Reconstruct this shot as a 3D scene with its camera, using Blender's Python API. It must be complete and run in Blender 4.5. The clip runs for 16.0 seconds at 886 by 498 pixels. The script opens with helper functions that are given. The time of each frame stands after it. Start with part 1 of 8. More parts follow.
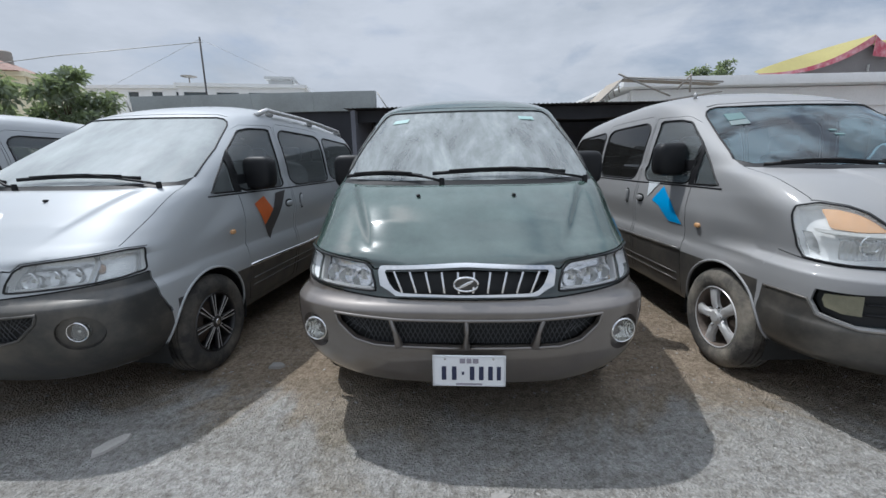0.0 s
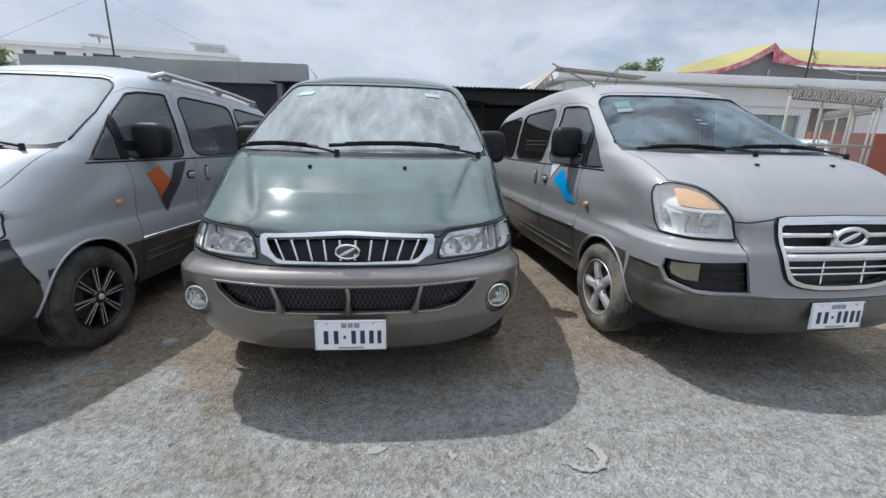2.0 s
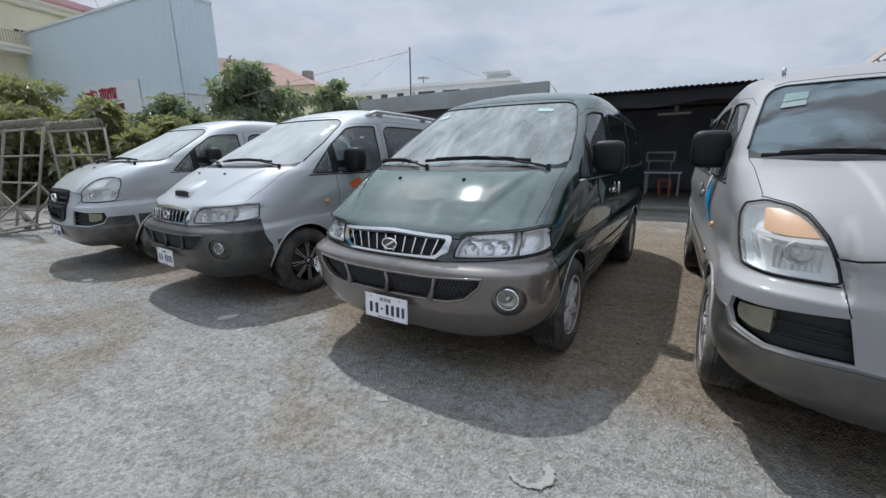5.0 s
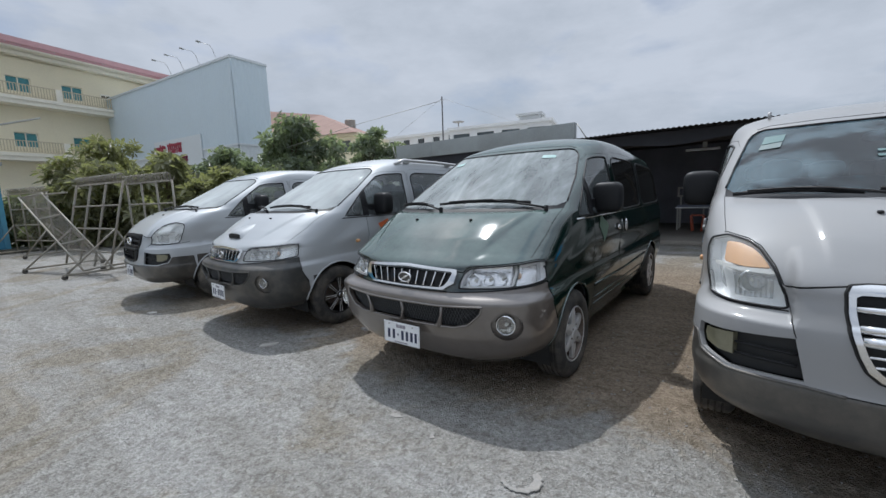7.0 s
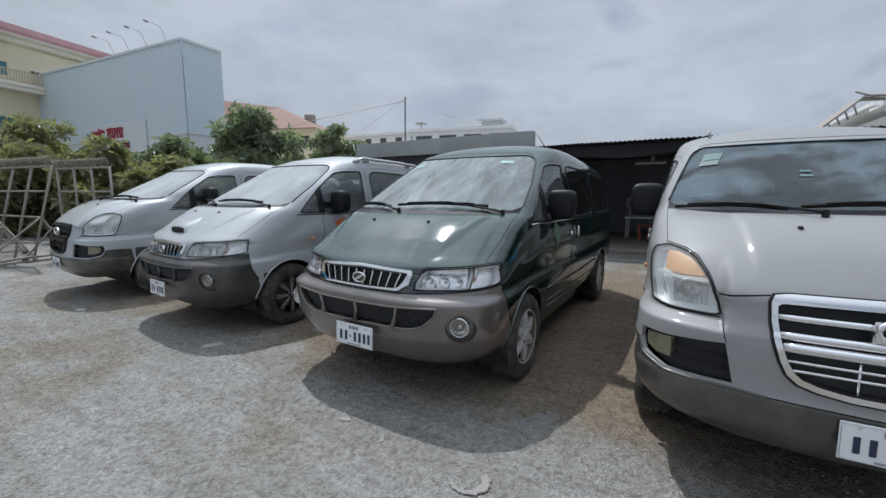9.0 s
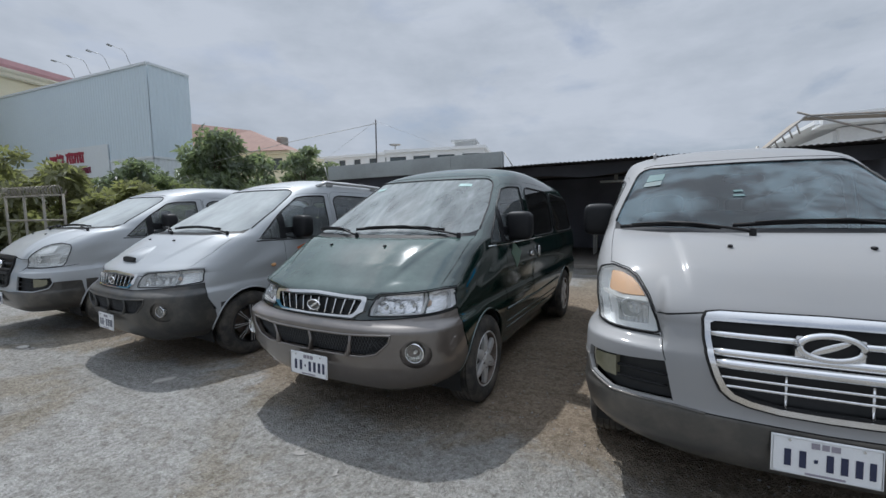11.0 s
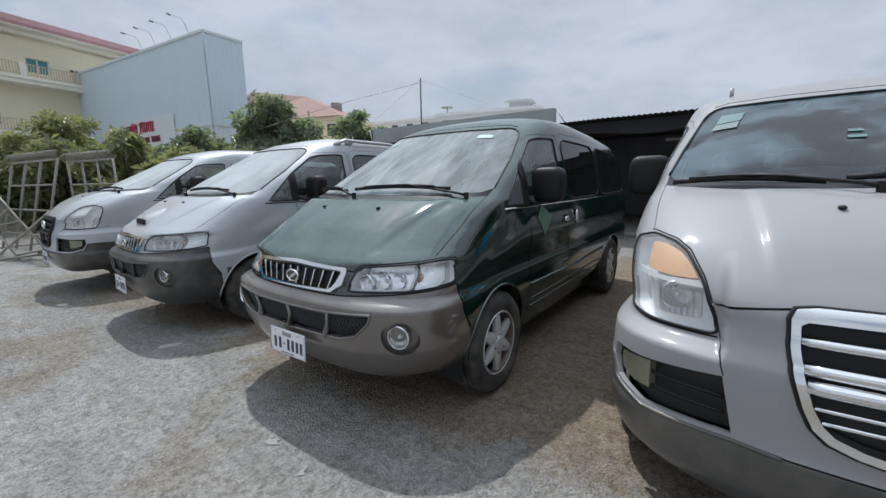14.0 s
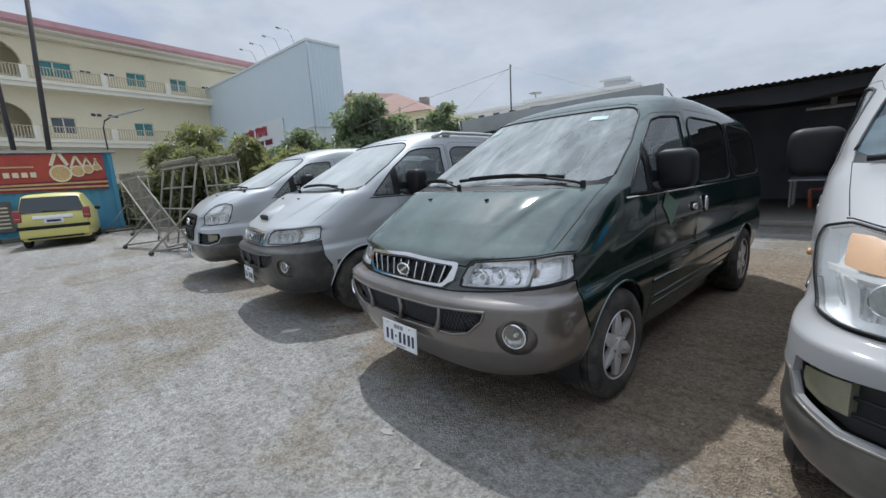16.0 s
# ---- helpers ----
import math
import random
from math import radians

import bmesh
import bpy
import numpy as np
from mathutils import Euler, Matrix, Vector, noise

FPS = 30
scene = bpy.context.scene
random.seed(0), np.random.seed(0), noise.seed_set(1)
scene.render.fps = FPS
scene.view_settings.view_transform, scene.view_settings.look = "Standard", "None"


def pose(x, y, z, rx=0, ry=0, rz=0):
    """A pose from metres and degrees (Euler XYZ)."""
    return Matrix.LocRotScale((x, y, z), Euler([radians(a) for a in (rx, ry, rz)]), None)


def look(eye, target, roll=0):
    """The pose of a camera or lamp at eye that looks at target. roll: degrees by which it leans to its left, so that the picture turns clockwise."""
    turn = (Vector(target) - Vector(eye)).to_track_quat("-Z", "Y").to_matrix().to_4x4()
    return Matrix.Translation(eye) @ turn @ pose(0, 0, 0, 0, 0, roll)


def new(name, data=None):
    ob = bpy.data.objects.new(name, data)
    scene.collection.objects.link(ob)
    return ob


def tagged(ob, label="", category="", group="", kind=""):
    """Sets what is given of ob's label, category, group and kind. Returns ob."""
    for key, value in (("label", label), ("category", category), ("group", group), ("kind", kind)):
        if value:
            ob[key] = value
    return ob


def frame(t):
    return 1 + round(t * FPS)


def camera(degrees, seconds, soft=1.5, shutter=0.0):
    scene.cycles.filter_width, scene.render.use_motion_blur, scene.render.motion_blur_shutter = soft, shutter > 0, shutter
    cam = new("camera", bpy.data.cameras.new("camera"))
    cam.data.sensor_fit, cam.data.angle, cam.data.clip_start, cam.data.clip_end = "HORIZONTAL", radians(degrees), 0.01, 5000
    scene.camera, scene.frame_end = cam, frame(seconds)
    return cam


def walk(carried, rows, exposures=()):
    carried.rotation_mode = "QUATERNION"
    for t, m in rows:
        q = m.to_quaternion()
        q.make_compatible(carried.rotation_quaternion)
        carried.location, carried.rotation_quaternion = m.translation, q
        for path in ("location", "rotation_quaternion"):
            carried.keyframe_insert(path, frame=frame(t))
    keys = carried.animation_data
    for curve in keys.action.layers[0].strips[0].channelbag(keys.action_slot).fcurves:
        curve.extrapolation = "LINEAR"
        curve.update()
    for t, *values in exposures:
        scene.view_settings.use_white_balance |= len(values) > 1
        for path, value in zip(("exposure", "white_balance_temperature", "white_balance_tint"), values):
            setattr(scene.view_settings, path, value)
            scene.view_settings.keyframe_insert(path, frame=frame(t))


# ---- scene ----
cam = camera(95.1, 16.0)
PATH = [
    (0, (-0.018, 0.777, 1.413), (-0.11, 2.728, 0.982), -1.0),
    (0.5, (-0.016, 0.783, 1.411), (-0.017, 2.732, 0.963), -0.6),
    (1, (-0.029, 0.757, 1.384), (-0.061, 2.698, 0.903), -0.7),
    (1.5, (0.037, 0.73, 1.378), (0.051, 2.664, 0.866), -3.6),
    (2, (0.281, 0.681, 1.358), (0.457, 2.608, 0.852), 1.2),
    (2.5, (0.516, 0.661, 1.365), (0.538, 2.606, 0.898), -1.0),
    (3, (0.775, 0.832, 1.364), (0.53, 2.777, 0.965), 4.3),
    (3.5, (0.948, 0.928, 1.381), (0.113, 2.724, 1.107), 2.7),
    (4, (1.2, 0.939, 1.387), (0.174, 2.629, 1.089), 4.3),
    (4.5, (1.431, 0.757, 1.364), (0.396, 2.401, 0.891), 0.0),
    (4.7, (1.478, 0.708, 1.372), (0.448, 2.357, 0.901), -0.5),
    (6.8, (1.918, 0.5, 1.423), (0.874, 2.183, 1.14), -2.6),
    (7, (1.898, 0.479, 1.423), (0.712, 2.067, 1.151), -2.3),
    (7.5, (1.87, 0.475, 1.424), (0.513, 1.922, 1.164), -3.0),
    (8, (1.86, 0.491, 1.448), (0.606, 2.036, 1.245), -1.3),
    (8.5, (1.866, 0.519, 1.431), (0.749, 2.157, 1.176), 0.2),
    (9, (1.906, 0.501, 1.418), (0.887, 2.201, 1.151), 0.2),
    (9.2, (1.923, 0.501, 1.415), (0.958, 2.231, 1.132), -0.7),
    (11.3, (2.044, 0.579, 1.454), (1.118, 2.343, 1.286), -0.9),
    (11.5, (2.036, 0.58, 1.451), (1.101, 2.338, 1.26), -1.2),
    (12, (2.027, 0.557, 1.421), (1.016, 2.268, 1.198), -1.8),
    (12.5, (2.051, 0.593, 1.366), (0.935, 2.206, 0.973), -4.1),
    (13, (2.021, 0.82, 1.348), (0.914, 2.444, 0.978), -2.0),
    (13.5, (2.007, 1.015, 1.373), (0.983, 2.692, 1.002), -2.3),
    (14, (2.072, 1.174, 1.384), (0.93, 2.781, 1.049), -1.2),
    (14.5, (2.122, 1.255, 1.375), (0.945, 2.826, 0.993), -1.2),
    (15, (2.116, 1.29, 1.375), (0.814, 2.766, 1.024), -1.4),
    (15.5, (2.036, 1.258, 1.368), (0.616, 2.609, 0.971), -2.8),
    (16, (1.898, 1.158, 1.389), (0.442, 2.481, 1.026), -3.5),
]
walk(cam, [(t, look(eye, target, roll)) for t, eye, target, roll in PATH], [(0, 0.15, 5890, 9), (1.5, 0.20, 5890, 9), (2.1, 0.37, 5890, 9), (2.6, 0.33, 5890, 9), (3.0, 0.15, 5890, 9), (4.0, 0.03, 5890, 9), (4.5, 0.17, 5890, 9), (7.0, 0.07, 5890, 9), (8.0, 0.03, 5890, 9), (9.0, -0.03, 5890, 9), (12.0, -0.01, 5890, 9), (12.6, 0.10, 5890, 9), (13.0, 0.10, 5890, 9), (16, 0.17, 5890, 9)])

# ---- sky and sun ----
SUN_WAY = Vector((-0.43, 0.28, 1.0)).normalized()
world = bpy.data.worlds.new("sky")
scene.world = world
world.use_nodes = True
wn, wl = world.node_tree.nodes, world.node_tree.links
wn.clear()
w_out = wn.new("ShaderNodeOutputWorld")
w_bg = wn.new("ShaderNodeBackground")
w_sky = wn.new("ShaderNodeTexSky")
w_sky.sky_type = "NISHITA"
w_sky.sun_disc = False
w_sky.sun_elevation = math.asin(SUN_WAY.z)
w_sky.sun_rotation = math.atan2(SUN_WAY.x, SUN_WAY.y)
w_sky.dust_density = 3.0
w_co = wn.new("ShaderNodeTexCoord")
w_map = wn.new("ShaderNodeMapping")
w_map.inputs["Scale"].default_value = (1.0, 1.0, 2.6)
w_n1 = wn.new("ShaderNodeTexNoise")
w_n1.inputs["Scale"].default_value = 2.6
w_n1.inputs["Detail"].default_value = 7.0
w_n1.inputs["Roughness"].default_value = 0.55
w_n1.inputs["Distortion"].default_value = 0.35
w_r1 = wn.new("ShaderNodeValToRGB")
w_r1.color_ramp.elements[0].position = 0.30
w_r1.color_ramp.elements[0].color = (0.3, 0.3, 0.3, 1)
w_r1.color_ramp.elements[1].position = 0.48
w_r1.color_ramp.elements[1].color = (1, 1, 1, 1)
w_n2 = wn.new("ShaderNodeTexNoise")
w_n2.inputs["Scale"].default_value = 3.4
w_n2.inputs["Detail"].default_value = 8.0
w_n2.inputs["Roughness"].default_value = 0.6
w_r2 = wn.new("ShaderNodeValToRGB")
w_r2.color_ramp.elements[0].position = 0.30
w_r2.color_ramp.elements[0].color = (5.2, 5.5, 5.9, 1)
w_r2.color_ramp.elements[1].position = 0.62
w_r2.color_ramp.elements[1].color = (6.8, 7.0, 7.4, 1)
w_mix = wn.new("ShaderNodeMix")
w_mix.data_type = "RGBA"
wl.new(w_co.outputs["Generated"], w_map.inputs["Vector"])
wl.new(w_map.outputs["Vector"], w_n1.inputs["Vector"])
wl.new(w_map.outputs["Vector"], w_n2.inputs["Vector"])
wl.new(w_n1.outputs["Fac"], w_r1.inputs["Fac"])
wl.new(w_n2.outputs["Fac"], w_r2.inputs["Fac"])
wl.new(w_r1.outputs["Color"], w_mix.inputs["Factor"])
wl.new(w_sky.outputs["Color"], w_mix.inputs["A"])
wl.new(w_r2.outputs["Color"], w_mix.inputs["B"])
# a veil of thin cloud, brightening towards the zenith as an overcast sky does
w_axes = wn.new("ShaderNodeSeparateXYZ")
wl.new(w_co.outputs["Generated"], w_axes.inputs[0])
w_veil = wn.new("ShaderNodeMapRange")
w_veil.interpolation_type = "SMOOTHSTEP"
w_veil.inputs["From Min"].default_value = 0.40
w_veil.inputs["From Max"].default_value = 0.95
w_veil.inputs["To Min"].default_value = 1.0
w_veil.inputs["To Max"].default_value = 2.05
wl.new(w_axes.outputs["Z"], w_veil.inputs["Value"])
w_lift = wn.new("ShaderNodeVectorMath")
w_lift.operation = "SCALE"
wl.new(w_mix.outputs["Result"], w_lift.inputs[0])
wl.new(w_veil.outputs["Result"], w_lift.inputs["Scale"])
wl.new(w_lift.outputs["Vector"], w_bg.inputs["Color"])
w_bg.inputs["Strength"].default_value = 0.082
wl.new(w_bg.outputs["Background"], w_out.inputs["Surface"])

sun = new("sun", bpy.data.lights.new("sun", "SUN"))
sun.data.energy = 3.0
sun.data.angle = radians(0.9)
sun.data.color = (1.0, 0.96, 0.9)
sun.matrix_world = look((0, 0, 30), Vector((0, 0, 30)) - SUN_WAY)


# ---- materials ----
def material(name, color, rough=0.5, metal=0.0, vary=0.15, scale=6.0, fine=60.0, bump=0.0, bump_scale=80.0, coat=0.0, coat_ior=1.38, coat_rough=0.04,
             dirt=0.0, dust_sheen=0.0, dust_sheen_color=(0.4, 0.38, 0.35), dirt_color=(0.36, 0.31, 0.25), dirt_scale=3.0, spec=0.5, island=0.0, random=0.0, coords="Object"):
    """A procedural surface: two scales of colour variation, optional dirt film, fine relief and clear coat."""
    m = bpy.data.materials.new(name)
    m.use_nodes = True
    n, l = m.node_tree.nodes, m.node_tree.links
    b = n["Principled BSDF"]
    b.inputs["Roughness"].default_value = rough
    b.inputs["Metallic"].default_value = metal
    b.inputs["Specular IOR Level"].default_value = spec
    b.inputs["Coat Weight"].default_value = coat
    b.inputs["Coat Roughness"].default_value = coat_rough
    b.inputs["Coat IOR"].default_value = coat_ior
    co = n.new("ShaderNodeTexCoord")
    big = n.new("ShaderNodeTexNoise")
    big.inputs["Scale"].default_value = scale
    big.inputs["Detail"].default_value = 5
    small = n.new("ShaderNodeTexNoise")
    small.inputs["Scale"].default_value = fine
    small.inputs["Detail"].default_value = 3
    for t in (big, small):
        l.new(co.outputs[coords], t.inputs["Vector"])
    add = n.new("ShaderNodeMath")
    add.operation = "ADD"
    l.new(big.outputs["Fac"], add.inputs[0])
    l.new(small.outputs["Fac"], add.inputs[1])
    ramp = n.new("ShaderNodeMapRange")
    ramp.inputs["From Min"].default_value = 0.6
    ramp.inputs["From Max"].default_value = 1.4
    ramp.inputs["To Min"].default_value = 1 - vary
    ramp.inputs["To Max"].default_value = 1 + vary
    l.new(add.outputs[0], ramp.inputs["Value"])
    value = ramp.outputs["Result"]
    if island or random:
        src = n.new("ShaderNodeNewGeometry").outputs["Random Per Island"] if island else n.new("ShaderNodeObjectInfo").outputs["Random"]
        r2 = n.new("ShaderNodeMapRange")
        amount = island or random
        r2.inputs["To Min"].default_value = 1 - amount
        r2.inputs["To Max"].default_value = 1 + amount
        l.new(src, r2.inputs["Value"])
        mul = n.new("ShaderNodeMath")
        mul.operation = "MULTIPLY"
        l.new(value, mul.inputs[0])
        l.new(r2.outputs["Result"], mul.inputs[1])
        value = mul.outputs[0]
    mix = n.new("ShaderNodeVectorMath")
    mix.operation = "SCALE"
    mix.inputs[0].default_value = color[:3]
    l.new(value, mix.inputs["Scale"])
    out = mix.outputs["Vector"]
    if dirt:
        dn = n.new("ShaderNodeTexNoise")
        dn.inputs["Scale"].default_value = dirt_scale
        dn.inputs["Detail"].default_value = 8
        dn.inputs["Roughness"].default_value = 0.65
        l.new(co.outputs[coords], dn.inputs["Vector"])
        dr = n.new("ShaderNodeMapRange")
        dr.inputs["From Min"].default_value = 0.42
        dr.inputs["From Max"].default_value = 0.75
        dr.inputs["To Max"].default_value = dirt
        l.new(dn.outputs["Fac"], dr.inputs["Value"])
        dm = n.new("ShaderNodeMix")
        dm.data_type = "RGBA"
        l.new(dr.outputs["Result"], dm.inputs["Factor"])
        l.new(out, dm.inputs["A"])
        dm.inputs["B"].default_value = (*dirt_color, 1)
        out = dm.outputs["Result"]
        rr = n.new("ShaderNodeMapRange")
        rr.inputs["To Min"].default_value = rough
        rr.inputs["To Max"].default_value = min(1.0, rough + 0.45)
        l.new(dr.outputs["Result"], rr.inputs["Value"])
        l.new(rr.outputs["Result"], b.inputs["Roughness"])
    if dust_sheen:
        # uneven paler dusty drifts on upturned faces, painting in the sky's sheen
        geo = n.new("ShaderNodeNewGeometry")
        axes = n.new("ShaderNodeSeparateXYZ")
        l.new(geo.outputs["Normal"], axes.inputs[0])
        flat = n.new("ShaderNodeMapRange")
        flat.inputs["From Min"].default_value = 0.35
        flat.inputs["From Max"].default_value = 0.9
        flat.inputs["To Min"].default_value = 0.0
        flat.inputs["To Max"].default_value = dust_sheen * 2
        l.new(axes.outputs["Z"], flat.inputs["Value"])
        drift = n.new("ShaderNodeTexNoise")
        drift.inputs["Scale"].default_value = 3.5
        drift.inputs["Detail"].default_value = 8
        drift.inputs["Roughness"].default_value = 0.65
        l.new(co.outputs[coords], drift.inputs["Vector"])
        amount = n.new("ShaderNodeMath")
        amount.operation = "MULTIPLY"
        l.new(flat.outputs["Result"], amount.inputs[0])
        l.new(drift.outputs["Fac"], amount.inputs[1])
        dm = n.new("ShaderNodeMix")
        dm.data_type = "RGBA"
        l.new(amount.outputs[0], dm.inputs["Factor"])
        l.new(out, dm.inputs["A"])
        dm.inputs["B"].default_value = (*dust_sheen_color, 1)
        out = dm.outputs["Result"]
    l.new(out, b.inputs["Base Color"])
    if bump:
        bn = n.new("ShaderNodeTexNoise")
        bn.inputs["Scale"].default_value = bump_scale
        bn.inputs["Detail"].default_value = 4
        l.new(co.outputs[coords], bn.inputs["Vector"])
        bb = n.new("ShaderNodeBump")
        bb.inputs["Strength"].default_value = bump
        bb.inputs["Distance"].default_value = 0.01
        l.new(bn.outputs["Fac"], bb.inputs["Height"])
        l.new(bb.outputs["Normal"], b.inputs["Normal"])
    return m


def glass_material(name, tint, dust_sheen, dust_sheen_color=(0.55, 0.57, 0.56), dust_scale=3.0, ior=1.5, streak=1.0, spots=0.0, blot_scale=2.1, edge=0.10):
    """A thin pane: clear tinted glass with a glossy Fresnel reflection under an uneven dusty film, which on windows
    also paints in sky sheen.
    """
    m = bpy.data.materials.new(name)
    m.use_nodes = True
    n, l = m.node_tree.nodes, m.node_tree.links
    n.clear()
    out = n.new("ShaderNodeOutputMaterial")
    clear = n.new("ShaderNodeBsdfTransparent")
    clear.inputs["Color"].default_value = (*tint, 1)
    gloss = n.new("ShaderNodeBsdfGlossy")
    gloss.inputs["Roughness"].default_value = 0.015
    facing = n.new("ShaderNodeLayerWeight")
    facing.inputs["Blend"].default_value = 0.5
    steep = n.new("ShaderNodeMath")
    steep.operation = "POWER"
    steep.inputs[1].default_value = 5.0
    l.new(facing.outputs["Facing"], steep.inputs[0])
    head_on = ((ior - 1) / (ior + 1)) ** 2
    schlick = n.new("ShaderNodeMath")
    schlick.operation = "MULTIPLY_ADD"
    schlick.inputs[1].default_value = 1 - head_on
    schlick.inputs[2].default_value = head_on
    l.new(steep.outputs[0], schlick.inputs[0])
    pane = n.new("ShaderNodeMixShader")
    l.new(schlick.outputs[0], pane.inputs["Fac"])
    l.new(clear.outputs[0], pane.inputs[1])
    l.new(gloss.outputs[0], pane.inputs[2])
    film = n.new("ShaderNodeBsdfDiffuse")
    film.inputs["Color"].default_value = (*dust_sheen_color, 1)
    co = n.new("ShaderNodeTexCoord")
    mp = n.new("ShaderNodeMapping")
    mp.inputs["Scale"].default_value = (1.0, 1.0 / streak, 1.0 / streak)
    noise_node = n.new("ShaderNodeTexNoise")
    noise_node.inputs["Scale"].default_value = dust_scale
    noise_node.inputs["Detail"].default_value = 8
    noise_node.inputs["Roughness"].default_value = 0.62
    l.new(co.outputs["Object"], mp.inputs["Vector"])
    l.new(mp.outputs["Vector"], noise_node.inputs["Vector"])
    mr = n.new("ShaderNodeMapRange")
    mr.inputs["From Min"].default_value = 0.35
    mr.inputs["From Max"].default_value = 0.72
    mr.inputs["To Min"].default_value = dust_sheen * 0.84
    mr.inputs["To Max"].default_value = min(1.0, dust_sheen * 1.16)
    l.new(noise_node.outputs["Fac"], mr.inputs["Value"])
    film_amount = mr.outputs["Result"]
    if spots:
        # uneven blotches in the dusty film that also paint in patchy cloud reflections
        blot = n.new("ShaderNodeTexNoise")
        blot.inputs["Scale"].default_value = blot_scale
        blot.inputs["Detail"].default_value = 7
        blot.inputs["Roughness"].default_value = 0.68
        blot.inputs["Distortion"].default_value = 0.5
        l.new(mp.outputs["Vector"], blot.inputs["Vector"])
        bmr = n.new("ShaderNodeMapRange")
        bmr.inputs["From Min"].default_value = 0.50 - edge
        bmr.inputs["From Max"].default_value = 0.50 + edge
        bmr.inputs["To Min"].default_value = 1 - spots
        bmr.inputs["To Max"].default_value = 1 + spots * 0.5
        l.new(blot.outputs["Fac"], bmr.inputs["Value"])
        tms = n.new("ShaderNodeMath")
        tms.operation = "MULTIPLY"
        tms.use_clamp = True
        l.new(film_amount, tms.inputs[0])
        l.new(bmr.outputs["Result"], tms.inputs[1])
        film_amount = tms.outputs[0]
    mix = n.new("ShaderNodeMixShader")
    l.new(film_amount, mix.inputs["Fac"])
    l.new(pane.outputs[0], mix.inputs[1])
    l.new(film.outputs[0], mix.inputs[2])
    l.new(mix.outputs[0], out.inputs["Surface"])
    return m


# green-grey on the upturned faces paints in the sky sheen of bonnet and roof
GREEN = material("green_paint", (0.0035, 0.015, 0.012), 0.5, 0.0, 0.10, 2.0, 900, coat=1.0, coat_ior=1.95, coat_rough=0.08, spec=0.0, dust_sheen=0.29, dust_sheen_color=(0.235, 0.328, 0.292))
SILVER = material("silver_paint", (0.41, 0.430, 0.445), 0.48, 0.15, 0.04, 2.0, 900, coat=0.8, dirt=0.10, dirt_scale=4)
SILVER_WARM = material("pale_silver_paint", (0.270, 0.271, 0.272), 0.58, 0.08, 0.04, 2.0, 900, coat=0.5, coat_rough=0.10, dirt=0.10, dirt_scale=4)
BRONZE = material("bronze_paint", (0.105, 0.088, 0.076), 0.4, 0.2, 0.06, 2.0, 900, coat=1.0, coat_ior=1.85, dirt=0.12, dirt_scale=5)
GREY_LOWER = material("grey_lower_paint", (0.062, 0.063, 0.062), 0.4, 0.45, 0.08, 2.0, 700, coat=0.3, dirt=0.28, dirt_scale=5)
GREY_MID = material("mid_grey_paint", (0.068, 0.065, 0.060), 0.38, 0.3, 0.08, 2.0, 700, coat=0.6, dirt=0.28, dirt_scale=5)
CHROME = material("chrome", (0.80, 0.80, 0.80), 0.10, 1.0, 0.05, 8, 200, dirt=0.08)
ALLOY = material("alloy", (0.60, 0.60, 0.60), 0.32, 0.4, 0.08, 8, 200, dirt=0.35, dirt_scale=9)
BLACK_ALLOY = material("black_alloy", (0.008, 0.008, 0.009), 0.35, 0.0, 0.2, 8, 200, coat=0.3, dirt=0.05)
RUBBER = material("rubber", (0.028, 0.027, 0.026), 0.85, 0, 0.25, 10, 120, bump=0.3, bump_scale=150, dirt=0.55, dirt_scale=6, dirt_color=(0.22, 0.19, 0.15))
DUSTY_RUBBER = material("dusty_rubber", (0.05, 0.047, 0.043), 0.9, 0, 0.25, 10, 120, bump=0.3, bump_scale=150, dirt=0.95, dirt_scale=4, dirt_color=(0.33, 0.295, 0.24))
BLACK_PLASTIC = material("black_plastic", (0.009, 0.0095, 0.011), 0.5, 0, 0.2, 10, 300, bump=0.08, bump_scale=500, dirt=0.02, spec=0.3)
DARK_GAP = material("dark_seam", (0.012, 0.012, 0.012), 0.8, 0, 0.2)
SEAT_CLOTH = material("seat_cloth", (0.13, 0.13, 0.14), 0.95, 0, 0.2, 20, 300, bump=0.2, bump_scale=400)
DASH = material("dashboard_plastic", (0.10, 0.10, 0.105), 0.7, 0, 0.15, 10, 300, bump=0.1, bump_scale=600)
LINING = material("interior_lining", (0.30, 0.30, 0.29), 0.9, 0, 0.1)
REFLECTOR = material("lamp_reflector", (0.88, 0.89, 0.90), 0.35, 0.0, 0.10, 30, 140, bump=0.12, bump_scale=60)
AMBER = material("amber_lens", (0.62, 0.34, 0.15), 0.3, 0.0, 0.15, 25, 120, coat=0.8, bump=0.1, bump_scale=90)


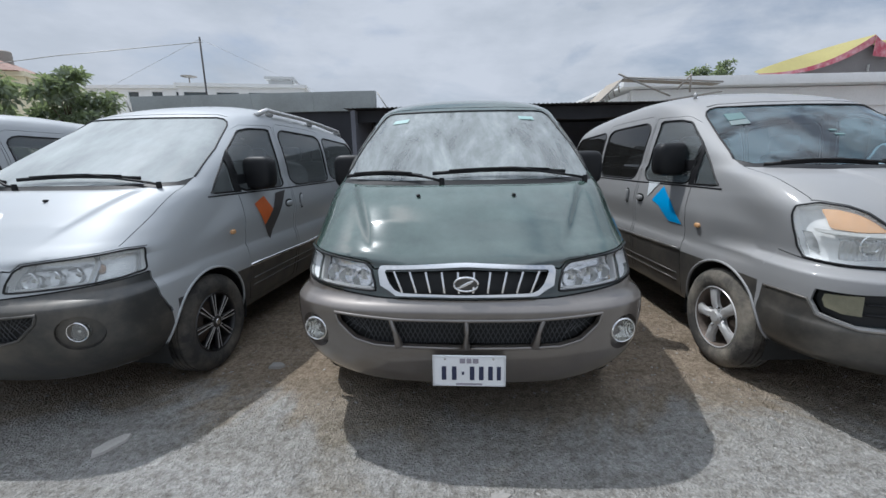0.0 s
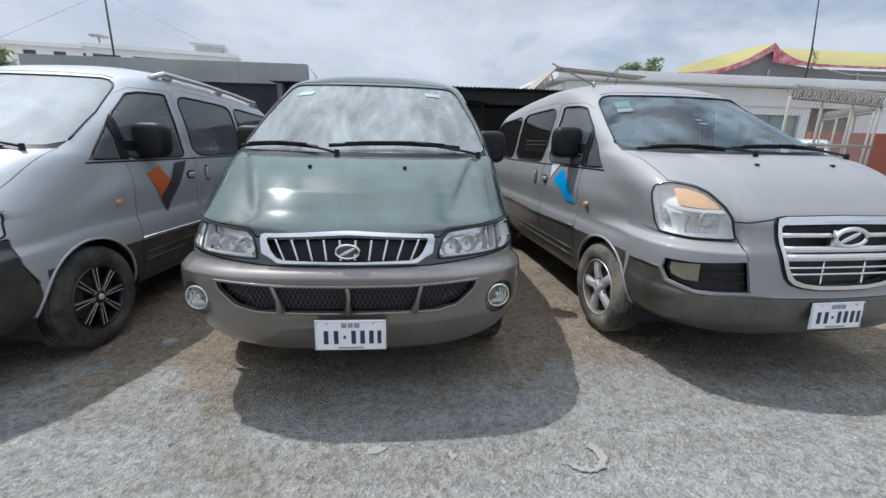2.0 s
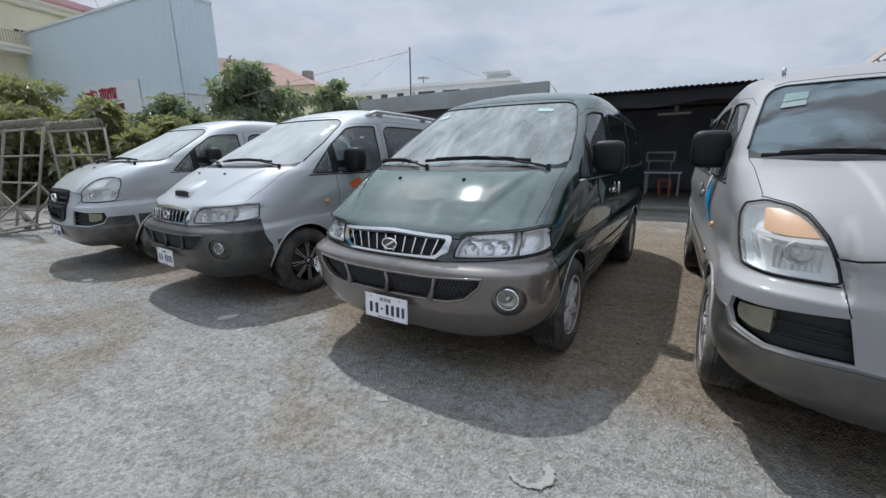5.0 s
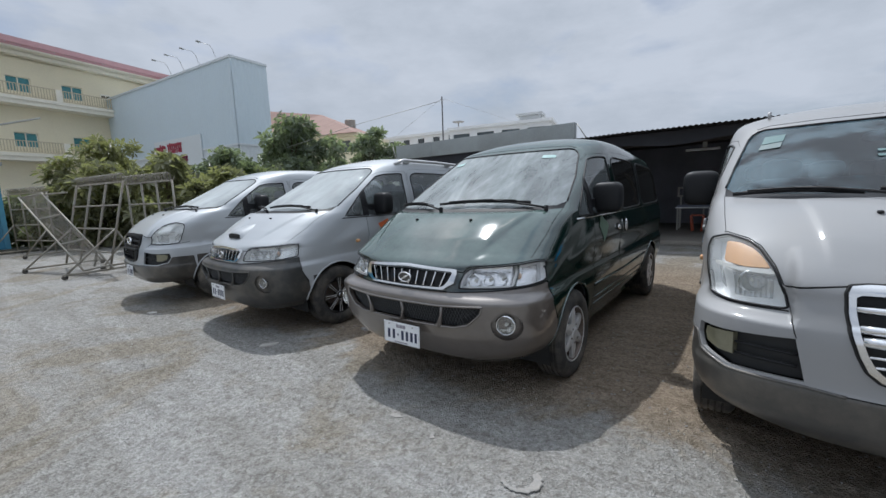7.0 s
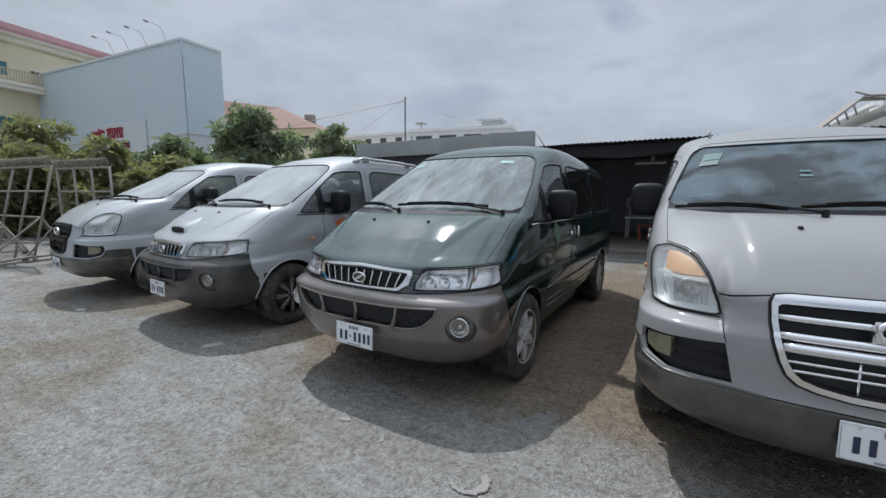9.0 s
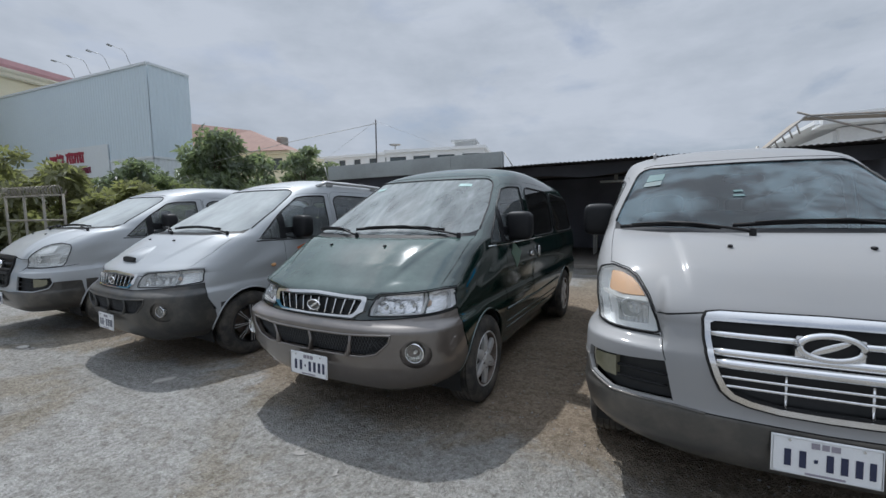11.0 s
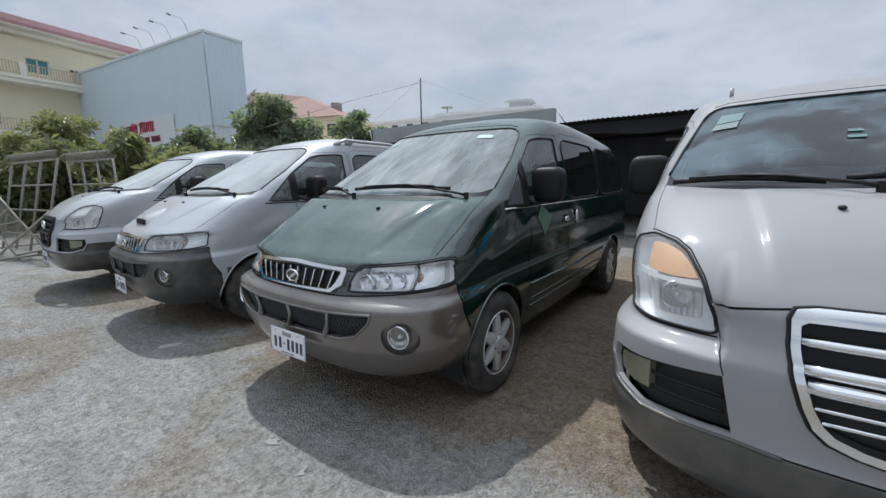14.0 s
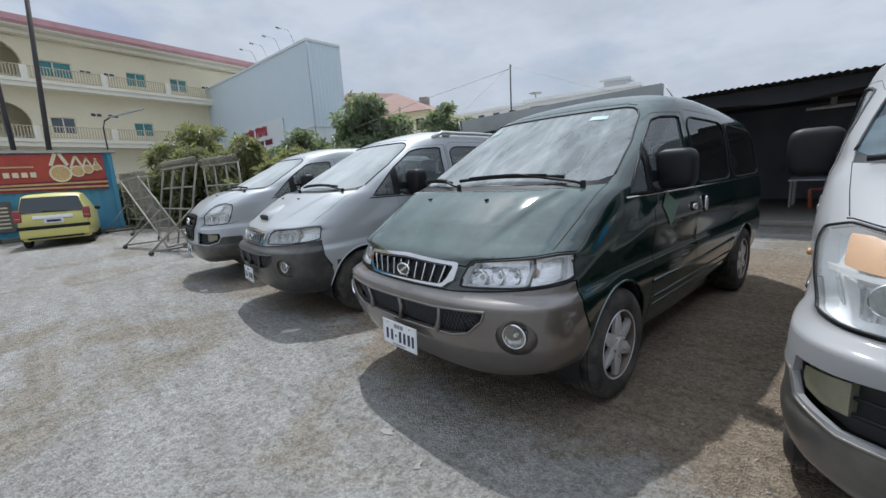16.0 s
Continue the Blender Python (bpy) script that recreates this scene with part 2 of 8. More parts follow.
def fluted_material(name, color, metal, pitch):
    """Lamp reflector pressed into upright flutes crossed by faint steps."""
    m = material(name, color, 0.18, metal, 0.12, 20, 120)
    n, l = m.node_tree.nodes, m.node_tree.links
    b = n["Principled BSDF"]
    co = n.new("ShaderNodeTexCoord")
    waves = []
    for way, scale in (("X", 1.0), ("Z", 0.45)):
        w = n.new("ShaderNodeTexWave")
        w.bands_direction = way
        w.inputs["Scale"].default_value = scale * 0.314 / pitch
        w.inputs["Distortion"].default_value = 1.6
        w.inputs["Detail"].default_value = 1.0
        l.new(co.outputs["Object"], w.inputs["Vector"])
        waves.append(w.outputs["Fac"])
    add = n.new("ShaderNodeMath")
    add.operation = "MULTIPLY_ADD"
    add.inputs[1].default_value = 0.6
    l.new(waves[1], add.inputs[0])
    l.new(waves[0], add.inputs[2])
    bp = n.new("ShaderNodeBump")
    bp.inputs["Strength"].default_value = 0.5
    bp.inputs["Distance"].default_value = 0.005
    l.new(add.outputs[0], bp.inputs["Height"])
    l.new(bp.outputs["Normal"], b.inputs["Normal"])
    return m


FLUTED = fluted_material("fluted_chrome", (0.66, 0.67, 0.68), 0.5, 0.018)
BULB_AMBER = material("amber_bulb", (0.55, 0.36, 0.24), 0.2, 0, 0.1, 20, 120, coat=0.6)
LAMP_SILVER = material("lamp_silver", (0.76, 0.77, 0.78), 0.20, 0.85, 0.10, 30, 140, bump=0.25, bump_scale=45)
LAMP_CHROME = material("lamp_chrome", (0.82, 0.83, 0.84), 0.13, 0.95, 0.06, 20, 120)
FOG_CHROME = fluted_material("fog_lamp_chrome", (0.56, 0.56, 0.52), 0.8, 0.012)
RED_LENS = material("red_lens", (0.24, 0.03, 0.03), 0.2, 0, 0.12, 20, 200, coat=0.6)
PLATE_WHITE = material("plate_white", (0.78, 0.79, 0.80), 0.35, 0, 0.05, 20, 200, dirt=0.15)
PLATE_BLUE = material("plate_blue", (0.022, 0.028, 0.07), 0.4, 0, 0.1)
PLATE_RED = material("plate_red_grey", (0.28, 0.26, 0.30), 0.4, 0, 0.1)
MESH_BLACK = material("black_grille", (0.012, 0.013, 0.014), 0.55, 0, 0.2, 40, 300)
LENS = glass_material("lamp_lens", (0.98, 0.98, 0.98), 0.03, (0.7, 0.7, 0.68), 6)
LENS_AGED = glass_material("aged_lamp_lens", (0.88, 0.89, 0.88), 0.22, (0.66, 0.67, 0.65), 6)
SCREEN = glass_material("windscreen_glass", (0.56, 0.62, 0.60), 0.37, (0.68, 0.74, 0.74), 16.0, ior=1.95, streak=3.0, spots=0.5, blot_scale=4.0, edge=0.16)
SCREEN_DUSTY = glass_material("dusty_windscreen_glass", (0.60, 0.66, 0.64), 0.55, (0.66, 0.70, 0.70), 5.0, ior=1.9, streak=2.0, spots=0.10)
# blue-grey film blotches paint cloud reflections onto the near van's screen
SCREEN_CLEAN = glass_material("clean_windscreen_glass", (0.24, 0.47, 0.58), 0.125, (0.44, 0.60, 0.68), 9.0, ior=1.72, streak=1.0, spots=0.95, blot_scale=2.6, edge=0.07)
SIDE_GLASS = glass_material("side_glass", (0.72, 0.77, 0.76), 0.15, (0.5, 0.54, 0.54), 4, ior=2.0)
LENS_NEAR = glass_material("scuffed_lamp_lens", (0.92, 0.93, 0.92), 0.12, (0.66, 0.67, 0.65), 6)
TINTED = glass_material("tinted_glass", (0.06, 0.065, 0.065), 0.03, (0.4, 0.4, 0.38), 4, ior=1.7)
MIRROR = material("mirror_glass", (0.9, 0.9, 0.9), 0.02, 1.0, 0.0)
STICK_ORANGE = material("orange_sticker", (0.62, 0.14, 0.035), 0.4, 0, 0.1)
STICK_BLUE = material("blue_sticker", (0.01, 0.33, 0.72), 0.35, 0, 0.08)
STICK_LIGHT = material("pale_sticker", (0.62, 0.66, 0.68), 0.4, 0, 0.08)
STICK_GREEN = material("green_sticker", (0.13, 0.20, 0.14), 0.45, 0, 0.12)
STICK_TEAL = material("teal_paper", (0.30, 0.45, 0.43), 0.5, 0, 0.1)
STICK_DARK = material("charcoal_sticker", (0.06, 0.055, 0.055), 0.4, 0, 0.1)
# permit colours darkened, painting in the dimming of the windscreen over them
DULL_PAPER = material("sun_bleached_paper", (0.18, 0.225, 0.225), 0.7, 0, 0.08)
DIM_PERMIT = material("faded_teal_paper", (0.11, 0.19, 0.19), 0.6, 0, 0.1)
WHITE_PAPER = material("white_paper", (0.78, 0.80, 0.80), 0.6, 0, 0.06)


# ---- mesh helpers ----
from mathutils.geometry import delaunay_2d_cdt


def mesh_object(name, verts, faces, mat, parent=None, label="", normals=None, smooth=True):
    me = bpy.data.meshes.new(name)
    me.from_pydata([tuple(v) for v in verts], [], [tuple(f) for f in faces])
    if mat:
        me.materials.append(mat)
    me.update()
    if smooth:
        me.polygons.foreach_set("use_smooth", [True] * len(me.polygons))
    if normals is not None:
        me.normals_split_custom_set_from_vertices([tuple(v) for v in normals])
    ob = new(name, me)
    if parent:
        ob.parent = parent
    return tagged(ob, label)


def part(name, bm, mat, parent, label="", smooth=False, angle=40):
    """Links a bmesh as one mesh object under a thing or a part."""
    me = bpy.data.meshes.new(name)
    bmesh.ops.recalc_face_normals(bm, faces=bm.faces)
    bm.to_mesh(me)
    bm.free()
    me.materials.append(mat)
    if smooth:
        me.polygons.foreach_set("use_smooth", [True] * len(me.polygons))
        me.set_sharp_from_angle(angle=radians(angle))
    ob = new(name, me)
    if parent:
        ob.parent = parent
    return tagged(ob, label)


def add_box(bm, size, m=Matrix(), bevel=0.0, segments=2):
    made = bmesh.ops.create_cube(bm, size=1.0, matrix=m @ Matrix.Diagonal((*size, 1)))
    if bevel:
        edges = list({e for v in made["verts"] for e in v.link_edges})
        bmesh.ops.bevel(bm, geom=edges, offset=bevel, segments=segments, affect="EDGES", profile=0.6)


def thicken(bm, depth):
    """Gives the flat sheet in bm a thickness, backwards along its faces."""
    back = bm.faces[:]
    bm.normal_update()
    shift = back[0].normal * -depth
    made = bmesh.ops.extrude_face_region(bm, geom=back, use_keep_orig=True)
    bmesh.ops.translate(bm, verts=[g for g in made["geom"] if isinstance(g, bmesh.types.BMVert)], vec=shift)


def box(name, size, m, mat, parent=None, bevel=0.0, label=""):
    bm = bmesh.new()
    add_box(bm, size, m, bevel)
    return part(name, bm, mat, parent, label, smooth=bevel > 0)


def tube_data(points, radius, sides=8, closed=False, flat=1.0):
    """A round rod swept along points; flat squeezes it across its second axis. Radius may be a list."""
    pts = [Vector(p) for p in points]
    n = len(pts)
    verts, faces = [], []
    up = Vector((0, 0, 1))
    for i, p in enumerate(pts):
        a, b = (pts[i - 1], pts[(i + 1) % n]) if closed else (pts[max(i - 1, 0)], pts[min(i + 1, n - 1)])
        way = (b - a).normalized()
        side = way.cross(up)
        if side.length < 0.05:
            side = way.cross(Vector((1, 0, 0)))
        side.normalize()
        top = side.cross(way)
        r = radius[i] if isinstance(radius, (list, tuple)) else radius
        for k in range(sides):
            t = 2 * math.pi * k / sides
            verts.append(p + side * (r * math.cos(t)) + top * (r * flat * math.sin(t)))
    for i in range(n if closed else n - 1):
        j = (i + 1) % n
        for k in range(sides):
            q = (k + 1) % sides
            faces.append((i * sides + k, i * sides + q, j * sides + q, j * sides + k))
    if not closed:
        faces.append(tuple(range(sides - 1, -1, -1)))
        faces.append(tuple((n - 1) * sides + k for k in range(sides)))
    return verts, faces


def tube(name, points, radius, mat, parent=None, sides=8, closed=False, label="", flat=1.0):
    v, f = tube_data(points, radius, sides, closed, flat)
    return mesh_object(name, v, f, mat, parent, label)


def joined(name, pieces, mat, parent=None, label="", smooth=False):
    """Several (verts, faces) in one mesh."""
    verts, faces = [], []
    for v, f in pieces:
        k = len(verts)
        verts += v
        faces += [tuple(i + k for i in g) for g in f]
    return mesh_object(name, verts, faces, mat, parent, label, smooth=smooth)


def box_data(size, m):
    c = [m @ Vector((sx * size[0] / 2, sy * size[1] / 2, sz * size[2] / 2)) for sx in (-1, 1) for sy in (-1, 1) for sz in (-1, 1)]
    return c, [(0, 1, 3, 2), (4, 6, 7, 5), (0, 4, 5, 1), (2, 3, 7, 6), (0, 2, 6, 4), (1, 5, 7, 3)]


def lathe_data(profile, sides=40, axis="x", centre=(0, 0, 0)):
    """Turns (along, radius) pairs round an axis through centre."""
    verts, faces = [], []
    c = Vector(centre)
    for a, r in profile:
        for k in range(sides):
            t = 2 * math.pi * k / sides
            p = {"x": (a, r * math.cos(t), r * math.sin(t)), "y": (r * math.cos(t), a, r * math.sin(t)), "z": (r * math.cos(t), r * math.sin(t), a)}[axis]
            verts.append(c + Vector(p))
    for i in range(len(profile) - 1):
        for k in range(sides):
            q = (k + 1) % sides
            faces.append((i * sides + k, i * sides + q, (i + 1) * sides + q, (i + 1) * sides + k))
    return verts, faces


def lathe(name, profile, mat, parent=None, sides=40, axis="x", centre=(0, 0, 0), label="", angle=35):
    v, f = lathe_data(profile, sides, axis, centre)
    bm = bmesh.new()
    vs = [bm.verts.new(p) for p in v]
    for g in f:
        bm.faces.new([vs[i] for i in g])
    bmesh.ops.remove_doubles(bm, verts=bm.verts, dist=1e-5)
    return part(name, bm, mat, parent, label, smooth=True, angle=angle)


def blob(name, centre, radii, mat, parent=None, power=3.0, label="", rings=12, sides=20, turn=Matrix()):
    """A rounded block (superellipsoid)."""
    verts, faces = [], []
    e = 2.0 / power

    def sp(v):
        return math.copysign(abs(v) ** e, v)
    for i in range(rings + 1):
        p = -math.pi / 2 + math.pi * i / rings
        for k in range(sides):
            t = 2 * math.pi * k / sides
            q = Vector((sp(math.cos(p)) * sp(math.cos(t)) * radii[0], sp(math.cos(p)) * sp(math.sin(t)) * radii[1], sp(math.sin(p)) * radii[2]))
            verts.append(Vector(centre) + turn.to_3x3() @ q)
    for i in range(rings):
        for k in range(sides):
            q = (k + 1) % sides
            faces.append((i * sides + k, i * sides + q, (i + 1) * sides + q, (i + 1) * sides + k))
    bm = bmesh.new()
    vs = [bm.verts.new(p) for p in verts]
    for g in faces:
        bm.faces.new([vs[i] for i in g])
    bmesh.ops.remove_doubles(bm, verts=bm.verts, dist=1e-4)
    return part(name, bm, mat, parent, label, smooth=True, angle=60)


# ---- van body as a smooth shell: level slices with rounded front and rear corners ----
def pchip(x, y, q):
    """Monotone cubic interpolation."""
    x, y, q = np.asarray(x, float), np.asarray(y, float), np.asarray(q, float)
    h, d = np.diff(x), np.diff(y) / np.diff(x)
    m = np.zeros_like(y)
    m[0], m[-1] = d[0], d[-1]
    for i in range(1, len(x) - 1):
        if d[i - 1] * d[i] > 0:
            w1, w2 = 2 * h[i] + h[i - 1], h[i] + 2 * h[i - 1]
            m[i] = (w1 + w2) / (w1 / d[i - 1] + w2 / d[i])
    i = np.clip(np.searchsorted(x, q) - 1, 0, len(x) - 2)
    t = np.clip((q - x[i]) / h[i], 0, 1)
    return ((2 * t**3 - 3 * t**2 + 1) * y[i] + (t**3 - 2 * t**2 + t) * h[i] * m[i] + (-2 * t**3 + 3 * t**2) * y[i + 1] + (t**3 - t**2) * h[i] * m[i + 1])


def inside(poly, pts):
    """Which of pts lie in the polygon."""
    poly, pts = np.asarray(poly), np.asarray(pts)
    x, y = pts[:, 0], pts[:, 1]
    hit = np.zeros(len(pts), bool)
    j = len(poly) - 1
    for i in range(len(poly)):
        xi, yi = poly[i]
        xj, yj = poly[j]
        cross = (yi > y) != (yj > y)
        with np.errstate(divide="ignore", invalid="ignore"):
            hit ^= cross & (x < (xj - xi) * (y - yi) / (yj - yi) + xi)
        j = i
    return hit


# columns: height, front on the centre line, half width, corner depth, corner power, rear
OLD_ROWS = [
    (0.27, 0.2, 0.8, 0.52, 2.8, 4.6), (0.32, 0.125, 0.85, 0.54, 2.9, 4.64), (0.42, 0.06, 0.895, 0.54, 3.0, 4.68),
    (0.54, 0.014, 0.92, 0.54, 3.0, 4.7), (0.66, 0.002, 0.925, 0.54, 3.0, 4.7), (0.728, 0.004, 0.922, 0.54, 3.0, 4.69), (0.738, 0.009, 0.918, 0.54, 3.0, 4.69),
    (0.758, 0.036, 0.904, 0.54, 2.9, 4.67), (0.776, 0.062, 0.893, 0.54, 2.8, 4.66), (0.786, 0.068, 0.891, 0.54, 2.8, 4.65), (0.85, 0.08, 0.894, 0.6, 2.7, 4.65),
    (0.918, 0.103, 0.893, 0.66, 2.6, 4.64), (0.96, 0.14, 0.891, 0.71, 3.3, 4.64), (1.02, 0.23, 0.888, 0.74, 3.3, 4.63),
    (1.1, 0.355, 0.884, 0.74, 3.3, 4.62), (1.18, 0.485, 0.878, 0.7, 3.3, 4.61), (1.24, 0.6, 0.87, 0.66, 3.3, 4.6),
    (1.28, 0.705, 0.86, 0.62, 3.3, 4.59), (1.4, 0.915, 0.843, 0.62, 3.1, 4.56), (1.55, 1.185, 0.815, 0.64, 3.1, 4.52),
    (1.7, 1.455, 0.772, 0.68, 3.1, 4.44), (1.775, 1.6, 0.735, 0.72, 3.1, 4.36), (1.82, 1.75, 0.69, 0.8, 2.6, 4.26),
    (1.86, 1.98, 0.6, 0.85, 2.5, 4.1), (1.89, 2.28, 0.45, 0.8, 2.4, 3.88), (1.908, 2.62, 0.24, 0.5, 2.3, 3.6), (1.912, 2.85, 0.03, 0.1, 2.2, 3.35),
]
NEW_ROWS = [
    (0.31, 0.13, 0.825, 0.5, 2.8, 4.6), (0.35, 0.07, 0.872, 0.5, 2.9, 4.64), (0.43, 0.025, 0.905, 0.5, 3.0, 4.68),
    (0.56, 0.0, 0.925, 0.48, 3.0, 4.7), (0.6, 0.012, 0.918, 0.48, 3.0, 4.7), (0.74, 0.02, 0.92, 0.48, 3.0, 4.69),
    (0.81, 0.028, 0.916, 0.48, 3.0, 4.67), (0.83, 0.034, 0.912, 0.48, 3.0, 4.66), (0.855, 0.045, 0.905, 0.48, 2.9, 4.65), (0.92, 0.065, 0.902, 0.5, 2.9, 4.65),
    (0.99, 0.088, 0.898, 0.52, 3.3, 4.64), (1.03, 0.115, 0.896, 0.54, 3.3, 4.64), (1.1, 0.185, 0.893, 0.56, 3.3, 4.63),
    (1.17, 0.275, 0.888, 0.6, 3.3, 4.62), (1.235, 0.385, 0.88, 0.64, 3.3, 4.61), (1.285, 0.5, 0.87, 0.66, 3.3, 4.6),
    (1.315, 0.62, 0.862, 0.64, 3.1, 4.59), (1.34, 0.72, 0.854, 0.62, 3.1, 4.58), (1.43, 0.905, 0.84, 0.62, 3.1, 4.56), (1.56, 1.165, 0.813, 0.64, 3.1, 4.52),
    (1.71, 1.455, 0.772, 0.68, 3.1, 4.44), (1.785, 1.6, 0.735, 0.72, 3.1, 4.36), (1.83, 1.75, 0.69, 0.8, 2.6, 4.26),
    (1.87, 1.98, 0.6, 0.85, 2.5, 4.1), (1.9, 2.28, 0.45, 0.8, 2.4, 3.88), (1.918, 2.62, 0.24, 0.5, 2.3, 3.6), (1.922, 2.85, 0.03, 0.1, 2.2, 3.35),
]
SPAN = (1.25, 3.0, 0.8)  # how the front corner, the side and the rear corner are laid out flat


def rounded(line, closed, times=2):
    """Cuts the corners of an outline."""
    line = np.asarray(line, float)
    for _ in range(times):
        a = line
        b = np.roll(line, -1, axis=0)
        cut = np.stack([a * 0.75 + b * 0.25, a * 0.25 + b * 0.75], 1).reshape(-1, 2)
        line = cut if closed else np.concatenate([line[:1], cut[:-2], line[-1:]])
    return line


FLANK = ((0.27, 0.40, 0.70, 0.755, 0.80, 1.0, 1.1, 1.2, 1.28), (0.822, 0.870, 0.912, 0.906, 0.894, 0.913, 0.902, 0.882, 0.864))  # height, half width


class Shell:
    def __init__(self, rows):
        self.k = np.array(rows, float)
        c = self.k[:, :2]
        self.s = np.r_[0, np.cumsum(np.maximum(np.linalg.norm(np.diff(c, axis=0), axis=1), 0.012))]
        self.fine = np.linspace(0, self.s[-1], 2000)
        self.zfine = pchip(self.s, self.k[:, 0], self.fine)
        self.ridge = 0.017
        self.ridge_at = (0.50, 0.42, 0.24)
        self.shelf = 0.0
        self.ridge_width = 0.010

    def cols(self, v):
        return [pchip(self.s, self.k[:, i], v) for i in range(6)]

    def at(self, a, v):
        """Points (n, 3) for flat coordinates."""
        a, v = np.broadcast_arrays(np.asarray(a, float), np.asarray(v, float))
        z, yf, w, d, n, yr = self.cols(v)
        e = 2 / n
        dr = np.minimum(0.34, (yr - yf - d) * 0.6)
        u = np.where(a < SPAN[0], a / SPAN[0], np.where(a < SPAN[0] + SPAN[1], 1 + (a - SPAN[0]) / SPAN[1], 2 + (a - SPAN[0] - SPAN[1]) / SPAN[2]))
        t = np.clip(u, 0, 1) * np.pi / 2
        # behind the bumper the flank has a profile of its own: full at the door handles, pressed in below them, tucked under at the sill
        own = np.clip((u - 1.0) / 0.10, 0, 1)
        own = own * own * (3 - 2 * own) * np.clip((1.30 - z) / 0.08, 0, 1)
        w = w + own * (pchip(*FLANK, np.clip(z, FLANK[0][0], FLANK[0][-1])) - w)
        x = w * np.sin(t) ** e
        y = yf + d * (1 - np.maximum(np.cos(t), 0) ** e)
        m = np.clip(u - 1, 0, 1)
        y = np.where(u > 1, yf + d + m * (yr - dr - yf - d), y)
        t2 = np.clip(u - 2, 0, 1) * np.pi / 2
        x = np.where(u > 2, w * np.maximum(np.cos(t2), 0) ** 0.8, x)
        y = np.where(u > 2, yr - dr + dr * np.sin(t2) ** 0.8, y)
        # raised middle of the bonnet
        up = 1 / (1 + np.exp(np.clip((x - self.ridge_at[0] - self.ridge_at[1] * (yf - self.ridge_at[2])) / self.ridge_width, -40, 40)))
        lift = np.clip((z - self.hood[0]) / 0.10, 0, 1) * np.clip((self.hood[1] - z) / 0.02, 0, 1) * (u < 1)
        z = z + self.ridge * up * lift
        # roof crowned over the front seats and falling to the tail
        z = z + np.interp(y, (1.55, 1.8, 2.2, 2.8, 3.4, 4.0, 4.6), (0.0, 0.03, 0.055, 0.045, 0.01, -0.04, -0.08)) * np.clip((z - 1.62) / 0.2, 0, 1)
        # lower edge of the bumper rising round the corners
        z = z + 0.04 * np.clip((0.46 - z) / 0.19, 0, 1) * np.clip((x - 0.45) / 0.4, 0, 1) ** 1.5 * np.clip((1.25 - y) / 0.2, 0, 1)
        # ledge of the bumper under the headlamps
        if self.shelf:
            up = np.clip((z - 0.812) / 0.05, 0, 1)
            deep = self.shelf * (3 * up**2 - 2 * up**3) * np.clip((1.14 - z) / 0.24, 0, 1)
            deep = deep / (1 + np.exp(np.clip(-(x - 0.563) / 0.004, -40, 40))) * np.clip((1.16 - u) / 0.12, 0, 1)
            x = x - deep * np.sin(t) ** 3
            y = y + deep * np.cos(t) ** 0.5 * 1.2
        return np.stack([x, y, z], -1)

    def normals(self, a, v):
        a, v = np.asarray(a, float), np.asarray(v, float)
        h = 0.004
        a0, a1 = np.maximum(a - h, 0.003), np.minimum(a + h, sum(SPAN) - 0.003)
        v0, v1 = np.maximum(v - h, 0), np.minimum(v + h, self.s[-1] - 1e-4)
        du = self.at(np.maximum(a1, a0 + 1e-3), v) - self.at(a0, v)
        dv = self.at(a, np.maximum(v1, v0 + 1e-3)) - self.at(a, v0)
        n = np.cross(du, dv)
        n /= np.maximum(np.linalg.norm(n, axis=-1, keepdims=True), 1e-9)
        mid = a < 0.004
        n[mid, 0] = 0
        return n

    def level(self, z):
        return np.interp(z, self.zfine, self.fine)

    def front(self, x, z):
        v = self.level(z)
        _, yf, w, d, n, yr = [float(c) for c in self.cols(v)]
        return (math.asin(min(1, (max(x, 0) / w)) ** (n / 2)) / (math.pi / 2) * SPAN[0], v)

    def side(self, y, z):
        v = self.level(z)
        _, yf, w, d, n, yr = [float(c) for c in self.cols(v)]
        dr = min(0.34, (yr - yf - d) * 0.6)
        if y < yf + d:
            c = min(1, max(0, 1 - (y - yf) / d))
            return (math.acos(c ** (n / 2)) / (math.pi / 2) * SPAN[0], v)
        if y <= yr - dr:
            return (SPAN[0] + (y - yf - d) / (yr - dr - yf - d) * SPAN[1], v)
        q = min(1, (y - yr + dr) / dr)
        return (SPAN[0] + SPAN[1] + math.asin(q ** 1.25) / (math.pi / 2) * SPAN[2], v)

    def lay(self, pts, closed=True, steps=6):
        """('f', x, z) and ('s', y, z) corners, joined by lines straight in those views, laid out flat."""
        out = []
        n = len(pts)
        for i in range(n if closed else n - 1):
            p, q = pts[i], pts[(i + 1) % n]
            for k in range(steps):
                t = k / steps
                if p[0] == q[0]:
                    a, b = p[1] + (q[1] - p[1]) * t, p[2] + (q[2] - p[2]) * t
                    out.append(self.front(a, b) if p[0] == "f" else self.side(a, b))
                else:
                    A = self.front(*p[1:]) if p[0] == "f" else self.side(*p[1:])
                    B = self.front(*q[1:]) if q[0] == "f" else self.side(*q[1:])
                    out.append((A[0] + (B[0] - A[0]) * t, A[1] + (B[1] - A[1]) * t))
        if not closed:
            p = pts[-1]
            out.append(self.front(*p[1:]) if p[0] == "f" else self.side(*p[1:]))
        return out

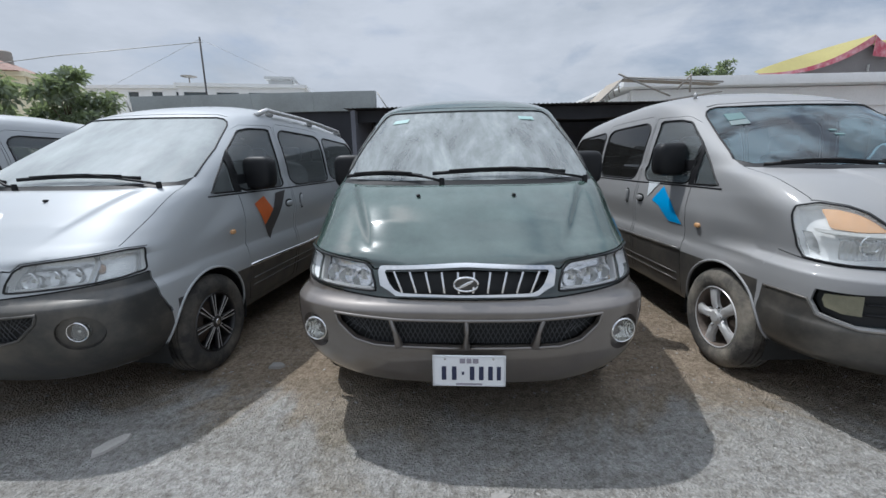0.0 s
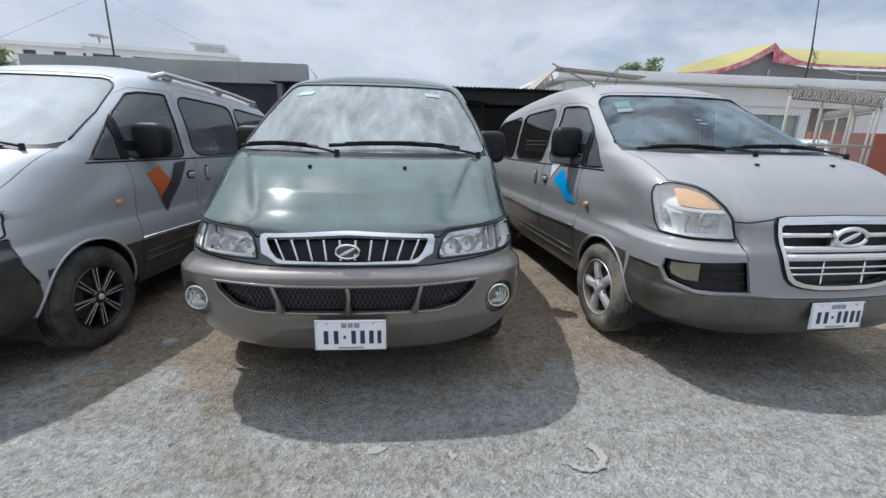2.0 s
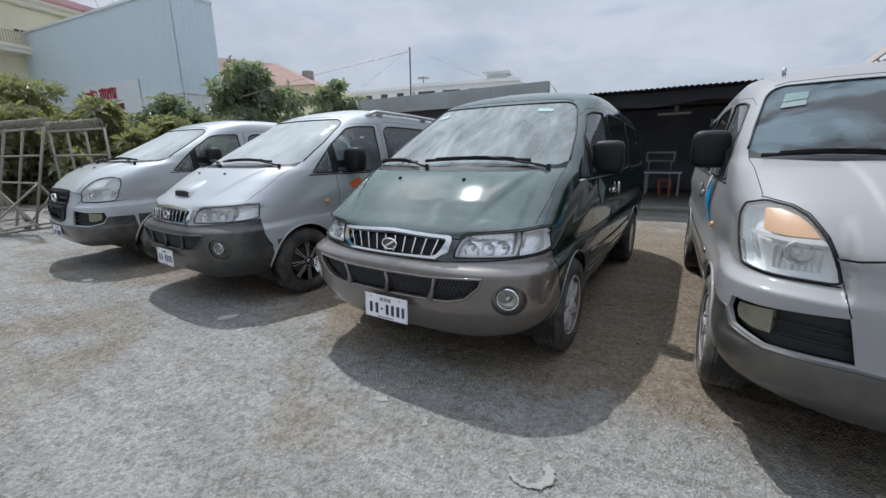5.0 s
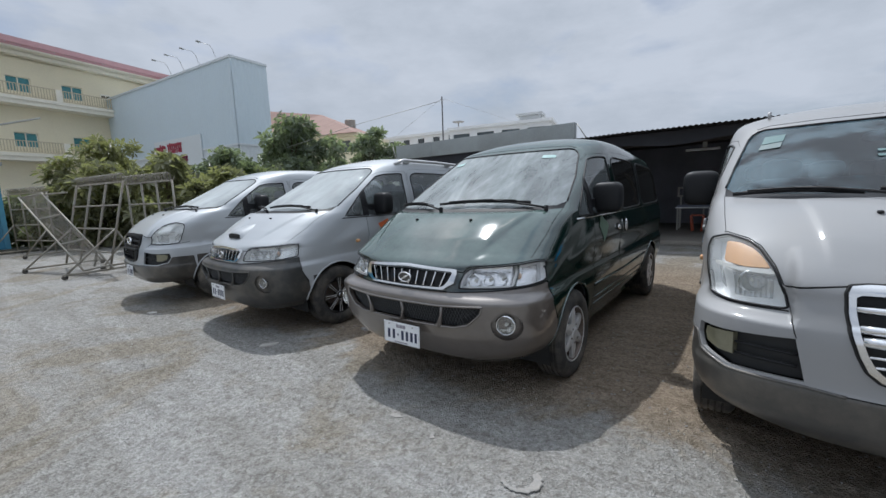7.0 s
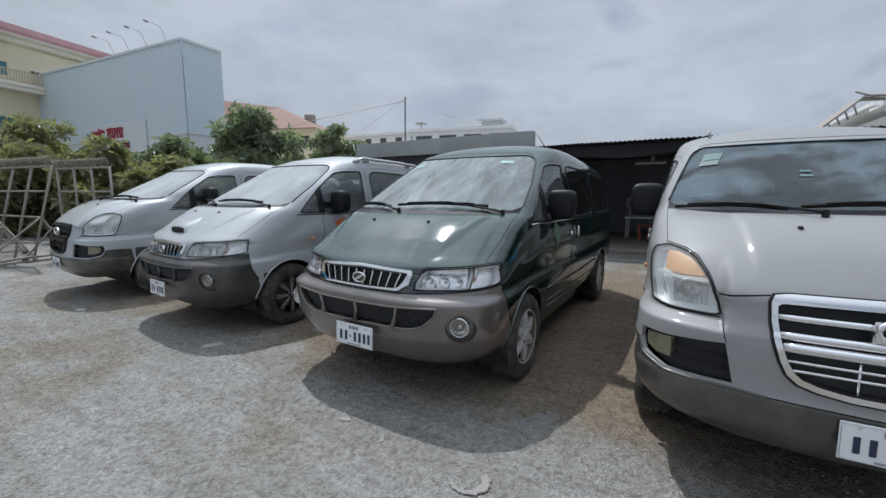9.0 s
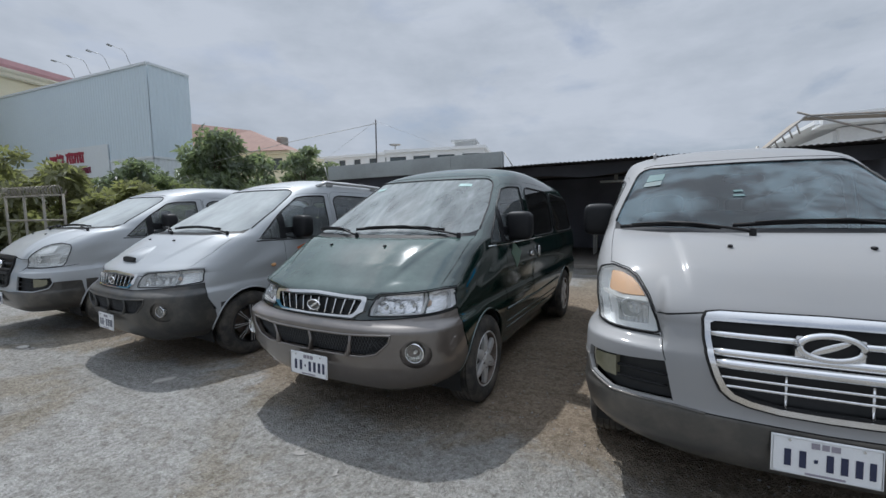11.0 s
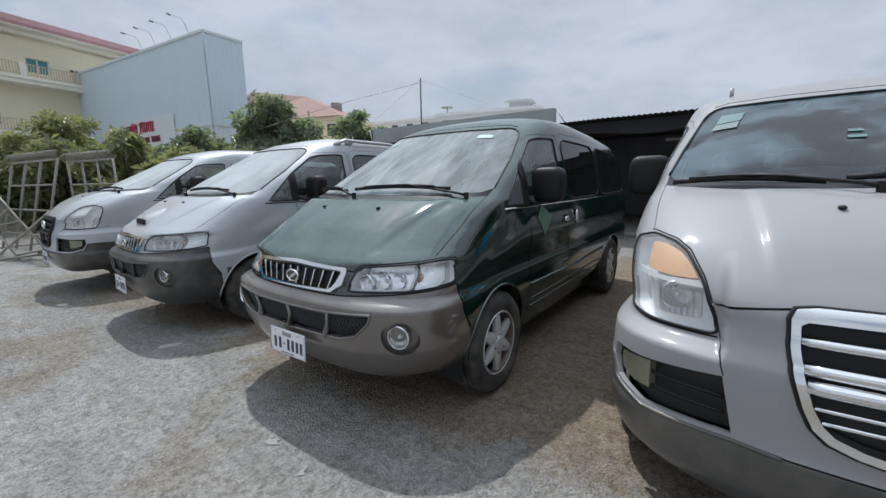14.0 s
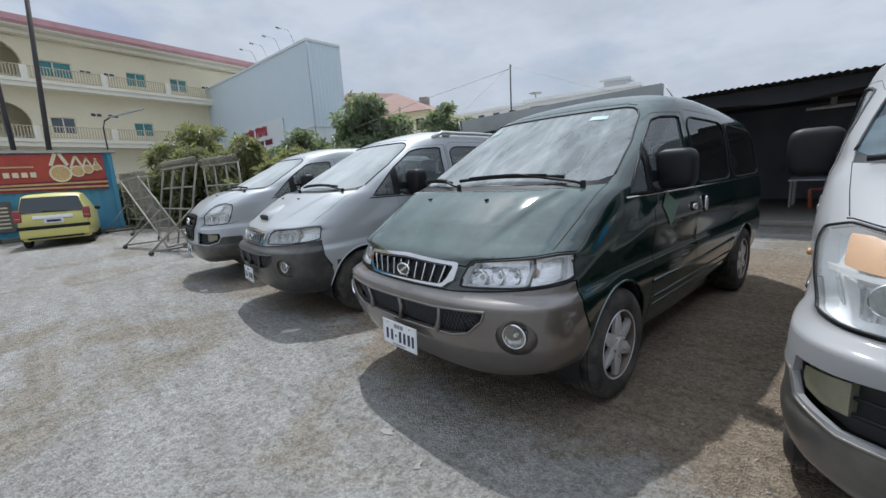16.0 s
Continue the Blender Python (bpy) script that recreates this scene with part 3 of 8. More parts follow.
    def strip(self, pts, width=0.008, steps=5):
        line = rounded(np.array(self.lay(pts, False, steps)), False)
        way = np.gradient(line, axis=0)
        way /= np.maximum(np.linalg.norm(way, axis=1, keepdims=True), 1e-9)
        off = np.stack([-way[:, 1], way[:, 0]], 1) * width / 2
        return [tuple(p) for p in line + off] + [tuple(p) for p in (line - off)[::-1]]

    def cut(self, regions, holes=()):
        """Triangulates the half shell along all region outlines; gives flat points and triangles by region."""
        pts, edges = [], []
        us = np.r_[np.linspace(0, 1, 30) * SPAN[0], SPAN[0] + np.linspace(0, 1, 40)[1:] * SPAN[1], SPAN[0] + SPAN[1] + np.linspace(0, 1, 10)[1:] * SPAN[2]]
        vs = sorted(set(np.round(np.r_[np.linspace(0, self.s[-1], 60), self.s], 4)))
        for v in vs:
            for u in us:
                pts.append((float(u), float(v)))
        for poly in [p for _, p in regions] + list(holes):
            k = len(pts)
            pts += [(float(np.clip(a, 0, sum(SPAN))), float(np.clip(b, 0, self.s[-1]))) for a, b in poly]
            edges += [(k + i, k + (i + 1) % len(poly)) for i in range(len(poly))]
        # close rows of points along the bonnet ridge keep its crease clean
        for z in np.linspace(self.hood[0], self.hood[1], 40):
            yf = float(pchip(self.s, self.k[:, 1], self.level(z)))
            x = self.ridge_at[0] + self.ridge_at[1] * (yf - self.ridge_at[2])
            pts += [tuple(float(q) for q in self.front(x + d, z)) for d in (-0.05, -0.03, -0.016, -0.005, 0.005, 0.016, 0.03, 0.05)]
        if self.shelf:
            for z in np.linspace(0.806, 0.874, 9):
                a0, v0 = self.front(0.572, z)
                pts += [(float(a), float(v0)) for a in np.linspace(a0, SPAN[0] * 1.1, 64)]
        verts, _, faces, _, _, _ = delaunay_2d_cdt([Vector(p) for p in pts], edges, [], 0, 1e-5)
        P = np.array([tuple(v) for v in verts])
        F = np.array([f for f in faces if len(f) == 3])
        area = np.cross(P[F[:, 1]] - P[F[:, 0]], P[F[:, 2]] - P[F[:, 0]])
        F = F[np.abs(area) > 1e-9]
        C = P[F].mean(1)
        owner = np.full(len(F), -1)
        for hpoly in holes:
            owner[(owner == -1) & inside(hpoly, C)] = -2
        names = []
        for name, poly in regions:
            if name not in names:
                names.append(name)
            owner[(owner == -1) & inside(poly, C)] = names.index(name)
        return P, F, C, owner, names

    def patch(self, poly, hole=None, grid=0.05):
        """A free-standing piece of the shell: flat points and triangles."""
        poly = np.array(poly)
        pts = [tuple(p) for p in poly]
        edges = [(i, (i + 1) % len(poly)) for i in range(len(poly))]
        if hole is not None:
            k = len(pts)
            pts += [tuple(p) for p in hole]
            edges += [(k + i, k + (i + 1) % len(hole)) for i in range(len(hole))]
        lo, hi = poly.min(0), poly.max(0)
        for a in np.arange(lo[0] + grid / 2, hi[0], grid):
            for b in np.arange(lo[1] + grid / 2, hi[1], grid):
                pts.append((float(a), float(b)))
        verts, _, faces, _, _, _ = delaunay_2d_cdt([Vector(p) for p in pts], edges, [], 0, 1e-6)
        P = np.array([tuple(v) for v in verts])
        F = np.array([f for f in faces if len(f) == 3])
        C = P[F].mean(1)
        keep = inside(poly, C)
        if hole is not None:
            keep &= ~inside(hole, C)
        return P, F[keep]

    def build(self, name, P, F, mat, parent, offset=0.0, skirt=0.0, mirror=1, label="", both=False):
        """One mesh from flat triangles, pushed out by offset, with edges turned in by skirt."""
        used = np.unique(F)
        back = np.full(len(P), -1)
        back[used] = np.arange(len(used))
        F = back[F]
        flat = P[used]
        N = self.normals(flat[:, 0], flat[:, 1])
        X = self.at(flat[:, 0], flat[:, 1]) + N * offset
        tri = X[F]
        turn = np.einsum("ij,ij->i", np.cross(tri[:, 1] - tri[:, 0], tri[:, 2] - tri[:, 0]), N[F].mean(1)) < 0
        F = np.where(turn[:, None], F[:, ::-1], F)
        verts, norms, faces = [X], [N], [F]
        if skirt:
            e = np.concatenate([F[:, [0, 1]], F[:, [1, 2]], F[:, [2, 0]]])
            key = np.sort(e, 1)
            _, inv, cnt = np.unique(key, axis=0, return_inverse=True, return_counts=True)
            b = e[cnt[inv.ravel()] == 1]
            mid = flat[b].mean(1)
            b = b[(mid[:, 0] > 1e-4) & (mid[:, 0] < sum(SPAN) - 1e-4)]
            k = len(X)
            A, B = X[b[:, 0]], X[b[:, 1]]
            An, Bn = A - N[b[:, 0]] * skirt, B - N[b[:, 1]] * skirt
            side = np.cross(B - A, -N[b[:, 0]])
            side /= np.maximum(np.linalg.norm(side, axis=1, keepdims=True), 1e-9)
            m = len(b)
            verts += [A, B, Bn, An]
            norms += [-side] * 4
            i = np.arange(m)
            q = np.stack([k + i + m, k + i, k + i + 3 * m, k + i + 2 * m], 1)
            faces.append(q)
        V, NN = np.concatenate(verts), np.concatenate(norms)
        polys = [tuple(int(i) for i in f) for g in faces for f in g]
        if mirror < 0:
            V, NN = V * (-1, 1, 1), NN * (-1, 1, 1)
            polys = [f[::-1] for f in polys]
        if both:
            k = len(V)
            V, NN = np.concatenate([V, V * (-1, 1, 1)]), np.concatenate([NN, NN * (-1, 1, 1)])
            polys += [tuple(i + k for i in f[::-1]) for f in polys]
        return mesh_object(name, V, polys, mat, parent, label, normals=NN)

    def point(self, where, offset=0.0, mirror=1):
        a, v = self.front(*where[1:]) if where[0] == "f" else self.side(*where[1:])
        p = self.at(np.array([a]), np.array([v]))[0] + self.normals(np.array([a]), np.array([v]))[0] * offset
        return Vector((p[0] * mirror, p[1], p[2]))


def ring(kind, cx, cz, rx, rz, n=28, start=0.0, power=2.0):
    e = 2 / power
    out = []
    for i in range(n):
        t = start + 2 * math.pi * i / n
        c, s = math.cos(t), math.sin(t)
        out.append((kind, cx + rx * math.copysign(abs(c) ** e, c), cz + rz * math.copysign(abs(s) ** e, s)))
    return out


WINDOW_LINES = {
    "quarter_window": [("s", 1.09, 1.212), ("s", 1.36, 1.205), ("s", 1.36, 1.455)],
    "door_window": [("s", 1.42, 1.203), ("s", 2.12, 1.20), ("s", 2.09, 1.69), ("s", 1.80, 1.685), ("s", 1.68, 1.665), ("s", 1.42, 1.50)],
    "slider_window": [("s", 2.27, 1.20), ("s", 3.18, 1.20), ("s", 3.18, 1.685), ("s", 2.25, 1.695)],
    "rear_window": [("s", 3.26, 1.20), ("s", 4.26, 1.20), ("s", 4.20, 1.56), ("s", 4.08, 1.655), ("s", 3.26, 1.685)],
}
LAMP_LINES = {
    "old": [("f", 0.430, 0.806), ("f", 0.436, 0.85), ("f", 0.456, 0.905), ("f", 0.490, 0.931), ("f", 0.60, 0.944), ("f", 0.755, 0.955), ("s", 0.41, 0.964), ("s", 0.50, 0.958), ("s", 0.47, 0.842), ("s", 0.34, 0.826), ("f", 0.755, 0.818)],
    "new": [("f", 0.578, 0.876), ("f", 0.603, 0.972), ("f", 0.630, 1.045), ("f", 0.675, 1.118), ("f", 0.715, 1.145), ("f", 0.79, 1.162), ("s", 0.500, 1.140), ("s", 0.492, 1.09), ("s", 0.462, 1.02), ("s", 0.425, 0.93), ("s", 0.385, 0.882), ("f", 0.80, 0.872)],
}
HUB_Y, REAR_Y, HUB_Z, TYRE_R = 0.93, 3.74, 0.335, 0.335


def body_plan(face):
    """The shell and its outlines for the older or the facelifted nose."""
    shell = Shell(OLD_ROWS if face == "old" else NEW_ROWS)
    shell.hood = (0.98, 1.27) if face == "old" else (1.06, 1.33)
    f, s = (lambda x, z: ("f", x, z)), (lambda y, z: ("s", y, z))
    if face == "new":
        shell.shelf, shell.ridge_at, shell.ridge = 0.042, (0.455, 0.10, 0.20), 0.012
        shell.ridge_width = 0.006
    zb = 0.0 if face == "old" else 0.055
    R = []
    cowl = 1.285 + zb
    R.append(("windshield", [f(0, cowl + 0.01), f(0.45, cowl + 0.01), f(0.76, cowl + 0.02), f(0.80, cowl + 0.045), f(0.752, 1.52), f(0.692, 1.665), f(0.674, 1.705), f(0.650, 1.735), f(0.618, 1.755), f(0.575, 1.766), f(0.3, 1.772), f(0, 1.775)]))
    R.append(("cowl", [f(0, cowl - 0.022), f(0.45, cowl - 0.022), f(0.805, cowl - 0.005), f(0.80, cowl + 0.045), f(0.76, cowl + 0.02), f(0.45, cowl + 0.01), f(0, cowl + 0.01)]))
    R += WINDOW_LINES.items()
    if face == "old":
        R.append(("headlight", [f(0.430, 0.806), f(0.436, 0.85), f(0.456, 0.905), f(0.490, 0.931), f(0.60, 0.944), f(0.755, 0.955), f(0.755, 0.818)]))
        R.append(("turn_lamp", [f(0.762, 0.819), f(0.762, 0.956), s(0.41, 0.964), s(0.50, 0.958), s(0.47, 0.842), s(0.34, 0.826)]))
        R.append(("grille_hole", [f(0, 0.79), f(0.31, 0.80), f(0.375, 0.855), f(0.385, 0.895), f(0, 0.912)]))
        R.append(("intake", [f(0, 0.695), f(0.30, 0.698), f(0.625, 0.714), f(0.61, 0.665), f(0.53, 0.590), f(0.43, 0.563), f(0, 0.555)]))
        R.append(("fog_hole", ring("f", 0.755, 0.592, 0.082, 0.092)))
        R.append(("bumper_gap", None))
        hood_front = [f(0, 0.921), f(0.39, 0.912), f(0.440, 0.905), f(0.480, 0.940), f(0.60, 0.954), f(0.758, 0.965), s(0.41, 0.974), s(0.51, 0.968)]
        gaps = [shell.strip(hood_front), shell.strip([f(0.80, 0.985), f(0.808, 1.12), f(0.806, cowl)])]
        bumper_line = [f(0, 0.775), f(0.40, 0.779), f(0.75, 0.808), s(0.34, 0.816), s(0.48, 0.828), s(0.475, 0.69), s(0.545, 0.56)]
        gaps.append(shell.strip(bumper_line))
        bumper = [f(0, 0.775), f(0.40, 0.779), f(0.75, 0.808), s(0.34, 0.816), s(0.48, 0.828), s(0.475, 0.69), s(0.545, 0.56), s(0.60, 0.27), f(0.5, 0.2701), f(0, 0.2701)]
    else:
        R.append(("headlight", LAMP_LINES["new"]))
        R.append(("grille_hole", [f(0, 0.64), f(0.24, 0.655), f(0.335, 0.70), f(0.39, 0.90), f(0.39, 0.985), f(0.0, 0.99)]))
        R.append(("intake", [f(0.52, 0.604), f(0.777, 0.598), s(0.245, 0.63), s(0.283, 0.69), s(0.272, 0.75), f(0.794, 0.752), f(0.555, 0.775)]))
        hood_front = [f(0, 1.012), f(0.40, 1.0), f(0.595, 0.97), f(0.622, 1.05), f(0.668, 1.126), f(0.712, 1.154), f(0.79, 1.172), f(0.806, 1.171)]
        gaps = [shell.strip(hood_front), shell.strip([f(0.80, 1.176), f(0.806, 1.25), f(0.806, cowl)])]
        bumper_line = [f(0, 0.573), f(0.40, 0.580), f(0.517, 0.588), f(0.777, 0.582), s(0.255, 0.618), s(0.295, 0.69), s(0.40, 0.692), s(0.56, 0.685)]
        gaps.append(shell.strip(bumper_line, 0.005))
        gaps.append(shell.strip([f(0.578, 0.868), f(0.80, 0.864), s(0.385, 0.874), s(0.56, 0.89)], 0.006))
        gaps.append(shell.strip([f(0.595, 0.965), f(0.572, 0.875), f(0.560, 0.80), f(0.552, 0.777)], 0.005))
        R.append(("nose_panel", [f(0, 1.012), f(0.40, 1.0), f(0.595, 0.97), f(0.572, 0.875), f(0.560, 0.80), f(0.553, 0.776), f(0.52, 0.604), f(0.517, 0.588), f(0.40, 0.580), f(0, 0.573)]))
        R.append(("bumper_cover", [f(0.572, 0.868), f(0.80, 0.864), s(0.385, 0.874), s(0.56, 0.89), s(0.60, 0.685), s(0.40, 0.692), s(0.295, 0.69), s(0.255, 0.618), f(0.777, 0.582), f(0.517, 0.588), f(0.52, 0.604), f(0.553, 0.776), f(0.560, 0.80)]))
        bumper = bumper_line + [s(0.62, 0.27), f(0.5, 0.2701), f(0, 0.2701)]
    arch = [shell.lay([s(HUB_Y + 0.392 * math.cos(t), HUB_Z + 0.385 * math.sin(t)) for t in np.linspace(math.pi * 1.12, -math.pi * 0.12, 30)], True, 1),
            shell.lay([s(REAR_Y + 0.385 * math.cos(t), HUB_Z + 0.375 * math.sin(t)) for t in np.linspace(math.pi * 1.12, -math.pi * 0.12, 30)], True, 1)]
    front_door = [s(1.385, 1.190), s(1.385, 1.0), s(1.39, 0.72), s(1.40, 0.42), s(1.42, 0.32), s(2.16, 0.32), s(2.19, 0.6), s(2.19, 1.2), s(2.17, 1.715), s(1.75, 1.71), s(1.60, 1.66)]
    sliding_door = [s(2.23, 0.32), s(2.23, 1.0), s(2.20, 1.735), s(3.22, 1.735), s(3.22, 0.9), s(3.22, 0.60), s(3.28, 0.5)]
    gaps.append(shell.strip(front_door, 0.006))
    gaps.append(shell.strip(sliding_door, 0.006))
    gaps.append(shell.strip([f(0, 1.800), f(0.3, 1.798), f(0.55, 1.787), f(0.62, 1.77)], 0.012))
    belt = 0.62 if face == "old" else 0.70
    side_low = [s(0.60, belt), s(2.5, belt - 0.02), s(4.2, belt), s(4.6, belt), s(4.6, 0.2701), s(2.5, 0.2701), s(0.60, 0.2701)]
    soft = ("headlight", "turn_lamp", "door_window", "slider_window", "rear_window")
    R = [(n, [tuple(q) for q in rounded(shell.lay(p, True, 3), True)] if n in soft else shell.lay(p)) for n, p in R if p]
    R = [("gap", g) for g in gaps] + R
    R += [("bumper", shell.lay(bumper)), ("lower_cladding", shell.lay(side_low))]
    R += [("front_door", shell.lay(front_door + [s(1.42, 1.515), s(1.385, 1.47)])), ("sliding_door", shell.lay(sliding_door + [s(3.28, 0.32)]))]
    hood = hood_front[:] + ([f(0.80, 0.985), f(0.808, 1.12), f(0.806, cowl)] if face == "old" else [f(0.80, 1.176), f(0.806, 1.25), f(0.806, cowl)]) + [f(0.45, cowl - 0.02), f(0, cowl - 0.02)]
    R.append(("hood", shell.lay(hood)))
    return shell, shell.cut(R, arch), {"arch": arch}


def wheel(name, parent, x, y, side, style, rubber, steer=0.0):
    """A road wheel on an Empty hub: tyre, rim, spokes, hub cap and bolts. side is +1 or -1 (which way it faces)."""
    hub = new(name)
    hub.parent = parent
    hub.matrix_basis = pose(x, y, HUB_Z, 0, 0, steer + (0 if side > 0 else 180))
    R, W = TYRE_R, 0.205
    prof = [(-W / 2 + 0.01, 0.205), (-W / 2 - 0.004, 0.225), (-W / 2 - 0.01, 0.265), (-W / 2, 0.305), (-W / 2 + 0.018, 0.326), (-W / 2 + 0.03, R - 0.003)]
    for k in range(4):
        a = -W / 2 + 0.035 + k * (W - 0.07) / 4
        b = a + (W - 0.07) / 4
        prof += [(a, R), (b - 0.010, R), (b - 0.009, R - 0.008), (b - 0.002, R - 0.008)]
    prof += [(-p, r) for p, r in prof[:6][::-1]]
    lathe("tyre", prof, rubber, hub, 56, label="worn black tyre")
    rim_mat = BLACK_ALLOY if style == "multi" else ALLOY
    barrel = [(-0.08, 0.205), (-0.08, 0.19), (0.04, 0.182), (0.085, 0.192), (0.098, 0.198), (0.102, 0.205), (0.096, 0.210), (0.085, 0.208)]
    lathe("rim", barrel[:5], BLACK_ALLOY if style == "multi" else material_cached("brake_iron"), hub, 48)
    lathe("rim_lip", barrel[4:], BLACK_ALLOY if style == "multi" else ALLOY, hub, 48)
    lathe("brake_disc", [(0.0, 0.03), (0.0, 0.135), (0.012, 0.135), (0.012, 0.03)], material_cached("brake_iron"), hub, 32)
    bm = bmesh.new()
    if style == "six":
        for k in range(6):
            m = pose(0, 0, 0, k * 60)
            prof = [(0.04, 0.030, 0.085), (0.085, 0.044, 0.094), (0.13, 0.036, 0.094), (0.170, 0.026, 0.090), (0.196, 0.030, 0.084)]
            rows = []
            for r, w, d in prof:
                rows.append([bm.verts.new(m @ Vector(p)) for p in ((d - 0.028, -w, r), (d - 0.006, -w, r), (d + 0.004, -w * 0.5, r), (d + 0.004, w * 0.5, r), (d - 0.006, w, r), (d - 0.028, w, r))])
            for a, b in zip(rows, rows[1:]):
                for i in range(6):
                    j = (i + 1) % 6
                    bm.faces.new((a[i], a[j], b[j], b[i]))
            bm.faces.new(rows[0]), bm.faces.new(rows[-1][::-1])
    elif style == "five":
        for k in range(5):
            m = pose(0, 0, 0, k * 72 + 20)
            prof = [(0.04, 0.030, 0.080), (0.09, 0.028, 0.096), (0.14, 0.030, 0.096), (0.196, 0.046, 0.086)]
            rows = []
            for r, w, d in prof:
                rows.append([bm.verts.new(m @ Vector(p)) for p in ((d - 0.03, -w, r), (d - 0.008, -w, r), (d + 0.004, -w * 0.55, r), (d + 0.004, w * 0.55, r), (d - 0.008, w, r), (d - 0.03, w, r))])
            for a, b in zip(rows, rows[1:]):
                for i in range(6):
                    j = (i + 1) % 6
                    bm.faces.new((a[i], a[j], b[j], b[i]))
            bm.faces.new(rows[0]), bm.faces.new(rows[-1][::-1])
    else:
        for k in range(8):
            for sgn in (-1, 1):
                m = pose(0, 0, 0, k * 45 + sgn * 7)
                add_box(bm, (0.022, 0.012, 0.150), m @ pose(0.085, 0, 0.118, 0, 0, 0) @ pose(0, 0, 0, -sgn * 4), 0.003, 1)
            m = pose(0, 0, 0, k * 45)
            add_box(bm, (0.02, 0.034, 0.03), m @ pose(0.083, 0, 0.06), 0.003, 1)
    part("spokes", bm, rim_mat, hub, "glossy black spokes" if style == "multi" else "silver alloy spokes", smooth=True)
    if style == "multi":
        bm = bmesh.new()
        for k in range(8):
            for sgn in (-1, 1):
                m = pose(0, 0, 0, k * 45 + sgn * 7)
                add_box(bm, (0.002, 0.0055, 0.150), m @ pose(0.0972, sgn * 0.004, 0.118) @ pose(0, 0, 0, -sgn * 4))
        part("spoke_edging", bm, ALLOY, hub, "polished edges of the black spokes")
        lathe("cap_badge", [(0.106, 0.022), (0.109, 0.020), (0.109, 0.0)], CHROME, hub, 20)
    lathe("hub_cap", [(0.06, 0.055), (0.092, 0.052), (0.100, 0.040), (0.104, 0.036), (0.106, 0.0)], rim_mat, hub, 28)
    for k in range(6):
        t = 2 * math.pi * k / 6 + 0.3
        lathe("wheel_nut", [(0.085, 0.009), (0.102, 0.009), (0.105, 0.006), (0.105, 0.0)], CHROME if style != "multi" else BLACK_ALLOY, hub, 6, centre=(0, 0.068 * math.cos(t), 0.068 * math.sin(t)))
    return hub


_cache = {}


def material_cached(name):
    if name not in _cache:
        _cache[name] = {"brake_iron": lambda: material("brake_iron", (0.16, 0.13, 0.11), 0.6, 0.6, 0.3)}[name]()
    return _cache[name]


def plate(parent, at, tilt=0.0, style=0, yaw=0.0):
    """A white registration plate with a raised rim and plain bars for its writing."""
    p = new("number_plate")
    p.parent = parent
    p.matrix_basis = pose(at[0], at[1], at[2], tilt, 0, yaw)
    bm = bmesh.new()
    add_box(bm, (0.335, 0.006, 0.152), Matrix(), 0.002, 1)
    part("plate_sheet", bm, PLATE_WHITE, p)
    t, v = [], []
    fr = [(-0.162, -0.071), (0.162, -0.071), (0.162, 0.071), (-0.162, 0.071)]
    tube("plate_rim", [(a, -0.004, b) for a, b in fr], 0.003, PLATE_WHITE, p, 6, True)
    bars = [(-0.115, 0.034), (-0.068, 0.034), (-0.028, 0.018), (0.014, 0.034), (0.056, 0.034), (0.098, 0.034), (0.136, 0.030)]
    for i, (cx, w) in enumerate(bars):
        hgt = 0.014 if i == 2 else 0.066
        box("bar", (w * 0.62, 0.002, hgt), pose(cx, -0.0045, -0.010), PLATE_BLUE, p)
    for cx, w in [(-0.03, 0.025), (0.0, 0.022), (0.03, 0.026)]:
        box("small_bar", (w, 0.002, 0.022), pose(cx, -0.0045, 0.050), PLATE_RED, p)
    box("line_bar", (0.12, 0.002, 0.008), pose(0, -0.0045, -0.064), PLATE_RED, p)
    for cx in (-0.11, 0.11):
        lathe("plate_screw", [(-0.008, 0.0), (-0.008, 0.005), (-0.003, 0.006)], CHROME, p, 8, "y", (cx, 0, 0.06))
    return p


def seat(parent, x, y, w=0.5, rows=1):
    blob("seat", (x, y, 0.80), (w / 2, 0.25, 0.09), SEAT_CLOTH, parent, 4)
    blob("backrest", (x, y + 0.30, 1.12), (w / 2, 0.075, 0.32), SEAT_CLOTH, parent, 4, turn=pose(0, 0, 0, -14))
    for k in range(rows):
        hx = x + (k - (rows - 1) / 2) * w / max(rows, 1)
        blob("headrest", (hx, y + 0.40, 1.50), (0.13, 0.05, 0.085), SEAT_CLOTH, parent, 3.2)


_plans = {}


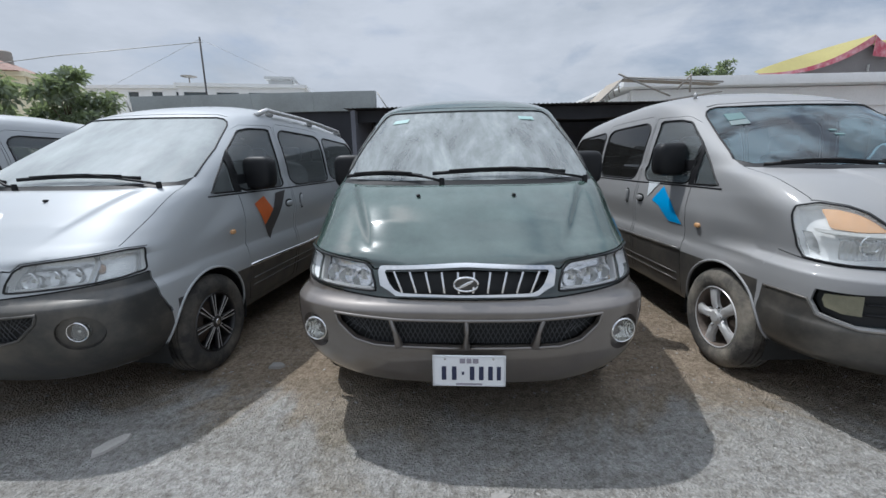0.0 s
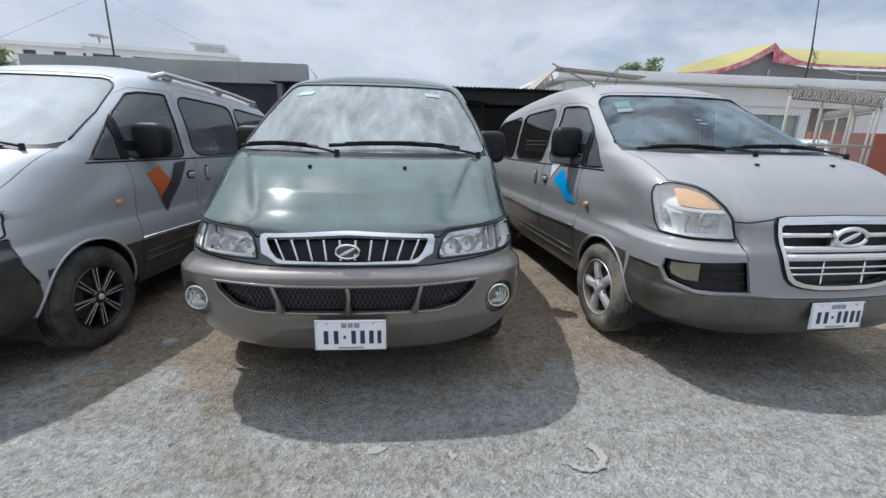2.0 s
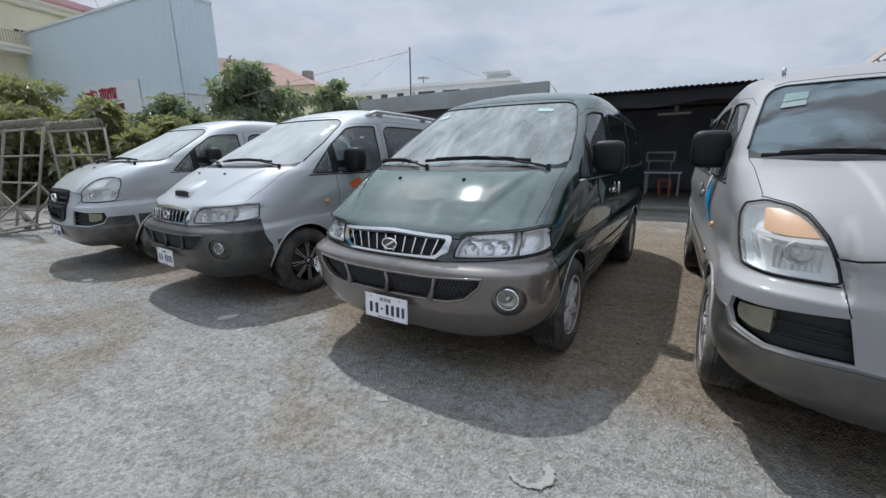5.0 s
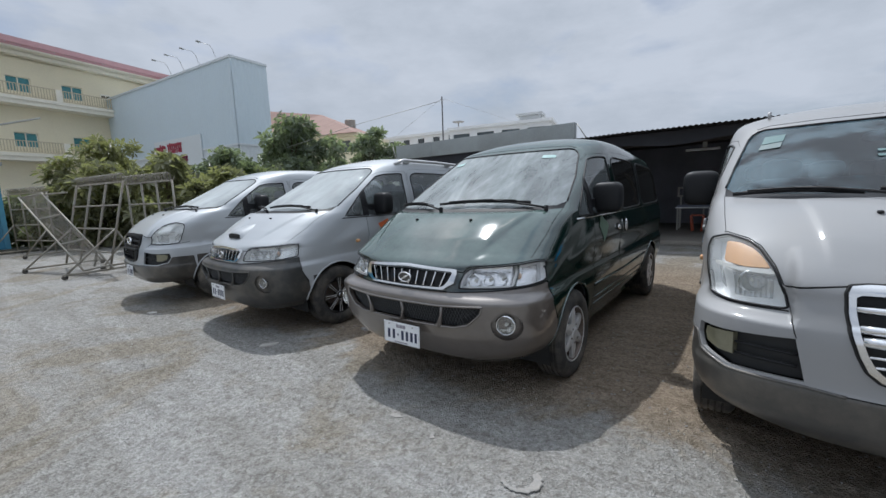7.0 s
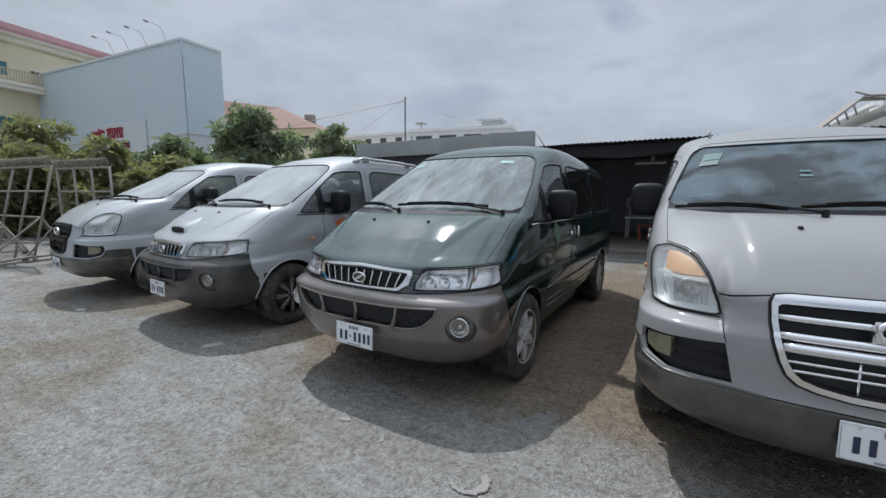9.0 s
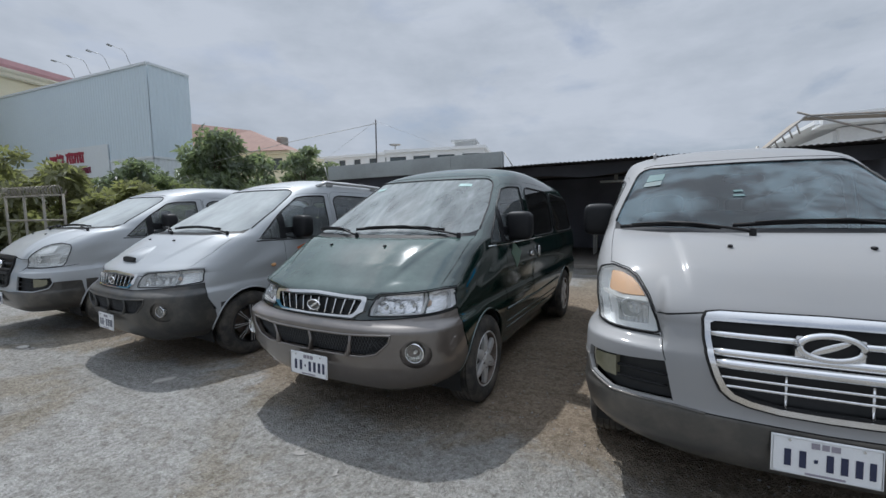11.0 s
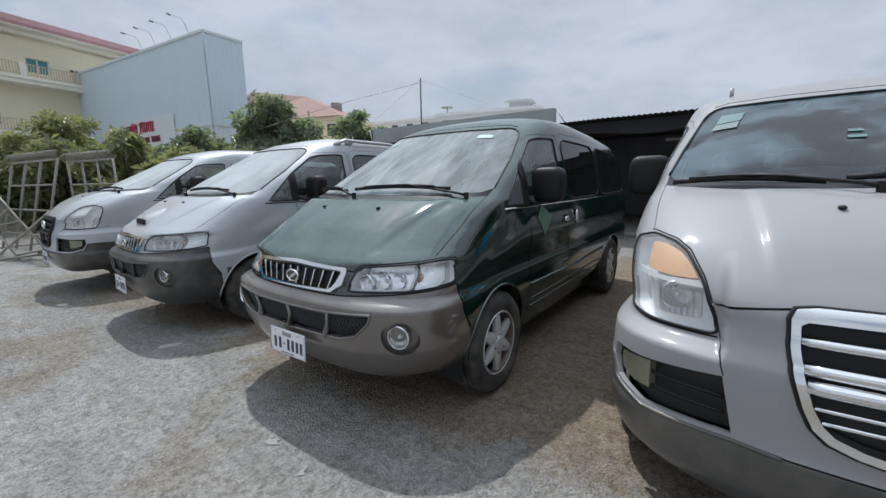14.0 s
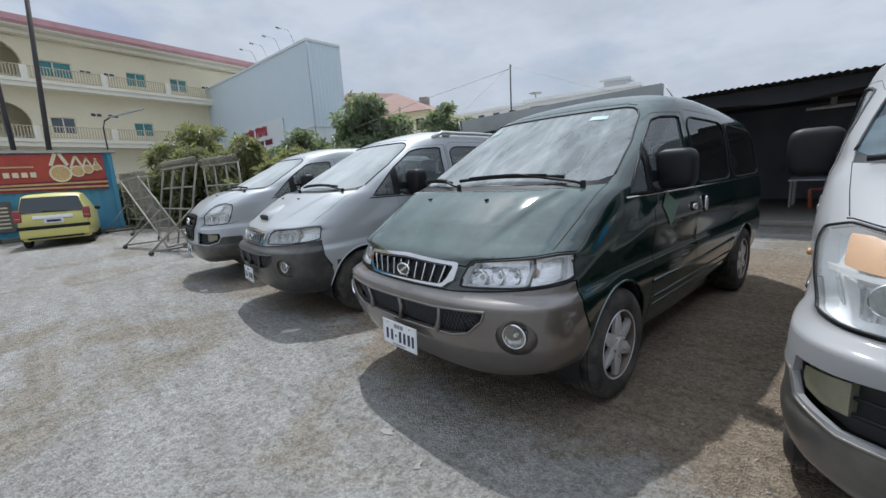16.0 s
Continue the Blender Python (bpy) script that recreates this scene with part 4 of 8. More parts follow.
def van(name, label, m, face, paint, lower, screen, style, rubber, rear_glass, side_glass, lens, steer=0.0):
    if face not in _plans:
        _plans[face] = body_plan(face)
    shell, (P, F, C, owner, names), extra = _plans[face]
    root = tagged(new(name), label, "van")
    root.matrix_basis = m
    f, s = (lambda x, z: ("f", x, z)), (lambda y, z: ("s", y, z))

    belt = 0.62 if face == "old" else 0.70

    def tri(region):
        return F[owner == (names.index(region) if isinstance(region, str) else region)]
    shell.build("body", P, tri(-1), paint, root, skirt=0.02, both=True)
    shell.build("bumper", P, tri("bumper"), lower, root, skirt=0.03, both=True, label="bumper, glossy and slightly dusty")
    shell.build("hood", P, tri("hood"), paint, root, skirt=0.02, both=True)
    if face == "new":
        shell.build("nose_panel", P, tri("nose_panel"), paint, root, skirt=0.02, both=True)
    shell.build("windshield", P, tri("windshield"), screen, root, offset=-0.004, both=True, label="dusty windscreen")
    shell.build("cowl", P, tri("cowl"), BLACK_PLASTIC, root, offset=-0.006, skirt=0.03, both=True)
    shell.build("seam", P, tri("gap"), DARK_GAP, root, offset=-0.012, both=True)
    shell.build("grille_backing", P, tri("grille_hole"), MESH_BLACK, root, offset=-0.05, both=True)
    if face == "old":
        shell.build("intake_mesh", P, tri("intake"), MESH_BLACK, root, offset=-0.045, both=True)
    for side in (1, -1):
        if face == "new":
            shell.build("bumper_cover", P, tri("bumper_cover"), paint, root, skirt=0.02, mirror=side)
            shell.build("intake_mesh", P, tri("intake"), MESH_BLACK, root, offset=-0.045, mirror=side)
        shell.build("lower_cladding", P, tri("lower_cladding"), paint if name == "green_van" else lower, root, skirt=0.02, mirror=side)
        for reg in ("front_door", "sliding_door"):
            shell.build(reg, P, tri(reg), paint, root, skirt=0.02, mirror=side)
        for reg, g in (("quarter_window", side_glass), ("door_window", side_glass), ("slider_window", rear_glass), ("rear_window", rear_glass)):
            shell.build(reg, P, tri(reg), g, root, offset=-0.005, mirror=side)
        # black window gaskets
        for reg in ("quarter_window", "door_window", "slider_window", "rear_window"):
            poly = WINDOW_LINES[reg]
            flat = rounded(shell.lay(poly, True, 3), True, 2) if reg != "quarter_window" else np.array(shell.lay(poly))
            pts = shell.at(flat[:, 0], flat[:, 1]) * (side, 1, 1)
            tube("gasket", pts, 0.008, BLACK_PLASTIC, root, 6, True)
        PP, FF = shell.patch(shell.lay([s(1.35, 1.198), s(1.43, 1.197), s(1.43, 1.515), s(1.35, 1.452)]))
        shell.build("window_bar", PP, FF, BLACK_PLASTIC, root, offset=0.003, skirt=0.006, mirror=side)
        # lamps
        rim = LAMP_LINES[face]
        rim = np.array(rounded(shell.lay(rim, True, 3), True))
        tube("lamp_gasket", (shell.at(rim[:, 0], rim[:, 1]) + shell.normals(rim[:, 0], rim[:, 1]) * 0.001) * (side, 1, 1), 0.0055, BLACK_PLASTIC, root, 6, True)
        hl = tri("headlight")
        lamp = new("headlight")
        lamp.parent = root
        A, Nn, k = shell.at(rim[:, 0], rim[:, 1]), shell.normals(rim[:, 0], rim[:, 1]), len(rim)
        mesh_object("lamp_wall", np.concatenate([A - Nn * 0.002, A - Nn * 0.056]) * (side, 1, 1), [(i, (i + 1) % k, k + (i + 1) % k, k + i) for i in range(k)], REFLECTOR, lamp)
        shell.build("lamp_bowl", P, hl, LAMP_SILVER if face == "old" else REFLECTOR, lamp, offset=-0.055, mirror=side)
        shell.build("lens", P, hl, lens, lamp, offset=0.002, skirt=0.006, mirror=side, label="clear headlamp lens")
        if face == "old":
            tl = new("turn_lamp")
            tl.parent = root
            shell.build("lamp_bowl", P, tri("turn_lamp"), LAMP_SILVER, tl, offset=-0.05, mirror=side)
            shell.build("lens", P, tri("turn_lamp"), lens, tl, offset=0.002, skirt=0.006, mirror=side)
            PP, FF = shell.patch(shell.lay([f(0.785, 0.838), s(0.42, 0.850), s(0.46, 0.945), f(0.785, 0.943)]))
            shell.build("turn_reflector", PP, FF, LAMP_SILVER, tl, offset=-0.042, skirt=0.015, mirror=side)
            blob("bulb", shell.point(s(0.31, 0.893), -0.03, side), (0.020, 0.018, 0.022), BULB_AMBER, tl, 2.2)
            spots = [(0.524, 0.870, 0.047), (0.618, 0.882, 0.040), (0.694, 0.888, 0.040)]
        else:
            spots = [(0.735, 0.958, 0.048)]
        for cx, cz, r in spots:
            c = shell.point(f(cx, cz), -0.05, side)
            lathe("reflector", [(-0.03, r), (-0.026, r * 1.06), (-0.018, r * 0.98), (0.0, r * 0.8), (0.012, r * 0.45), (0.016, 0.0)], LAMP_CHROME, lamp, 24, "y", c)
            lathe("bulb", [(-0.018, 0.0), (-0.016, 0.007), (0.0, 0.011), (0.014, 0.011)], LENS_BULB, lamp, 12, "y", c)
        if face == "old":
            PP, FF = shell.patch(shell.lay([f(0.455, 0.814), f(0.748, 0.823), f(0.748, 0.833), f(0.455, 0.823)]))
            shell.build("lower_bezel", PP, FF, DIVIDER, lamp, offset=-0.012, skirt=0.03, mirror=side)
            PP, FF = shell.patch(shell.lay([f(0.742, 0.828), f(0.754, 0.828), f(0.754, 0.945), f(0.742, 0.945)]))
            shell.build("side_bezel", PP, FF, DIVIDER, lamp, offset=-0.008, skirt=0.03, mirror=side)
        if face == "new":
            poly = rounded(shell.lay([f(0.642, 1.045), f(0.668, 1.088), f(0.70, 1.120), f(0.75, 1.140), f(0.80, 1.140), f(0.822, 1.048), f(0.74, 1.040)], True, 3), True)
            PP, FF = shell.patch(poly)
            shell.build("turn_lens", PP, FF, REFLECTOR if paint is SILVER else AMBER, lamp, offset=-0.012, skirt=0.01, mirror=side, label="clear turn signal lens" if paint is SILVER else "pale amber turn signal lens")
            PP, FF = shell.patch(shell.lay([f(0.62, 1.018), f(0.637, 1.038), f(0.75, 1.033), f(0.86, 1.040), f(0.86, 1.024), f(0.75, 1.018)]))
            shell.build("divider", PP, FF, DIVIDER, lamp, offset=-0.008, skirt=0.03, mirror=side)
            PP, FF = shell.patch(shell.lay([f(0.648, 0.905), f(0.820, 0.898), f(0.818, 1.012), f(0.75, 1.014), f(0.640, 1.012)]))
            shell.build("main_reflector", PP, FF, FLUTED, lamp, offset=-0.05, skirt=0.004, mirror=side)
            PP, FF = shell.patch(shell.lay([s(0.335, 0.905), s(0.40, 0.915), s(0.47, 1.01), s(0.40, 1.015)]))
            shell.build("side_reflector", PP, FF, FLUTED, lamp, offset=-0.05, skirt=0.004, mirror=side)
        # fog lamps
        fog = new("fog_lamp")
        fog.parent = root
        if face == "old":
            deep = 0.034 if name == "green_van" else 0.016
            shell.build("fog_recess", P, tri("fog_hole"), lower, fog, offset=-deep, mirror=side)
            flat = np.array(shell.lay(ring("f", 0.755, 0.592, 0.082, 0.092)))
            A = shell.at(flat[:, 0], flat[:, 1])
            Nn = shell.normals(flat[:, 0], flat[:, 1])
            B = A - Nn * deep
            k = len(A)
            mesh_object("fog_surround", np.concatenate([A, B]) * (side, 1, 1), [(i, (i + 1) % k, k + (i + 1) % k, k + i) for i in range(k)], lower, fog)
            c = shell.point(f(0.755, 0.600), -0.012, side)
            tilt = pose(c.x, c.y, c.z, 0, 0, 14 * side) @ Matrix.Scale(0.86 if name == "green_van" else 0.72, 4)
            lm = new("fog_unit")
            lm.parent = fog
            lm.matrix_basis = tilt
            lathe("fog_bowl", [(0.045, 0.0), (0.04, 0.03), (0.02, 0.055), (0.0, 0.064), (-0.008, 0.068), (-0.008, 0.072), (0.03, 0.072)], FOG_CHROME, lm, 28, "y")
            lathe("chrome_ring", [(-0.006, 0.062), (-0.014, 0.064), (-0.016, 0.068), (-0.012, 0.073), (0.0, 0.074)], CHROME, lm, 28, "y")
            lathe("bulb", [(0.004, 0.0), (0.006, 0.010), (0.02, 0.014), (0.04, 0.014)], LENS_BULB, lm, 12, "y")
            lathe("fog_lens", [(-0.010, 0.0), (-0.009, 0.03), (-0.004, 0.056), (0.002, 0.066)], lens, lm, 28, "y")
        else:
            poly = shell.lay([f(0.765, 0.645), f(0.82, 0.645), s(0.232, 0.665), s(0.245, 0.70), s(0.240, 0.732), f(0.82, 0.738), f(0.765, 0.745)])
            PP, FF = shell.patch(poly)
            shell.build("fog_lens", PP, FF, FOG_YELLOW, fog, offset=-0.012, skirt=0.04, mirror=side, label="yellowed square fog lamp")
            for zc in (0.655, 0.705):
                line = np.array(shell.lay([f(0.54, zc), f(0.75, zc)], False))
                tube("intake_slat", (shell.at(line[:, 0], line[:, 1]) + (0, 0.02, 0)) * (side, 1, 1), 0.007, BLACK_PLASTIC, root, 6)
            line = np.array(shell.lay([f(0.40, 0.578), f(0.52, 0.586), f(0.777, 0.580), s(0.255, 0.615), s(0.296, 0.69), s(0.40, 0.692), s(0.55, 0.686)], False))
            tube("bumper_lip", shell.at(line[:, 0], line[:, 1]) * (side, 1, 1), 0.0075, lower, root, 8)
        # wheel arches
        for hy, rr, rz in ((HUB_Y, 0.392, 0.385), (REAR_Y, 0.385, 0.375)):
            flat = np.array(shell.lay([s(hy + rr * math.cos(t), HUB_Z + rz * math.sin(t)) for t in np.linspace(math.pi * 1.08, -math.pi * 0.08, 30)], False, 2))
            pts = shell.at(flat[:, 0], flat[:, 1])
            tube("arch_lip", pts * (side, 1, 1), 0.009, ARCH_TRIM.get(name, paint), root, 8)
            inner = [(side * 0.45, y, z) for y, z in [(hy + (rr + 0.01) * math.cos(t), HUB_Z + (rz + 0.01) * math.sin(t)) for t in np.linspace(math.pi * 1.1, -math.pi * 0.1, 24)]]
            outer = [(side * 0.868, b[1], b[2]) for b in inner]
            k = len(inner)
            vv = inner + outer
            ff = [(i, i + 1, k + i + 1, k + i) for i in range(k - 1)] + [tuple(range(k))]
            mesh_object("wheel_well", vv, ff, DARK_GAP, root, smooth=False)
        # mirror
        mir = new("door_mirror")
        mir.parent = root
        mir.matrix_basis = pose(0, 0, 0.0 if face == "old" else 0.05)
        blob("mirror_housing", (side * 0.945, 1.61, 1.335), (0.118, 0.08, 0.128), BLACK_PLASTIC, mir, 4.2, label="black plastic mirror housing")
        bm = bmesh.new()
        add_box(bm, (0.15, 0.06, 0.06), pose(side * 0.875, 1.60, 1.250, 0, -12 * side, 0), 0.012)
        add_box(bm, (0.02, 0.20, 0.12), pose(side * 0.852, 1.50, 1.27, 0, 0, 0), 0.006)
        part("mirror_foot", bm, BLACK_PLASTIC, mir, smooth=True)
        blob("mirror_glass", (side * 0.945, 1.683, 1.335), (0.090, 0.006, 0.098), MIRROR, mir, 4)
        # handles
        for hy, wdt in ((2.10, 0.10), (2.36, 0.035)):
            c = shell.point(s(hy, 1.04), 0.010, side)
            blob("door_handle", c, (0.014, max(wdt / 2, 0.03), 0.024 if wdt > 0.05 else 0.06), CHROME if name == "green_van" else paint, root, 3)
            # flat dark oval on the panel, painting the shade of a grip hollow
            c = shell.point(s(hy, 1.04), 0.0005, side)
            blob("handle_shade", c, (0.003, wdt / 2 + 0.02, 0.04 if wdt > 0.05 else 0.075), DARK_GAP, root, 2.5)
        # belt trim and side moulding
        line = np.array(shell.lay([s(1.05, 1.190), s(2.15, 1.180), s(3.2, 1.178), s(4.3, 1.178)], False))
        tube("belt_trim", (shell.at(line[:, 0], line[:, 1]) * (side, 1, 1)), 0.006, CHROME if name == "green_van" else BLACK_PLASTIC, root, 6)
        line = np.array(shell.lay([s(1.40, belt), s(2.4, belt - 0.02), s(3.32, belt)], False))
        tube("side_moulding", (shell.at(line[:, 0], line[:, 1]) * (side, 1, 1)), 0.012, CHROME if name == "silver_van" else paint if name == "green_van" else lower, root, 6, flat=1.3)
        for zc in (0.44, 0.50):
            line = np.array(shell.lay([s(1.45, zc), s(3.25, zc)], False))
            tube("cladding_rib", (shell.at(line[:, 0], line[:, 1]) * (side, 1, 1)), 0.007, paint if name == "green_van" else lower, root, 6)
        if face == "new" or name == "silver_van":
            blob("side_repeater", shell.point(s(1.22, 0.92), 0.006, side), (0.012, 0.03, 0.018), AMBER, root, 2.6)
        # rear lamp
        poly = shell.lay([s(4.45, 0.85), s(4.60, 0.85), s(4.58, 1.2), s(4.42, 1.2)])
        PP, FF = shell.patch(poly)
        shell.build("tail_lamp", PP, FF, RED_LENS, root, offset=0.012, skirt=0.012, mirror=side)
        wx = side * 0.805
        for wy, stc in ((HUB_Y, steer), (REAR_Y, 0)):
            wheel("wheel", root, wx, wy, side, style, rubber, stc)
        # mud flap
        box("mud_flap", (0.22, 0.008, 0.22), pose(side * 0.77, REAR_Y + 0.43, 0.33), BLACK_PLASTIC, root, 0.002)
    half = np.array(shell.lay([f(0, 1.775), f(0.3, 1.772), f(0.575, 1.766), f(0.618, 1.755), f(0.650, 1.735), f(0.674, 1.705), f(0.692, 1.665), f(0.752, 1.52), f(0.80, (1.285 if face == "old" else 1.34) + 0.045)], False))
    half = shell.at(half[:, 0], half[:, 1])
    tube("windshield_seal", np.concatenate([(half * (-1, 1, 1))[::-1][:-1], half]), 0.0065, BLACK_PLASTIC, root, 6)
    # washer jets
    for sx in (1, -1):
        c = shell.point(f(0.262, 1.20 if face == "old" else 1.255), 0.004, sx)
        blob("washer_jet", c, (0.011, 0.016, 0.008), BLACK_PLASTIC, root, 2.4)
    # wipers
    z0 = 1.30 if face == "old" else 1.33
    for x0, x1, xa, dz in ((-0.76, -0.26, -0.42, 0.0), (-0.20, 0.60, 0.26, 0.012)):
        wip = new("wiper")
        wip.parent = root
        pts = [shell.point(f(abs(x), z0 + dz + 0.016 * math.sin(math.pi * i / 8)), 0.022, 1 if x > 0 else -1) for i, x in enumerate(np.linspace(x0, x1, 9))]
        tube("blade", pts, 0.007, BLACK_PLASTIC, wip, 6, flat=1.8)
        top = [p + Vector((0, -0.012, 0.012)) for p in pts]
        tube("bridge", top[1:-1], 0.006, BLACK_PLASTIC, wip, 6)
        pivot = shell.point(f(abs(x1 + 0.12), z0 - 0.025), 0.015, 1 if x1 + 0.12 > 0 else -1)
        tube("arm", [pivot, pivot + Vector((-0.05, -0.01, 0.015)), top[4] + Vector((0.1, -0.005, 0)), top[4]], 0.008, BLACK_PLASTIC, wip, 6)
        lathe("pivot_cap", [(0.02, 0.0), (0.02, 0.014), (0.0, 0.016), (-0.02, 0.016)], BLACK_PLASTIC, wip, 12, "z", pivot)
    # grille and front details
    if face == "old":
        g = new("grille")
        g.parent = root
        outer = shell.lay([f(0, 0.782), f(0.325, 0.789), f(0.36, 0.815), f(0.40, 0.835), f(0.410, 0.895), f(0.405, 0.912), f(0.39, 0.920), f(0, 0.932)], False)
        hole = shell.lay([f(0, 0.797), f(0.30, 0.805), f(0.33, 0.818), f(0.355, 0.845), f(0.378, 0.893), f(0.37, 0.902), f(0, 0.918)], False)
        hole2 = [(max(a, -0.01), b) for a, b in hole]
        hole2 = [(-0.01 if a < 1e-6 else a, b) for a, b in hole2]
        outer = rounded(outer, False)
        hole2 = [tuple(q) for q in rounded(hole2, False)]
        PP, FF = shell.patch(outer, hole2, 0.03)
        shell.build("grille_frame", PP, FF, CHROME, g, offset=0.022, skirt=0.05, both=True, label="chrome grille surround")
        for i in range(10):
            x = -0.315 + i * 0.63 / 9
            a, b = shell.point(f(abs(x) * 0.94, 0.806), 0.008, 1 if x > 0 else -1), shell.point(f(abs(x) * 1.06, 0.900), 0.008, 1 if x > 0 else -1)
            mid = (a + b) / 2
            box("slat", (0.010, 0.03, (b - a).length), Matrix.Translation(mid) @ pose(0, 0, 0, -12, math.degrees(math.atan2(b.x - a.x, b.z - a.z))), CHROME, g, 0.002)
        c = shell.point(f(0.0, 0.848), 0.018)
        v, ff = tube_data([(c.x + 0.056 * math.cos(t), c.y - 0.006, c.z + 0.033 * math.sin(t)) for t in np.linspace(0, 2 * math.pi, 28, endpoint=False)], 0.006, 8, True)
        mesh_object("emblem", v, ff, CHROME, g, "oval chrome emblem")
        blob("emblem_field", (c.x, c.y - 0.001, c.z), (0.054, 0.005, 0.032), GREY_MID, g, 2)
        blob("emblem_bar", (c.x, c.y - 0.007, c.z), (0.040, 0.004, 0.008), CHROME, g, 2.2, turn=pose(0, 0, 0, 0, -28))
        # ribs across the lower intake
        for x, lean in ((0.0, 0.0), (0.315, 0.035), (-0.315, -0.035)):
            top, bot = shell.point(f(abs(x + lean), 0.698), -0.004, 1 if x >= 0 else -1), shell.point(f(abs(x), 0.559), -0.004, 1 if x >= 0 else -1)
            tube("intake_rib", [top, (top + bot) / 2 + Vector((0, 0.005, 0)), bot], [0.012, 0.011, 0.024], lower, root, 8)
        flat = np.array(shell.lay([f(0, 0.695), f(0.30, 0.698), f(0.625, 0.714), f(0.61, 0.665), f(0.53, 0.590), f(0.43, 0.563), f(0, 0.555)], False))
        half = shell.at(flat[:, 0], flat[:, 1])
        tube("intake_rim", np.concatenate([half, half[::-1][:-1] * (-1, 1, 1)]), 0.008, lower, root, 6, True)
        wires = []
        for side in (1, -1):
            for i in range(26):
                x = 0.01 + i * 0.023
                for lean in (0.06, -0.06):
                    zt, zb_ = 0.694, 0.567
                    xa, xb = x + lean / 2, x - lean / 2
                    if min(xa, xb) < 0 or max(xa, xb) > 0.60:
                        continue
                    if max(xa, xb) > 0.50:
                        zb_ = 0.60 + (max(xa, xb) - 0.50) * 0.5
                    wires.append(tube_data([shell.point(f(xa, zt), -0.03, side), shell.point(f(xb, zb_), -0.03, side)], 0.0022, 4))
        tagged(joined("wire_mesh", wires, MESH_WIRE, root), kind="stuff")
        plate(root, (0.012, -0.022, 0.463), -2, 0)
    else:
        g = new("grille")
        g.parent = root
        bars_mat = BLACK_PLASTIC if paint is SILVER else CHROME
        rim_line = rounded(shell.lay([f(0, 0.620), f(0.15, 0.623), f(0.252, 0.637), f(0.315, 0.657), f(0.351, 0.690), f(0.376, 0.745), f(0.399, 0.82), f(0.410, 0.90), f(0.412, 0.978), f(0.400, 1.004), f(0.35, 1.012), f(0, 1.017)], False), False)
        half = shell.at(rim_line[:, 0], rim_line[:, 1])
        tube("grille_gap", np.concatenate([half, half[::-1][1:-1] * (-1, 1, 1)]), 0.006, DARK_GAP, g, 6, True)
        outer = shell.lay([f(0, 0.625), f(0.15, 0.628), f(0.25, 0.642), f(0.31, 0.662), f(0.345, 0.692), f(0.370, 0.745), f(0.393, 0.82), f(0.404, 0.90), f(0.406, 0.975), f(0.396, 0.998), f(0.35, 1.006), f(0, 1.011)], False)
        hole = shell.lay([f(0, 0.648), f(0.15, 0.651), f(0.24, 0.664), f(0.30, 0.684), f(0.327, 0.710), f(0.349, 0.752), f(0.371, 0.82), f(0.383, 0.90), f(0.385, 0.960), f(0.37, 0.970), f(0, 0.974)], False)
        hole2 = [(-0.01 if a < 1e-6 else a, b) for a, b in hole]
        outer = rounded(outer, False)
        hole2 = [tuple(q) for q in rounded(hole2, False)]
        PP, FF = shell.patch(outer, hole2, 0.03)
        shell.build("grille_frame", PP, FF, bars_mat, g, offset=0.016, skirt=0.05, both=True, label="black grille surround" if paint is SILVER else "chrome grille surround")
        for zc, hh, xx in ((0.918, 0.032, 0.382), (0.847, 0.040, 0.374), (0.805, 0.044, 0.365), (0.750, 0.013, 0.346), (0.714, 0.013, 0.328)):
            line = []
            for x in np.linspace(-xx, xx, 15):
                p = shell.point(f(abs(x), zc), 0.002, 1 if x > 0 else -1)
                line.append(p)
            tube("slat", line, hh / 2, bars_mat, g, 8)
        for x in (-0.13, 0.13):
            tube("grille_post", [shell.point(f(abs(x), 0.655), -0.005, 1 if x > 0 else -1), shell.point(f(abs(x), 0.78), -0.005, 1 if x > 0 else -1)], 0.006, bars_mat, g, 6)
        c = shell.point(f(0.0, 0.908), 0.012)
        bm = bmesh.new()
        add_box(bm, (0.215, 0.03, 0.100), Matrix.Translation(c - Vector((0, 0, 0.010))), 0.014)
        part("emblem_base", bm, bars_mat, g, smooth=True)
        v, ff = tube_data([(c.x + 0.096 * math.cos(t), c.y - 0.02, c.z + 0.047 * math.sin(t)) for t in np.linspace(0, 2 * math.pi, 40, endpoint=False)], 0.013, 10, True)
        mesh_object("emblem", v, ff, CHROME, g, "oval chrome emblem")
        blob("emblem_field", (c.x, c.y - 0.014, c.z), (0.088, 0.006, 0.044), BLACK_PLASTIC, g, 2)
        blob("emblem_bar", (c.x, c.y - 0.020, c.z), (0.068, 0.006, 0.014), CHROME, g, 2.2, turn=pose(0, 0, 0, 0, -26))
        plate(root, (-0.01, -0.012, 0.482), -3, 1)
    for ob in root.children_recursive:
        if ob.name.split(".")[0] in ("lens", "fog_lens") and ob.data and "glass" in ob.data.materials[0].name + "glass":
            ob.visible_shadow = False
    # cabin
    bm = bmesh.new()
    add_box(bm, (1.56, 3.7, 0.05), pose(0, 2.75, 0.45))
    add_box(bm, (1.56, 0.05, 0.85), pose(0, 0.92, 0.85))
    part("cabin_floor", bm, DASH, root)
    # unseen floor panels, added to keep sunlight from leaking through the hollow shell
    bm = bmesh.new()
    add_box(bm, (1.2, 0.36, 0.04), pose(0, 0.44, 0.37))
    add_box(bm, (1.0, 3.9, 0.04), pose(0, 2.45, 0.36))
    part("undertray", bm, DARK_GAP, root)
    bm = bmesh.new()
